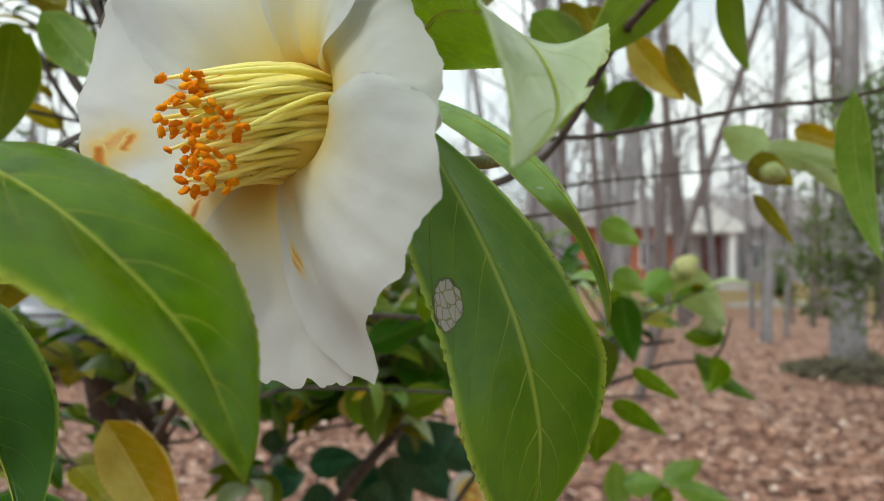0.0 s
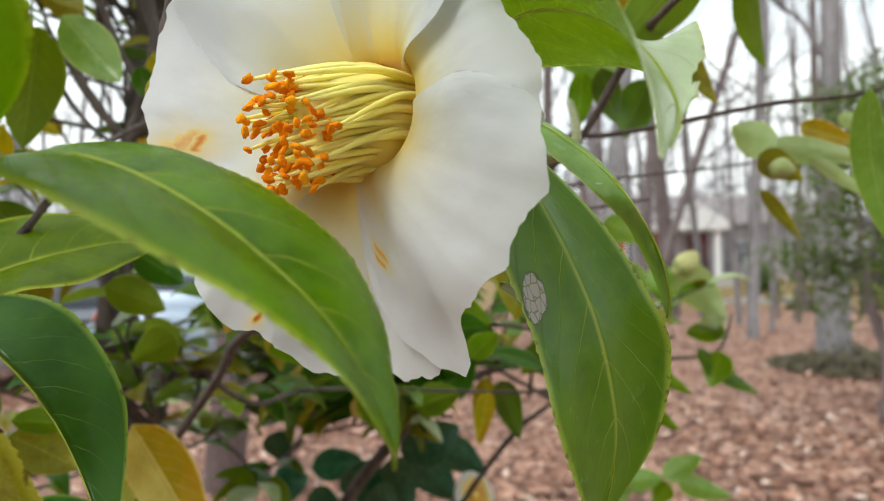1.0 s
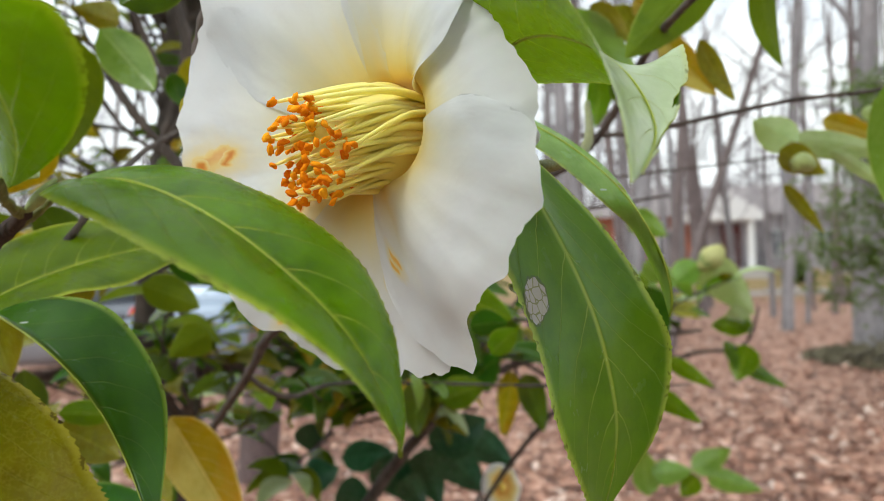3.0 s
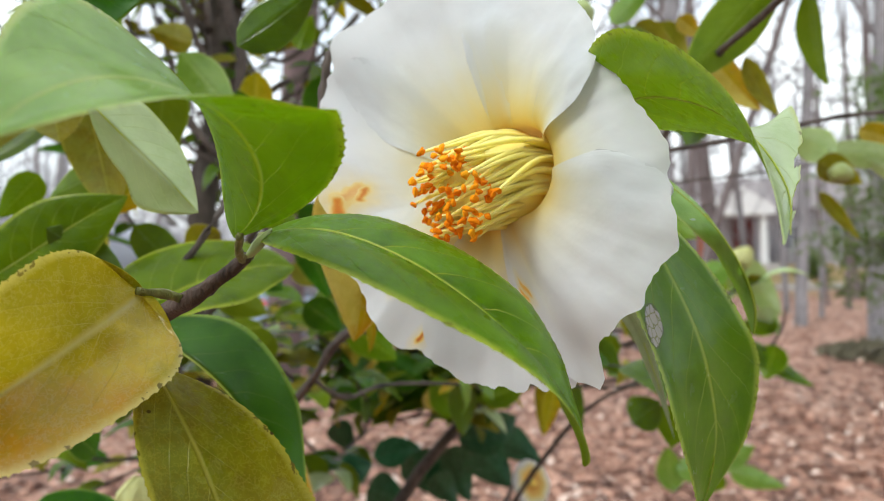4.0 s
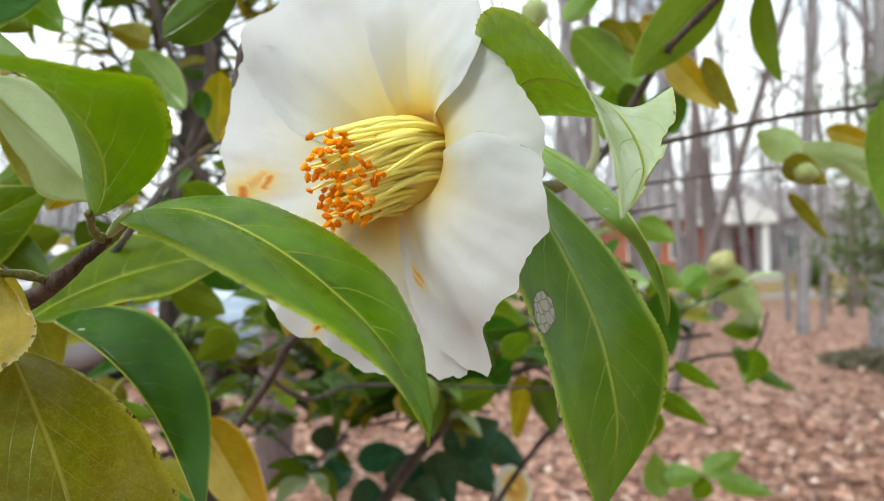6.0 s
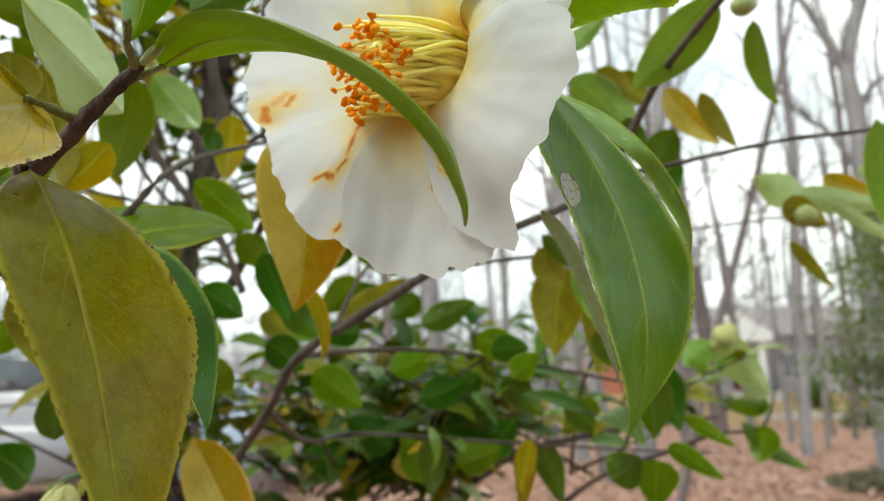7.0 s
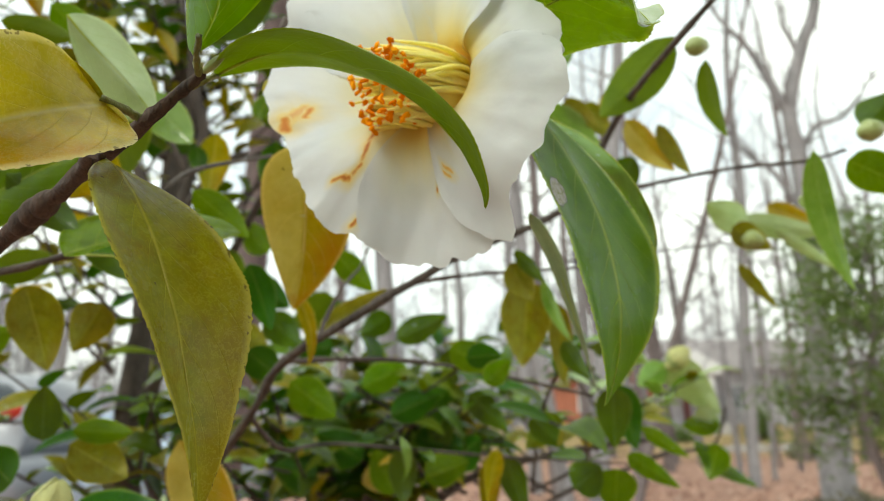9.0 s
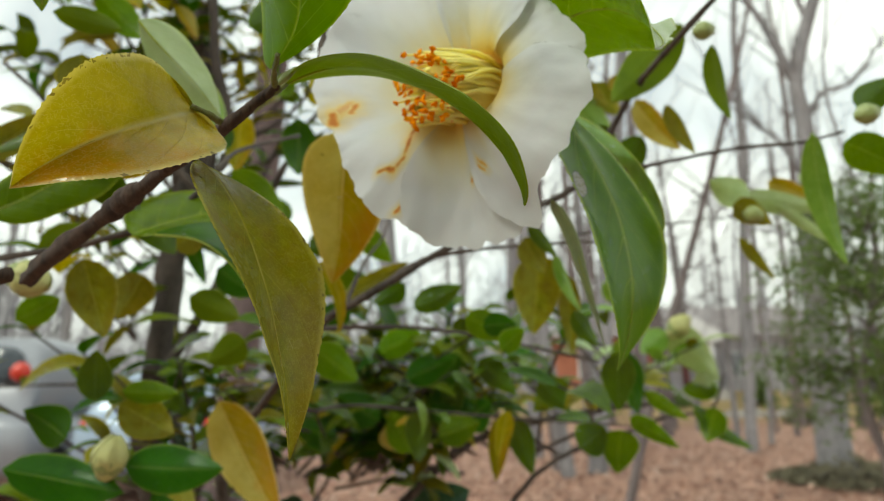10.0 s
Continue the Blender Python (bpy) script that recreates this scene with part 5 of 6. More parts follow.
def spray(p0, p1, n, seed, mats, size=0.06, heaped=True):
    """A leafy shoot: a curved twig with leaves set in turn along it."""
    rnd = random.Random(seed)
    p0, p1 = Vector(p0), Vector(p1)
    ax = p1 - p0
    sag = Vector((rnd.uniform(-1, 1), rnd.uniform(-1, 1), rnd.uniform(-0.6, 1))) * (0.12 * ax.length)
    pts = [p0, p0 + ax * 0.4 + sag, p0 + ax * 0.75 + sag * 0.8, p1]
    put("twig", tube("twig", pts, (0.0028, 0.0022, 0.0016, 0.001), M_LIMB, 6, 0.08, seed), shrub)
    for k in range(n):
        t = 0.25 + 0.75 * (k + 1) / n
        c = [Vector(q) for q in pts]
        at = bez(through_points(c), t)
        a = k * 2.4 + rnd.uniform(-0.5, 0.5)
        out = Vector((math.cos(a), math.sin(a) * 0.8, rnd.uniform(-0.75, 0.25))) + ax.normalized() * 0.7
        out.normalize()
        ln = size * rnd.uniform(0.75, 1.25)
        side = out.cross(Vector((rnd.uniform(-0.5, 0.5), rnd.uniform(-0.9, 0.1), 1))).normalized()
        mid_leaf(rnd.choice(mats), at, at + out * ln, side, ln * rnd.uniform(0.19, 0.25), rnd.uniform(0.03, 0.26), heaped)


# leafy shoots: low and level behind the flower, higher on the stem beside it
put("limb", tube("limb", ((-0.3, 0.95, 0.55), (-0.2, 1.0, 0.9), (-0.02, 1.02, 1.12), (0.16, 1.05, 1.18), (0.36, 1.1, 1.2)), (0.014, 0.011, 0.007, 0.005, 0.003), M_LIMB, 8, 0.06, 3), shrub)
put("limb", tube("limb", ((-0.3, 0.95, 0.6), (-0.42, 1.05, 1.0), (-0.5, 1.15, 1.4), (-0.52, 1.2, 1.8), (-0.45, 1.25, 2.3)), (0.014, 0.010, 0.008, 0.007, 0.004), M_LIMB, 8, 0.06, 4), shrub)
put("limb", tube("limb", ((-0.30, 0.95, 0.58), (-0.36, 0.90, 0.90), (-0.405, 0.83, 1.14), (-0.388, 0.79, 1.225), (-0.379, 0.785, 1.317), (-0.373, 0.795, 1.405), (-0.367, 0.835, 1.606), (-0.389, 0.865, 1.743), (-0.43, 0.92, 1.95), (-0.47, 1.0, 2.3)), (0.019, 0.0165, 0.0155, 0.015, 0.0145, 0.0138, 0.012, 0.010, 0.008, 0.004), M_LIMB, 10, 0.06, 14), shrub, "grey-brown leaning limb")
put("limb", tube("limb", ((-0.384, 0.785, 1.232), (-0.335, 0.752, 1.292), (-0.287, 0.715, 1.358), (-0.243, 0.665, 1.403), (-0.20, 0.62, 1.46)), (0.007, 0.006, 0.0055, 0.0045, 0.003), M_LIMB, 8, 0.06, 15), shrub)
put("trunk", tube("trunk", ((-0.3, 0.95, -0.05), (-0.29, 0.95, 0.1), (-0.31, 0.94, 0.35), (-0.3, 0.95, 0.62)), (0.034, 0.026, 0.023, 0.02), M_LIMB, 10, 0.06, 5), shrub)
rs = random.Random(21)
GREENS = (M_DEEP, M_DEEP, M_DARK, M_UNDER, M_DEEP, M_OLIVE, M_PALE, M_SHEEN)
MIXED = (M_DEEP, M_UNDER, M_DEEP, M_OLIVE, M_DARK, M_YELLOW)
for k in range(30):
    f = k / 30
    p = Vector((-0.25 + 0.6 * f, 1.0 + 0.1 * f, 1.0 + 0.2 * f ** 0.4))
    d = Vector((rs.uniform(-0.22, 0.16), rs.uniform(-0.28, 0.25), rs.uniform(-0.02, 0.2)))
    spray(p, p + d, rs.randint(6, 9), 100 + k, GREENS, 0.055)
for k in range(19):
    z = rs.uniform(1.15, 2.05)
    p = Vector((-0.48 + 0.05 * math.sin(z * 9), 1.15, z))
    d = Vector((rs.uniform(-0.35, 0.34), rs.uniform(-0.6, 0.2), rs.uniform(-0.06, 0.2)))
    spray(p, p + d, rs.randint(5, 8), 200 + k, MIXED, 0.06)

for k in range(15):
    p = Vector((rs.uniform(-0.28, -0.05), rs.uniform(0.85, 1.0), 1.12))
    d = Vector((rs.uniform(-0.15, 0.15), rs.uniform(-0.25, 0.05), rs.uniform(0.04, 0.13)))
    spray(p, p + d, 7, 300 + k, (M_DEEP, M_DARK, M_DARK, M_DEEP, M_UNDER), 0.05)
for k in range(15):
    z = rs.uniform(1.3, 1.75)
    p = Vector((-0.5, 1.0, z))
    d = Vector((rs.uniform(0.0, 0.22), rs.uniform(-0.5, -0.15), rs.uniform(-0.02, 0.12)))
    spray(p, p + d, 6, 400 + k, MIXED, 0.055)

for k in range(5):
    p = Vector((-0.5, 1.12, rs.uniform(1.45, 1.9)))
    d = Vector((rs.uniform(-0.05, 0.36), rs.uniform(-0.62, -0.25), rs.uniform(-0.04, 0.14)))
    spray(p, p + d, 7, 500 + k, (M_DEEP, M_UNDER, M_OLIVE, M_DARK, M_UNDER), 0.052)

for k in range(24):
    p = Vector((rs.uniform(-0.26, 0.14), rs.uniform(0.95, 1.02), 1.13))
    e = Vector((rs.uniform(-0.30, 0.16), rs.uniform(0.55, 0.85), rs.uniform(1.19, 1.29)))
    spray(p, e, 7, 600 + k, (M_DEEP, M_DARK, M_DEEP, M_UNDER, M_DEEP, M_OLIVE, M_YELLOW, M_PALE), 0.052, False)
for k in range(6):
    p = Vector((-0.5, 1.14, rs.uniform(1.35, 2.0)))
    e = Vector((rs.uniform(-0.62, -0.10), rs.uniform(0.52, 1.0), rs.uniform(1.38, 1.9)))
    spray(p, e, 8, 800 + k, (M_DEEP, M_UNDER, M_OLIVE, M_DEEP, M_DARK, M_UNDER, M_YELLOW), 0.056)
for k in range(16):
    p = Vector((rs.uniform(-0.26, 0.05), rs.uniform(0.98, 1.05), 1.1))
    e = Vector((rs.uniform(-0.28, 0.02), rs.uniform(0.75, 1.05), rs.uniform(1.13, 1.24)))
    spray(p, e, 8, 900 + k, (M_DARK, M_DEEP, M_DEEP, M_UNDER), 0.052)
for k in range(16):
    p = Vector((rs.uniform(-0.2, 0.05), 1.0, 1.16))
    e = Vector((rs.uniform(-0.26, 0.06), rs.uniform(0.68, 0.95), rs.uniform(1.24, 1.34)))
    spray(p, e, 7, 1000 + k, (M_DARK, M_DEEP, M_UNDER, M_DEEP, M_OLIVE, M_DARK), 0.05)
for k in range(18):
    p = Vector((-0.42, 1.05, 1.05))
    e = Vector((rs.uniform(-0.58, -0.24), rs.uniform(0.5, 0.9), rs.uniform(1.06, 1.32)))
    spray(p, e, 6, 700 + k, (M_DEEP, M_DARK, M_UNDER, M_OLIVE), 0.055)
for k in range(16):
    z = rs.uniform(1.45, 1.95)
    p = Vector((-0.38, 0.85, z))
    e = Vector((rs.uniform(-0.62, -0.24), rs.uniform(0.50, 0.85), z + rs.uniform(-0.08, 0.14)))
    spray(p, e, 7, 1100 + k, (M_DEEP, M_UNDER, M_OLIVE, M_DARK, M_UNDER, M_GOLD), 0.055)
for k in range(16):
    f = rs.random()
    p = Vector((-0.46, 1.0, 1.45 + 0.45 * f))
    e = Vector((rs.uniform(-0.36, -0.18), rs.uniform(0.75, 0.95), 1.50 + 0.32 * f + rs.uniform(-0.05, 0.05)))
    spray(p, e, 7, 1200 + k, (M_DARK, M_DEEP, M_OLIVE, M_DARK, M_DEEP, M_YELLOW), 0.042)
put("foliage", mesh_of("foliage", heap["v"], heap["f"], LEAF_MATS, heap["uv"], heap["i"]), shrub, "green and olive leaves deeper in the shrub", kind="stuff")


def ellipsoid(at, axis, rx, rz, name, m, parent, label="", pinch=0.35, seed=0):
    """An egg with its pointed end along the axis."""
    bm = bmesh.new()
    bmesh.ops.create_uvsphere(bm, u_segments=14, v_segments=10, radius=1)
    for v in bm.verts:
        k = 1 - pinch * max(0.0, v.co.z) ** 1.5
        v.co.x, v.co.y = v.co.x * k, v.co.y * k
    q = Vector(axis).to_track_quat("Z", "Y").to_matrix().to_4x4()
    bmesh.ops.transform(bm, matrix=Matrix.Translation(at) @ q @ Matrix.Diagonal((rx, rx, rz, 1)), verts=bm.verts)
    for f in bm.faces:
        f.smooth = True
    return part(name, bm, m, parent, label)


def bud(at, axis, size, opening=False, slim=1.0):
    """A fat bud wrapped in overlapping scales; opening: cream petals show at the tip."""
    at, axis = Vector(at), Vector(axis).normalized()
    x = axis.orthogonal().normalized()
    y = axis.cross(x)
    b = ellipsoid(at, axis, size * 0.62 * slim, size, "bud", M_BUDPETAL if opening else M_BUD, shrub, "cream bud opening" if opening else "green flower bud")
    for k in range(6):
        a = k * 2 * math.pi / 6 + 0.3
        o = x * math.cos(a) + y * math.sin(a)
        t = -o * math.sin(0) + axis.cross(o)
        base = at - axis * size * 0.95 + o * size * 0.1
        top = at + axis * size * ((0.15 if opening else 0.72) + 0.12 * (k % 2)) + o * size * slim * (0.58 if opening else 0.30)
        q = (base, at - axis * size * 0.5 + o * size * 0.52 * slim, at - axis * size * 0.05 + o * size * 0.67 * slim, top)
        w = t * size * 0.42 * slim - o * size * 0.10
        w2 = -t * size * 0.42 * slim - o * size * 0.10
        if opening:
            tip = at + axis * size * (0.95 + 0.08 * (k % 3)) + o * size * 0.10
            q2 = (at - axis * size * 0.4 + o * size * 0.55 * slim, at + o * size * 0.66 * slim, at + axis * size * 0.5 + o * size * 0.52 * slim, tip)
            put("bud_petal", blade("bud_petal", q2, (w2 * 1.2, w * 1.2, w2, w), [M_BUDPETAL], petal_profile, 10, 8, 0.0003, puff=0.12, ruffle=0.02, seed=k, crease=False), b)
        put("bud_scale", blade("bud_scale", q, (w2, w, w2 * 0.8, w * 0.8), [M_BUD], petal_profile, 8, 6, 0.0003, puff=0.1), b)


for c, r in (((-0.1570, 0.1520, 1.2895), 0.0040), ((-0.1610, 0.1545, 1.2880), 0.0044), ((-0.1660, 0.1580, 1.2858), 0.0042), ((-0.1180, 0.1250, 1.3040), 0.0021), ((-0.1205, 0.1268, 1.3030), 0.0018), ((-0.1422, 0.1417, 1.2956), 0.0027), ((-0.1050, 0.1185, 1.3110), 0.0014), ((-0.1010, 0.1168, 1.3138), 0.0014)):
    ellipsoid(c, (0.6, -0.1, 0.7), r, r * 1.25, "twig_node", M_TWIG, shrub, "knobbly brown twig node", 0.1)
ellipsoid((-0.1004, 0.2000, 1.3538), (0.5, -0.3, -0.6), 0.0016, 0.0022, "withered_bud", M_TWIG, shrub, "blackened withered bud", 0.2)
bud((0.257, 0.545, 1.382), (0.8, -0.1, -0.3), 0.013)
bud((0.324, 0.945, 1.312), (0.45, -0.2, 0.5), 0.022, True)
bud((-0.241, 0.345, 1.184), (0.25, -0.2, 0.9), 0.014, True)
bud((0.024, 0.40, 1.468), (-0.1, -0.2, -0.9), 0.012)
bud((0.262, 0.373, 1.412), (0.8, 0.1, 0.2), 0.011)
bud((0.166, 0.41, 1.497), (0.7, 0.2, 0.2), 0.011)
bud((-0.0975, 0.1165, 1.3172), (0.6, 0.1, 0.7), 0.0045, slim=0.45)


def stamens(owner, root, axis, n, size, seed):
    """A brush of filaments round a fused tube, each with an anther at its end."""
    rnd = random.Random(seed)
    root, axis = Vector(root), Vector(axis).normalized()
    x = axis.cross(Vector((0, 0, 1))).normalized()
    y = x.cross(axis)
    foot = root + y * (0.0030 * size) - x * (0.0042 * size)
    core = (root + axis * 0.034 * size - foot).normalized()
    put("stamen_tube", tube("stamen_tube", [foot - core * 0.006 * size, foot + core * 0.008 * size, foot + core * 0.018 * size, foot + core * 0.0305 * size], [0.0100 * size, 0.0122 * size, 0.0126 * size, 0.0098 * size], M_TUBE, 24), owner, "pale yellow fused stamen tube")
    for i in range(n):
        a = rnd.uniform(0, 2 * math.pi)
        k = math.sqrt((i + 0.5) / n) if i % 3 == 0 else rnd.uniform(0.82, 1.0)
        c, s = math.cos(a), math.sin(a)
        length = rnd.uniform(0.0335, 0.0425) * size * (1.02 - 0.06 * k + 0.10 * s * k - 0.10 * c * k)
        o = x * c + y * s
        p0 = foot + o * (0.0114 * k * size) + core * 0.004
        swing = Vector((rnd.uniform(-1, 1), rnd.uniform(-1, 1), rnd.uniform(-1, 1))) * 0.0014 * size
        p1 = foot + core * (length * 0.5) + o * (0.0127 * k * size) + Vector((0, 0, 0.0004 * size)) + swing
        p2 = root + axis * length + (x * c + y * s * (1.0 if s > 0 else 0.72)) * (0.0128 * k * size) + Vector((0, 0, -0.0058 * size)) + Vector((rnd.uniform(-1, 1), rnd.uniform(-1, 1), rnd.uniform(-1, 1))) * 0.0030 * size
        if i == n - 9:
            p1, p2 = root + axis * 0.016 + o * 0.008, root + axis * 0.018 + Vector((-0.004, -0.008, -0.012))
        f = put("filament", tube("filament", (p0, p1, p2), (0.00150 * size, 0.00092 * size, 0.00034 * size), M_FILAMENT, 6), owner)
        bm = bmesh.new()
        bmesh.ops.create_icosphere(bm, subdivisions=2, radius=1)
        for f2 in bm.faces:
            f2.smooth = True
        for v in bm.verts:
            v.co *= rnd.uniform(0.75, 1.2) * (1 + 0.45 * abs(v.co.x))
            v.co.x += 0.35 * v.co.z * v.co.z
        q = (p2 - p1).normalized().to_track_quat("Z", "Y").to_matrix().to_4x4()
        turn = Euler((rnd.uniform(-1.2, 1.2), rnd.uniform(-1.2, 1.2), rnd.uniform(0, 6))).to_matrix().to_4x4()
        bmesh.ops.transform(bm, matrix=Matrix.Translation(p2) @ q @ turn @ Matrix.Diagonal((0.00074 * size, 0.00056 * size, rnd.uniform(0.0008, 0.0016) * size, 1)), verts=bm.verts)
        part("anther", bm, M_ANTHER, f)


stamens(flower, F_ROOT + F_AXIS * 0.013, F_AXIS, 112, 1.1, 5)
put("calyx", tube("calyx", (F_ROOT - F_AXIS * 0.008, F_ROOT - F_AXIS * 0.002, F_ROOT + F_AXIS * 0.004), (0.004, 0.009, 0.0105), M_BUD, 14), flower, "green scaly calyx")
put("flower_stalk", tube("flower_stalk", (F_ROOT - F_AXIS * 0.006, F_ROOT - F_AXIS * 0.02, (0.03, 0.25, 1.345), (0.06, 0.40, 1.40)), (0.003, 0.0026, 0.0022, 0.002), M_STEM, 8, 0.05, 2), flower)


def small_flower(at, axis, radius, label, closed=0.3):
    fl = thing("camellia_flower", at, label, "flower", "white camellia flowers")
    at, axis = Vector(at), Vector(axis).normalized()
    x = axis.orthogonal().normalized()
    y = axis.cross(x)
    for k in range(7):
        a = k * 2 * math.pi / 7
        o = x * math.cos(a) + y * math.sin(a)
        t = axis.cross(o)
        q = (at, at + o * radius * 0.35 + axis * radius * closed, at + o * radius * 0.75 + axis * radius * (closed + 0.1), at + o * radius + axis * radius * closed * (0.7 + 0.2 * (k % 2)))
        w = t * radius * 0.42
        put("petal", blade("petal", q, (-w, w, -w * 1.2, w * 1.2), [M_PETAL], petal_profile, 10, 8, 0.0003, puff=0.0, ruffle=0.03, seed=k, crease=False), fl)
    stamens(fl, at, axis, 24, radius / 0.05 * 0.7, 3)


small_flower((0.030, 1.06, 0.968), (0.55, -0.7, 0.35), 0.036, "small white camellia flower among dark leaves low in the shrub")
bud((-0.300, 0.345, 1.292), (0.7, -0.2, -0.25), 0.016, True)

# ---- trees ----
def bare_tree(x, y, h, r, m, seed, limbs=7, lean=None, flare=1.35):
    rnd = random.Random(seed)
    t = thing("bare_tree", (x, y, 0), "tall bare winter tree with grey bark" if m is M_BARK else "bare winter tree with brown bark", "tree", "bare trees in the wood")
    lean = Vector((*(lean or (rnd.gauss(0, 0.06), rnd.gauss(0, 0.05))), 1))
    pts = [Vector((x, y, -0.1)) + lean * (h * k) + Vector((rnd.uniform(-1, 1), rnd.uniform(-1, 1), 0)) * (0.022 * h * k) for k in (0, 0.02, 0.2, 0.4, 0.6, 0.8, 1)]
    rr = [r * flare, r * 1.08, r, r * 0.85, r * 0.65, r * 0.4, r * 0.12]
    put("trunk", tube("trunk", pts, rr, m, 10, 0.05, seed), t)
    for k in range(limbs):
        f = rnd.uniform(0.2, 0.95)
        p = pts[0] + lean * (h * f)
        a = rnd.uniform(0, 2 * math.pi)
        ln = h * rnd.uniform(0.1, 0.26)
        d = Vector((math.cos(a), math.sin(a), rnd.uniform(0.4, 1.3))).normalized()
        q = [p, p + d * ln * 0.35, p + d * ln * 0.7 + Vector((0, 0, 0.05 * ln)), p + d * ln + Vector((0, 0, 0.15 * ln))]
        rb = r * 0.32 * (1 - f * 0.6)
        lm = tube("limb", q, [rb, rb * 0.7, rb * 0.45, rb * 0.15], m, 6, 0.05, seed + k)
        tw = []
        for i in range(4):
            g = rnd.uniform(0.3, 0.9)
            b0 = q[0].lerp(q[3], g)
            e = b0 + (d + Vector((rnd.uniform(-1, 1), rnd.uniform(-1, 1), rnd.uniform(-0.2, 0.9)))).normalized() * ln * rnd.uniform(0.3, 0.6)
            s = (e - b0).orthogonal().normalized() * rb * 0.3
            s2 = (e - b0).cross(s).normalized() * rb * 0.3
            tw.append(([b0 + s, b0 - s * 0.5 + s2, b0 - s * 0.5 - s2, e], [(0, 1, 3), (1, 2, 3), (2, 0, 3)], 0))
        stem = ([v.co.copy() for v in lm.vertices], [tuple(f.vertices) for f in lm.polygons], 0)
        put("limb", join_meshes("limb", [stem] + tw, [m]), t)


def forked_tree():
    """The pale tree by the path: a trunk that bends and forks above head height."""
    t = thing("bare_tree", (5.53, 9.6, 0), "tall pale grey forked bare tree with a crooked trunk", "tree", "bare trees in the wood")
    y = 9.6
    trunk = ((5.53, y, -0.1), (5.53, y, 0.25), (5.55, y, 1.6), (5.56, y, 3.0), (5.66, y, 4.9), (5.62, y, 5.85), (5.94, y, 6.9), (6.31, y, 7.8), (6.6, y, 9.6), (6.7, y, 12.5))
    put("trunk", tube("trunk", trunk, (0.33, 0.24, 0.20, 0.16, 0.125, 0.11, 0.10, 0.09, 0.06, 0.02), M_BARK, 14, 0.06, 4), t)
    rnd = random.Random(77)
    limbs = [((5.62, y, 5.7), (5.34, y, 6.43), (5.15, y + 0.1, 7.0), (4.74, y + 0.2, 7.7), (4.2, y, 8.8)), ((5.65, y, 5.1), (6.0, y, 5.6), (6.5, y, 5.8), (7.1, y, 6.6)), ((5.6, y, 4.2), (5.2, y, 4.9), (4.9, y, 5.1), (4.3, y, 5.9)),
             ((5.57, y, 3.4), (5.9, y, 4.1), (6.4, y, 4.3), (6.9, y, 4.9)), ((5.9, y, 6.8), (5.7, y, 7.5), (5.75, y, 8.4)), ((5.57, y, 3.0), (5.2, y, 3.4), (4.7, y, 3.5), (4.2, y, 3.9))]
    for k, q in enumerate(limbs):
        r0 = (0.085, 0.06, 0.05, 0.045, 0.05, 0.03)[k]
        lm = tube("limb", q, [r0 * (1 - 0.8 * i / (len(q) - 1)) for i in range(len(q))], M_BARK, 7, 0.08, k)
        bits = [([v.co.copy() for v in lm.vertices], [tuple(f.vertices) for f in lm.polygons], 0)]
        for i in range(16):
            j = rnd.randrange(len(q) - 1)
            p = Vector(q[j]).lerp(Vector(q[j + 1]), rnd.random())
            d = (Vector(q[-1]) - Vector(q[0])).normalized() + Vector((rnd.uniform(-1, 1), rnd.uniform(-1, 1), rnd.uniform(-0.4, 0.9)))
            w = tube("bit", (p, p + d * 0.3 + Vector((0, 0, 0.04)), p + d * rnd.uniform(0.5, 1.0)), (r0 * 0.28, r0 * 0.18, 0.004), M_BARK, 4)
            bits.append(([v.co.copy() for v in w.vertices], [tuple(f.vertices) for f in w.polygons], 0))
            bpy.data.meshes.remove(w)
        put("limb", join_meshes("limb", bits, [M_BARK]), t)
        bpy.data.meshes.remove(lm)


forked_tree()
bare_tree(-1.37, 4.5, 13.0, 0.115, M_BARK_RED, 2, 6, (0.055, 0.01), 1.2)
bare_tree(2.07, 7.6, 8.0, 0.05, M_BARK_DARK, 4, 12, (0.309, 0.0))
rt = random.Random(11)
for k in range(52):
    y = rt.uniform(10, 50)
    x = rt.uniform(-0.75, 0.8) * y
    if (0.39 * y < x < 0.425 * y and y < 27) or (0.48 * y < x < 0.62 * y and y < 20) or (x < -0.2 * y and y < 22):
        continue
    bare_tree(x, y, rt.uniform(10, 19), rt.uniform(0.06, 0.17), rt.choice((M_BARK, M_BARK, M_BARK_DARK)), 20 + k, 8)


for k in range(30):
    y = rt.uniform(14, 30)
    bare_tree(rt.uniform(-0.12, 0.66) * y, y, rt.uniform(8, 15), rt.uniform(0.04, 0.11), rt.choice((M_BARK, M_BARK_DARK)), 120 + k, 10)


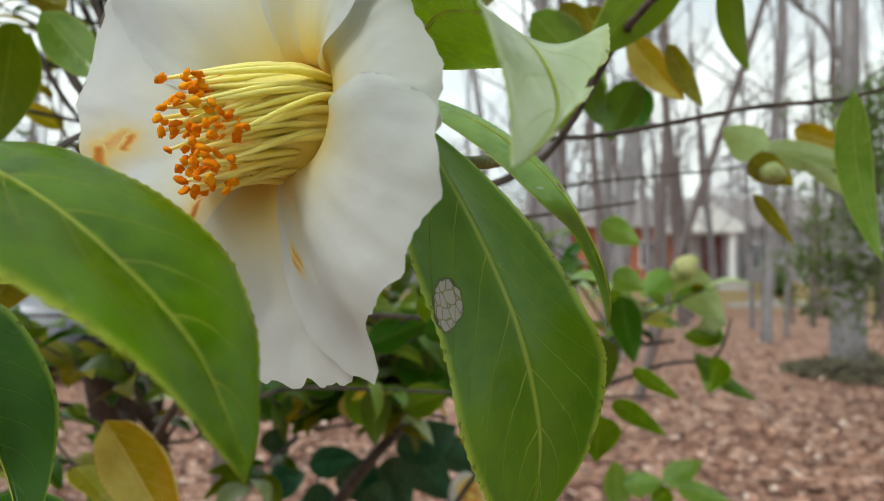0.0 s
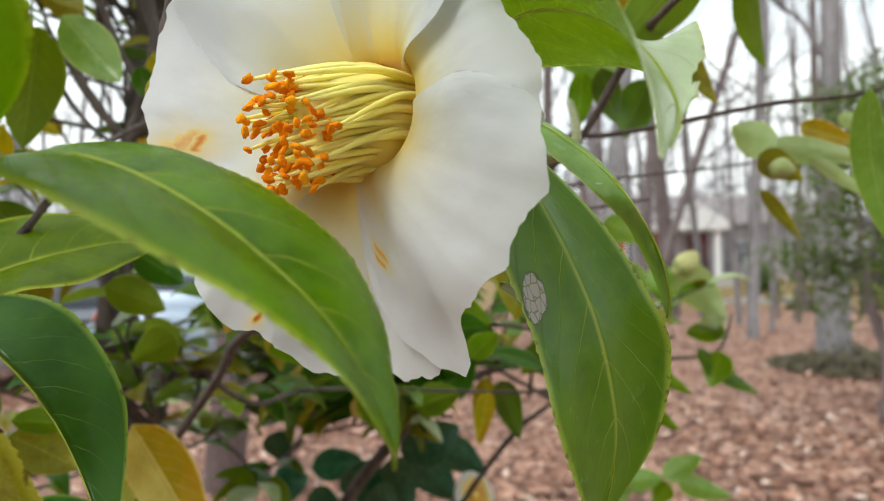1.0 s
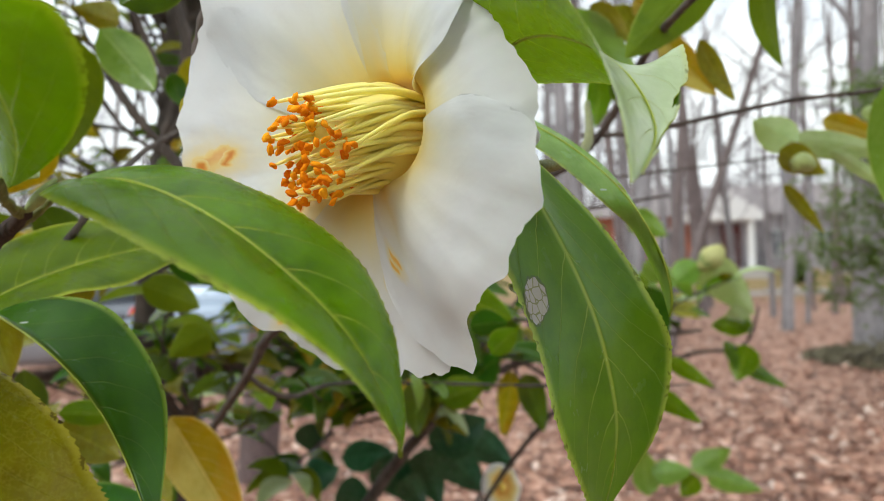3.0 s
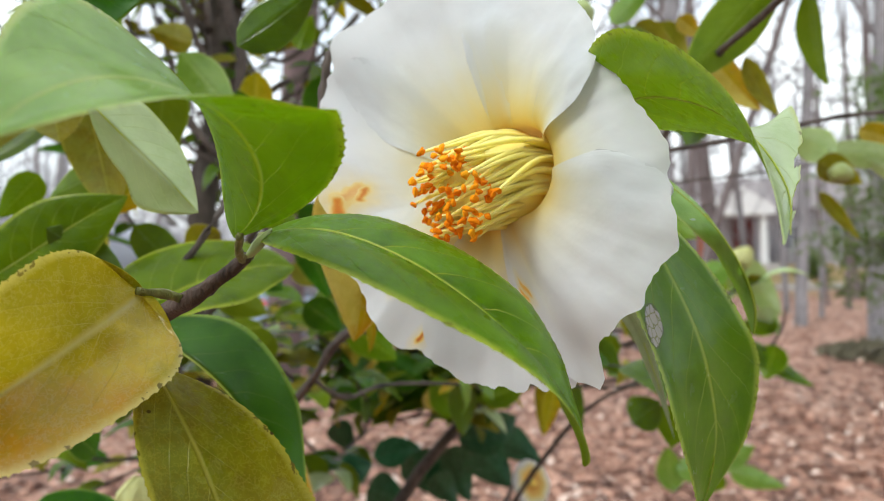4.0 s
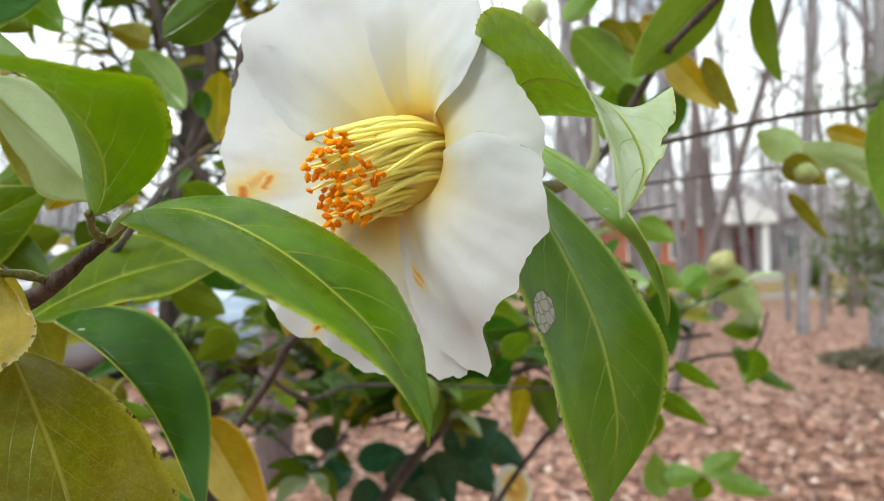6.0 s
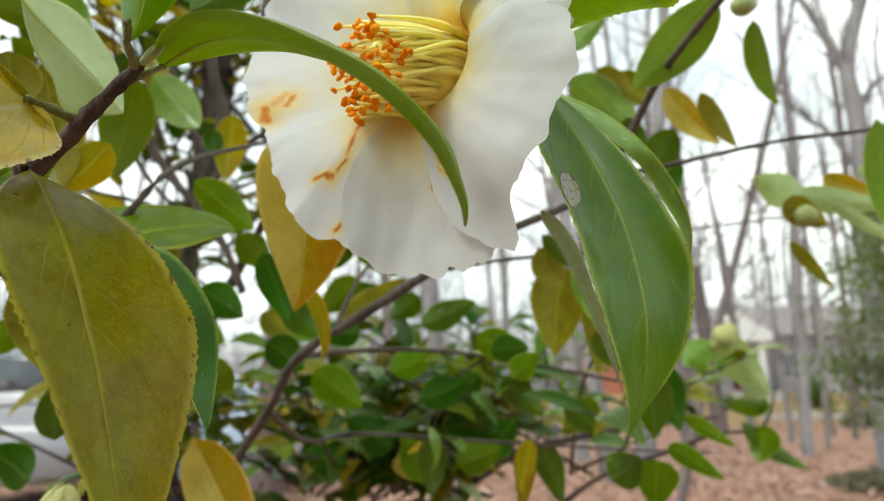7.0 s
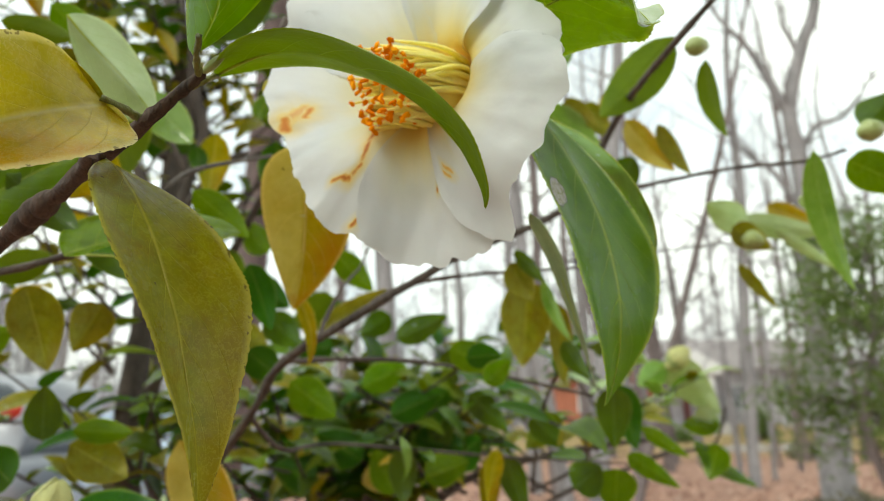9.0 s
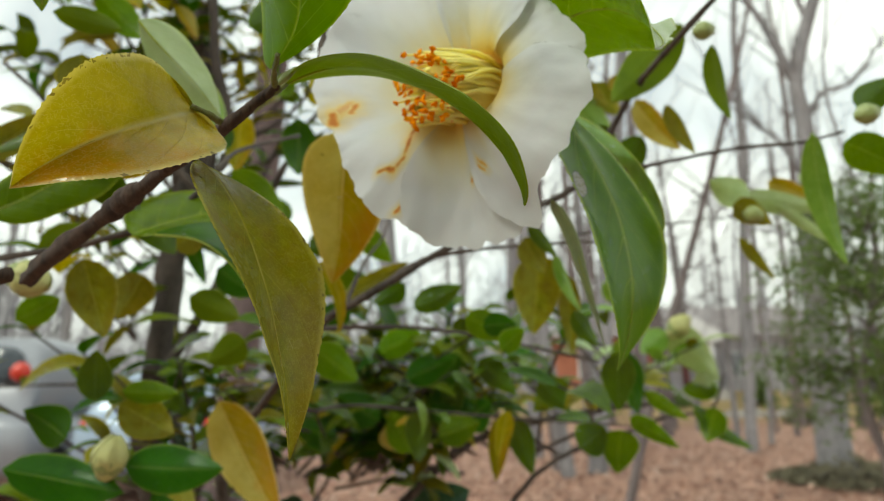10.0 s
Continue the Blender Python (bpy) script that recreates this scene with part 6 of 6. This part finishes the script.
def far_woods():
    """The bare wood that closes the view: slim stems and a haze of twigs, too many to count."""
    rnd = random.Random(31)
    parts = []
    for k in range(820):
        a, d = rnd.uniform(-0.95, 0.95), rnd.uniform(38, 110)
        x, y, h, r = math.sin(a) * d, math.cos(a) * d, rnd.uniform(6, 14), rnd.uniform(0.05, 0.15)
        lx, ly = rnd.gauss(0, 1.0), rnd.gauss(0, 1.0)
        vs = [Vector((x + r, y, -0.2)), Vector((x - r * 0.5, y + r * 0.8, -0.2)), Vector((x - r * 0.5, y - r * 0.8, -0.2)), Vector((x + lx, y + ly, h))]
        parts.append((vs, [(0, 1, 3), (1, 2, 3), (2, 0, 3)], rnd.choice((0, 0, 1))))
        for i in range(24):
            z = h * rnd.uniform(0.05, 0.95)
            b0 = Vector((x, y, z))
            e = b0 + Vector((rnd.uniform(-2.6, 2.6), rnd.uniform(-2, 2), rnd.uniform(0.1, 2.8)))
            w = rnd.uniform(0.02, 0.05)
            parts.append(([b0 + Vector((w, 0, 0)), b0 + Vector((-w, 0, w)), b0 + Vector((0, w, -w)), e], [(0, 1, 3), (1, 2, 3), (2, 0, 3)], rnd.choice((0, 0, 1))))
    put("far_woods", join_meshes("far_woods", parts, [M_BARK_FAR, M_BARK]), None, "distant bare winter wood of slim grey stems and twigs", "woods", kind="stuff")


far_woods()


def underbrush():
    """Dry brush and saplings along the wood's edge."""
    rnd = random.Random(33)
    parts = []
    for k in range(12000):
        a, d = rnd.uniform(-0.95, 0.95), rnd.uniform(30, 60)
        b0 = Vector((math.sin(a) * d, math.cos(a) * d, 0))
        for i in range(2):
            e = b0 + Vector((rnd.gauss(0, 1.3), rnd.uniform(-0.5, 0.5), rnd.uniform(0.8, 5.5)))
            w = rnd.uniform(0.02, 0.05)
            parts.append(([b0 + Vector((w, 0, 0)), b0 + Vector((-w, 0, 0)), b0 + Vector((0, w, 0)), e], [(0, 1, 3), (1, 2, 3), (2, 0, 3)], rnd.choice((0, 1))))
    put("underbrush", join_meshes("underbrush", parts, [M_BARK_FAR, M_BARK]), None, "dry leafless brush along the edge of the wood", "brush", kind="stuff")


underbrush()

# ---- evergreen beside the path of the wood ----
M_HOLLY = leaf_material("evergreen_leaf", (0.042, 0.080, 0.016), (0.12, 0.175, 0.042), (0.16, 0.21, 0.06), rough=0.4, trans=0.35, through_col=(0.08, 0.2, 0.02))


def evergreen(x, y, seed):
    rnd = random.Random(seed)
    t = thing("evergreen_tree", (x, y, 0), "small dark evergreen tree with dense little leaves", "tree")
    put("trunk", tube("trunk", ((x - 0.25, y, -0.05), (x - 0.2, y, 0.5), (x - 0.35, y, 1.2), (x - 0.1, y, 2.2), (x, y, 3.4)), (0.06, 0.05, 0.045, 0.03, 0.01), M_BARK_DARK, 8, 0.06, seed), t)
    parts = []
    for k in range(70):
        z = rnd.uniform(0.9, 3.1)
        a = rnd.uniform(0, 2 * math.pi)
        reach = (0.3 + 1.0 * math.sin(math.pi * min(1, (z - 0.1) / 3.4))) * rnd.uniform(0.6, 1.15)
        c0 = Vector((x - 0.15, y, z - 0.15))
        c1 = Vector((x + math.cos(a) * reach, y + math.sin(a) * reach, z + rnd.uniform(-0.1, 0.25)))
        put("limb", tube("limb", (c0, c0.lerp(c1, 0.5) + Vector((0, 0, 0.06)), c1), (0.016, 0.01, 0.004), M_BARK_DARK, 5), t)
        for i in range(120):
            g = rnd.uniform(0.25, 1.05)
            p = c0.lerp(c1, g) + Vector((rnd.gauss(0, 0.13), rnd.gauss(0, 0.13), rnd.gauss(0, 0.10)))
            d = Vector((rnd.uniform(-1, 1), rnd.uniform(-1, 1), rnd.uniform(-0.6, 0.8))).normalized()
            s = d.orthogonal().normalized()
            s = (Matrix.Rotation(rnd.uniform(0, 3.1), 3, d) @ s) * 0.018
            n = d.cross(s).normalized() * 0.006
            ln = rnd.uniform(0.05, 0.085)
            parts.append(([p, p + d * ln * 0.5 + s + n, p + d * ln, p + d * ln * 0.5 - s + n, p + d * ln * 0.5], [(0, 4, 1), (1, 4, 2), (2, 4, 3), (3, 4, 0)], 0))
    put("crown", join_meshes("crown", parts, [M_HOLLY]), t)


evergreen(4.25, 6.2, 8)

M_SCRUB = plain("brown_green_scrub", (0.10, 0.085, 0.045), 0.7, 0.4, 9, relief=0.3)


def ground_brush(x, y, r, h, n, seed, z0=0.0, m=None):
    """Low ragged evergreen growth round a tree's foot."""
    rnd = random.Random(seed)
    parts = []
    for k in range(n):
        a, d = rnd.uniform(0, 6.283), r * math.sqrt(rnd.random())
        p = Vector((x + d * math.cos(a), y + d * math.sin(a), z0 + rnd.uniform(0.0, h) * (1.1 - d / r)))
        e = Vector((rnd.uniform(-1, 1), rnd.uniform(-1, 1), rnd.uniform(0, 1))).normalized()
        s = e.orthogonal().normalized() * 0.03
        parts.append(([p, p + e * 0.06 + s, p + e * 0.13, p + e * 0.06 - s], [(0, 1, 2), (0, 2, 3)], 0))
    put("undergrowth", join_meshes("undergrowth", parts, [m or M_SCRUB]), None, "low brownish green growth round the foot of a tree", "undergrowth", kind="stuff")


ground_brush(5.6, 9.3, 1.0, 0.32, 1500, 51)
ground_brush(6.8, 8.2, 0.9, 0.35, 1200, 52)
ground_brush(12.4, 26.0, 0.55, 1.1, 2600, 53, 0.75, M_HOLLY)
ground_brush(13.0, 23.6, 0.9, 0.8, 2200, 54, 0.0)
ground_brush(9.3, 25.9, 0.5, 0.6, 1200, 55, 0.6, M_HOLLY)

# ---- house between the trees ----
M_BRICK = plain("red_brick_wall", (0.42, 0.15, 0.09), 0.85, 0.3, 3, relief=0.4, dist=0.01)
M_WHITE = plain("white_painted_wood", (0.78, 0.78, 0.77), 0.5, 0.08, 2, relief=0.15, dist=0.003)
M_ROOF = plain("grey_shingle_roof", (0.44, 0.41, 0.42), 0.9, 0.25, 5, relief=0.5, dist=0.02)
M_DOOR = plain("dark_red_door", (0.16, 0.03, 0.025), 0.5, 0.2, 4)
M_PANE = plain("dark_window_glass", (0.05, 0.06, 0.07), 0.08, 0.2, 1, relief=0.05)
M_BOARD = plain("lilac_grey_boards", (0.46, 0.43, 0.45), 0.7, 0.12, 3, relief=0.3, dist=0.01)
M_STONE = plain("pale_stone_path", (0.5, 0.47, 0.44), 0.9, 0.15, 4, relief=0.4, dist=0.01)


def box(name, x0, y0, z0, x1, y1, z1, m, parent, label="", bevel=0.02):
    bm = bmesh.new()
    bmesh.ops.create_cube(bm, size=1)
    bmesh.ops.transform(bm, matrix=Matrix.Translation(((x0 + x1) / 2, (y0 + y1) / 2, (z0 + z1) / 2)) @ Matrix.Diagonal((x1 - x0, y1 - y0, z1 - z0, 1)), verts=bm.verts)
    if bevel:
        bmesh.ops.bevel(bm, geom=bm.edges, offset=bevel, segments=2, affect="EDGES")
    return part(name, bm, m, parent, label)


def prism(name, pts, y0, y1, m, parent, label=""):
    """A solid with the outline pts in x, z, between two depths."""
    bm = bmesh.new()
    front = [bm.verts.new((x, y0, z)) for x, z in pts]
    back = [bm.verts.new((x, y1, z)) for x, z in pts]
    bm.faces.new(front)
    bm.faces.new(back[::-1])
    for i in range(len(pts)):
        j = (i + 1) % len(pts)
        bm.faces.new((front[j], front[i], back[i], back[j]))
    bmesh.ops.recalc_face_normals(bm, faces=bm.faces)
    return part(name, bm, m, parent, label)


def house():
    """Brick wing, boarded middle and a white porch gable on columns, up on the bank."""
    h = thing("house", (11.0, 30, 1.0), "low brick and lilac-grey boarded house with a white porch gable", "house")
    box("wall", 5.4, 28.4, 0.6, 9.5, 34, 3.5, M_BRICK, h, "red brick wall")
    box("wall", 9.5, 28.6, 0.6, 16.2, 34, 3.6, M_BOARD, h, "lilac-grey boarded wall")
    prism("roof", ((4.9, 3.35), (16.8, 3.35), (16.8, 3.5), (15.2, 4.5), (6.8, 4.5), (4.9, 3.5)), 27.9, 34.6, M_ROOF, h)
    prism("gable", ((8.9, 3.05), (11.45, 3.05), (11.45, 3.35), (10.2, 4.15), (8.9, 3.4)), 26.6, 28.4, M_WHITE, h, "white porch gable")
    for x in (9.2, 11.08):
        bm = bmesh.new()
        bmesh.ops.create_cone(bm, segments=14, radius1=0.15, radius2=0.13, depth=1.95, cap_ends=True)
        bmesh.ops.transform(bm, matrix=Matrix.Translation((x, 26.85, 2.12)), verts=bm.verts)
        part("column", bm, M_WHITE, h)
    box("porch_floor", 8.8, 26.4, 0.55, 11.7, 28.6, 1.2, M_STONE, h)
    d = box("door", 10.55, 28.5, 1.2, 11.35, 28.58, 3.05, M_DOOR, h, "dark red front door")
    box("door_frame", 10.45, 28.52, 3.05, 11.45, 28.59, 3.2, M_WHITE, d)
    for x, z in ((6.2, 1.7), (7.9, 1.7), (12.5, 1.65), (14.4, 1.65)):
        y = 28.35 if x < 9 else 28.55
        w = box("window", x, y, z, x + 0.75, y + 0.06, z + 1.1, M_WHITE, h, "white framed window")
        box("pane", x + 0.08, y - 0.012, z + 0.08, x + 0.345, y + 0.02, z + 1.02, M_PANE, w, bevel=0)
        box("pane", x + 0.405, y - 0.012, z + 0.08, x + 0.67, y + 0.02, z + 1.02, M_PANE, w, bevel=0)
    for x in (6.9, 8.6):
        box("post", x, 28.24, 0.7, x + 0.35, 28.36, 3.3, M_BRICK, h, "orange-red brick pier")


house()
curb = thing("garden_wall", (11.5, 24.6, 0.3), "low pale stone wall along the grass bank", "wall")
for k in range(7):
    box("stone", 9.9 + 0.62 * k, 24.4, 0.0, 10.48 + 0.62 * k, 24.75, 0.42 + 0.05 * (k % 3), M_STONE, curb, bevel=0.05)

# ---- parked vehicles ----
M_SILVER = plain("pale_blue_car_paint", (0.32, 0.39, 0.48), 0.25, 0.05, 3, relief=0.02, metal=0.2)
M_VAN = plain("grey_van_paint", (0.30, 0.31, 0.34), 0.3, 0.06, 3, relief=0.02, metal=0.1)
M_RUBBER = plain("black_rubber", (0.02, 0.02, 0.02), 0.8, 0.2, 20)
M_LAMP = plain("red_lamp_glass", (0.55, 0.04, 0.02), 0.2, 0.1, 10, relief=0.05)


def loft(sections, name, m, parent, label=""):
    """A body skinned over rounded cross-sections: (y, half width, low z, high z)."""
    verts, faces = [], []
    k = 20
    for y, cx, hw, z0, z1 in sections:
        for i in range(k):
            a = 2 * math.pi * i / k
            ca, sa = math.cos(a), math.sin(a)
            verts.append((cx + hw * math.copysign(abs(ca) ** 0.45, ca), y, (z0 + z1) / 2 + (z1 - z0) / 2 * math.copysign(abs(sa) ** 0.5, sa)))
    for s in range(len(sections) - 1):
        for i in range(k):
            a, b = s * k + i, s * k + (i + 1) % k
            faces.append((a, b, b + k, a + k))
    faces.append(tuple(range(k))[::-1])
    faces.append(tuple(range((len(sections) - 1) * k, len(sections) * k)))
    return put(name, mesh_of(name, verts, faces, [m]), parent, label)


def vehicle(x, y, half, top, m, name, label, lamp_z):
    c = thing(name, (x, y, 0), label, "car" if top < 1.7 else "van")
    loft([(y, x, half * 0.9, 0.35, 0.9), (y + 0.1, x, half, 0.25, 1.0), (y + 1.2, x, half, 0.22, 1.0), (y + 3.2, x, half, 0.22, 0.95), (y + 4.1, x, half * 0.95, 0.25, 0.85), (y + 4.3, x, half * 0.8, 0.35, 0.7)], "body", m, c)
    loft([(y + 0.15, x, half * 0.9, 0.9, 1.0), (y + 0.55, x, half * 0.84, 0.9, top - 0.06), (y + 1.3, x, half * 0.82, 0.9, top), (y + 2.2, x, half * 0.82, 0.9, top - 0.04), (y + 3.0, x, half * 0.9, 0.85, 1.0)], "cabin", m, c)
    loft([(y + 0.30, x, half * 0.7, 1.02, top - 0.22), (y + 0.40, x, half * 0.68, 1.02, top - 0.16)], "rear_window", M_PANE, c)
    for sx in (-1, 1):
        for yy in (y + 0.75, y + 3.4):
            bm = bmesh.new()
            bmesh.ops.create_cone(bm, segments=24, radius1=0.32, radius2=0.32, depth=0.2, cap_ends=True)
            bmesh.ops.bevel(bm, geom=[e for e in bm.edges], offset=0.03, segments=2, affect="EDGES")
            bmesh.ops.transform(bm, matrix=Matrix.Translation((x + sx * (half - 0.08), yy, 0.31)) @ Matrix.Rotation(math.pi / 2, 4, "Y"), verts=bm.verts)
            w = part("wheel", bm, M_RUBBER, c)
            bm = bmesh.new()
            bmesh.ops.create_cone(bm, segments=18, radius1=0.19, radius2=0.17, depth=0.215, cap_ends=True)
            bmesh.ops.transform(bm, matrix=Matrix.Translation((x + sx * (half - 0.08), yy, 0.31)) @ Matrix.Rotation(math.pi / 2, 4, "Y"), verts=bm.verts)
            part("rim", bm, M_SILVER, w)
        ellipsoid((x + sx * half * 0.78, y + 0.12, lamp_z), (0, -1, 0), 0.12, 0.1, "tail_lamp", M_LAMP, c, "round red tail lamp", 0.1)


vehicle(-3.3, 8.2, 0.84, 1.56, M_SILVER, "parked_car", "pale blue car parked on the leaves beyond the shrub", 0.85)
vehicle(-5.6, 8.3, 0.95, 2.0, M_VAN, "parked_van", "grey van with round red tail lamps parked beside the car", 1.5)

# ---- fallen leaves, more than one could count ----
def fallen(name, n, y0, y1, seed, size):
    rng = np.random.RandomState(seed)
    y = y0 + (y1 - y0) * rng.rand(n) ** 1.4
    x = (rng.rand(n) * 2 - 1) * 0.85 * (y + 1)
    a, ln = rng.rand(n) * 6.283, size * (0.6 + 0.8 * rng.rand(n))
    tilt, curl = (rng.rand(n) - 0.5) * 1.0, rng.rand(n) * 0.4
    verts, faces = [], []
    for i in range(n):
        z = 0.06 * noise.noise(Vector((x[i] * 0.25, y[i] * 0.25, 0))) - 0.015 + 0.02 * rng.rand()
        dx, dy = math.cos(a[i]), math.sin(a[i])
        L, w = ln[i], ln[i] * 0.34
        o = len(verts)
        zt = math.sin(tilt[i]) * L * 0.5
        cz = curl[i] * L * 0.5
        verts += [(x[i] - dx * L / 2, y[i] - dy * L / 2, z - zt + cz), (x[i] - dy * w, y[i] + dx * w, z + cz * 0.6), (x[i], y[i], z), (x[i] + dy * w, y[i] - dx * w, z + cz * 0.8), (x[i] + dx * L / 2, y[i] + dy * L / 2, z + zt + cz)]
        faces += [(o, o + 2, o + 1), (o, o + 3, o + 2), (o + 1, o + 2, o + 4), (o + 2, o + 3, o + 4)]
    return put(name, mesh_of(name, verts, faces, [M_FALLEN], smooth=False), None, "dry curled brown leaves lying on the ground", "fallen leaves", kind="stuff")


def fallen_material():
    m, n, l, p = mat_nodes("fallen_leaf")
    g = n.new("ShaderNodeNewGeometry")
    r = ramp(n, ((0.0, (0.05, 0.024, 0.016)), (0.28, (0.13, 0.055, 0.033)), (0.55, (0.32, 0.152, 0.096)), (0.83, (0.60, 0.35, 0.25)), (1.0, (0.86, 0.72, 0.62))))
    l.new(g.outputs["Random Per Island"], r.inputs[0])
    nz = noise_tex(n, l, 40, 4)
    l.new(mix_col(n, l, maths(n, l, "MULTIPLY", nz.outputs[0], 0.4), r.outputs[0], (0.2, 0.09, 0.06)), p.inputs["Base Color"])
    p.inputs["Roughness"].default_value = 0.6
    return m


M_FALLEN = fallen_material()
fallen("fallen_leaves", 26000, 1.5, 16, 5, 0.075)
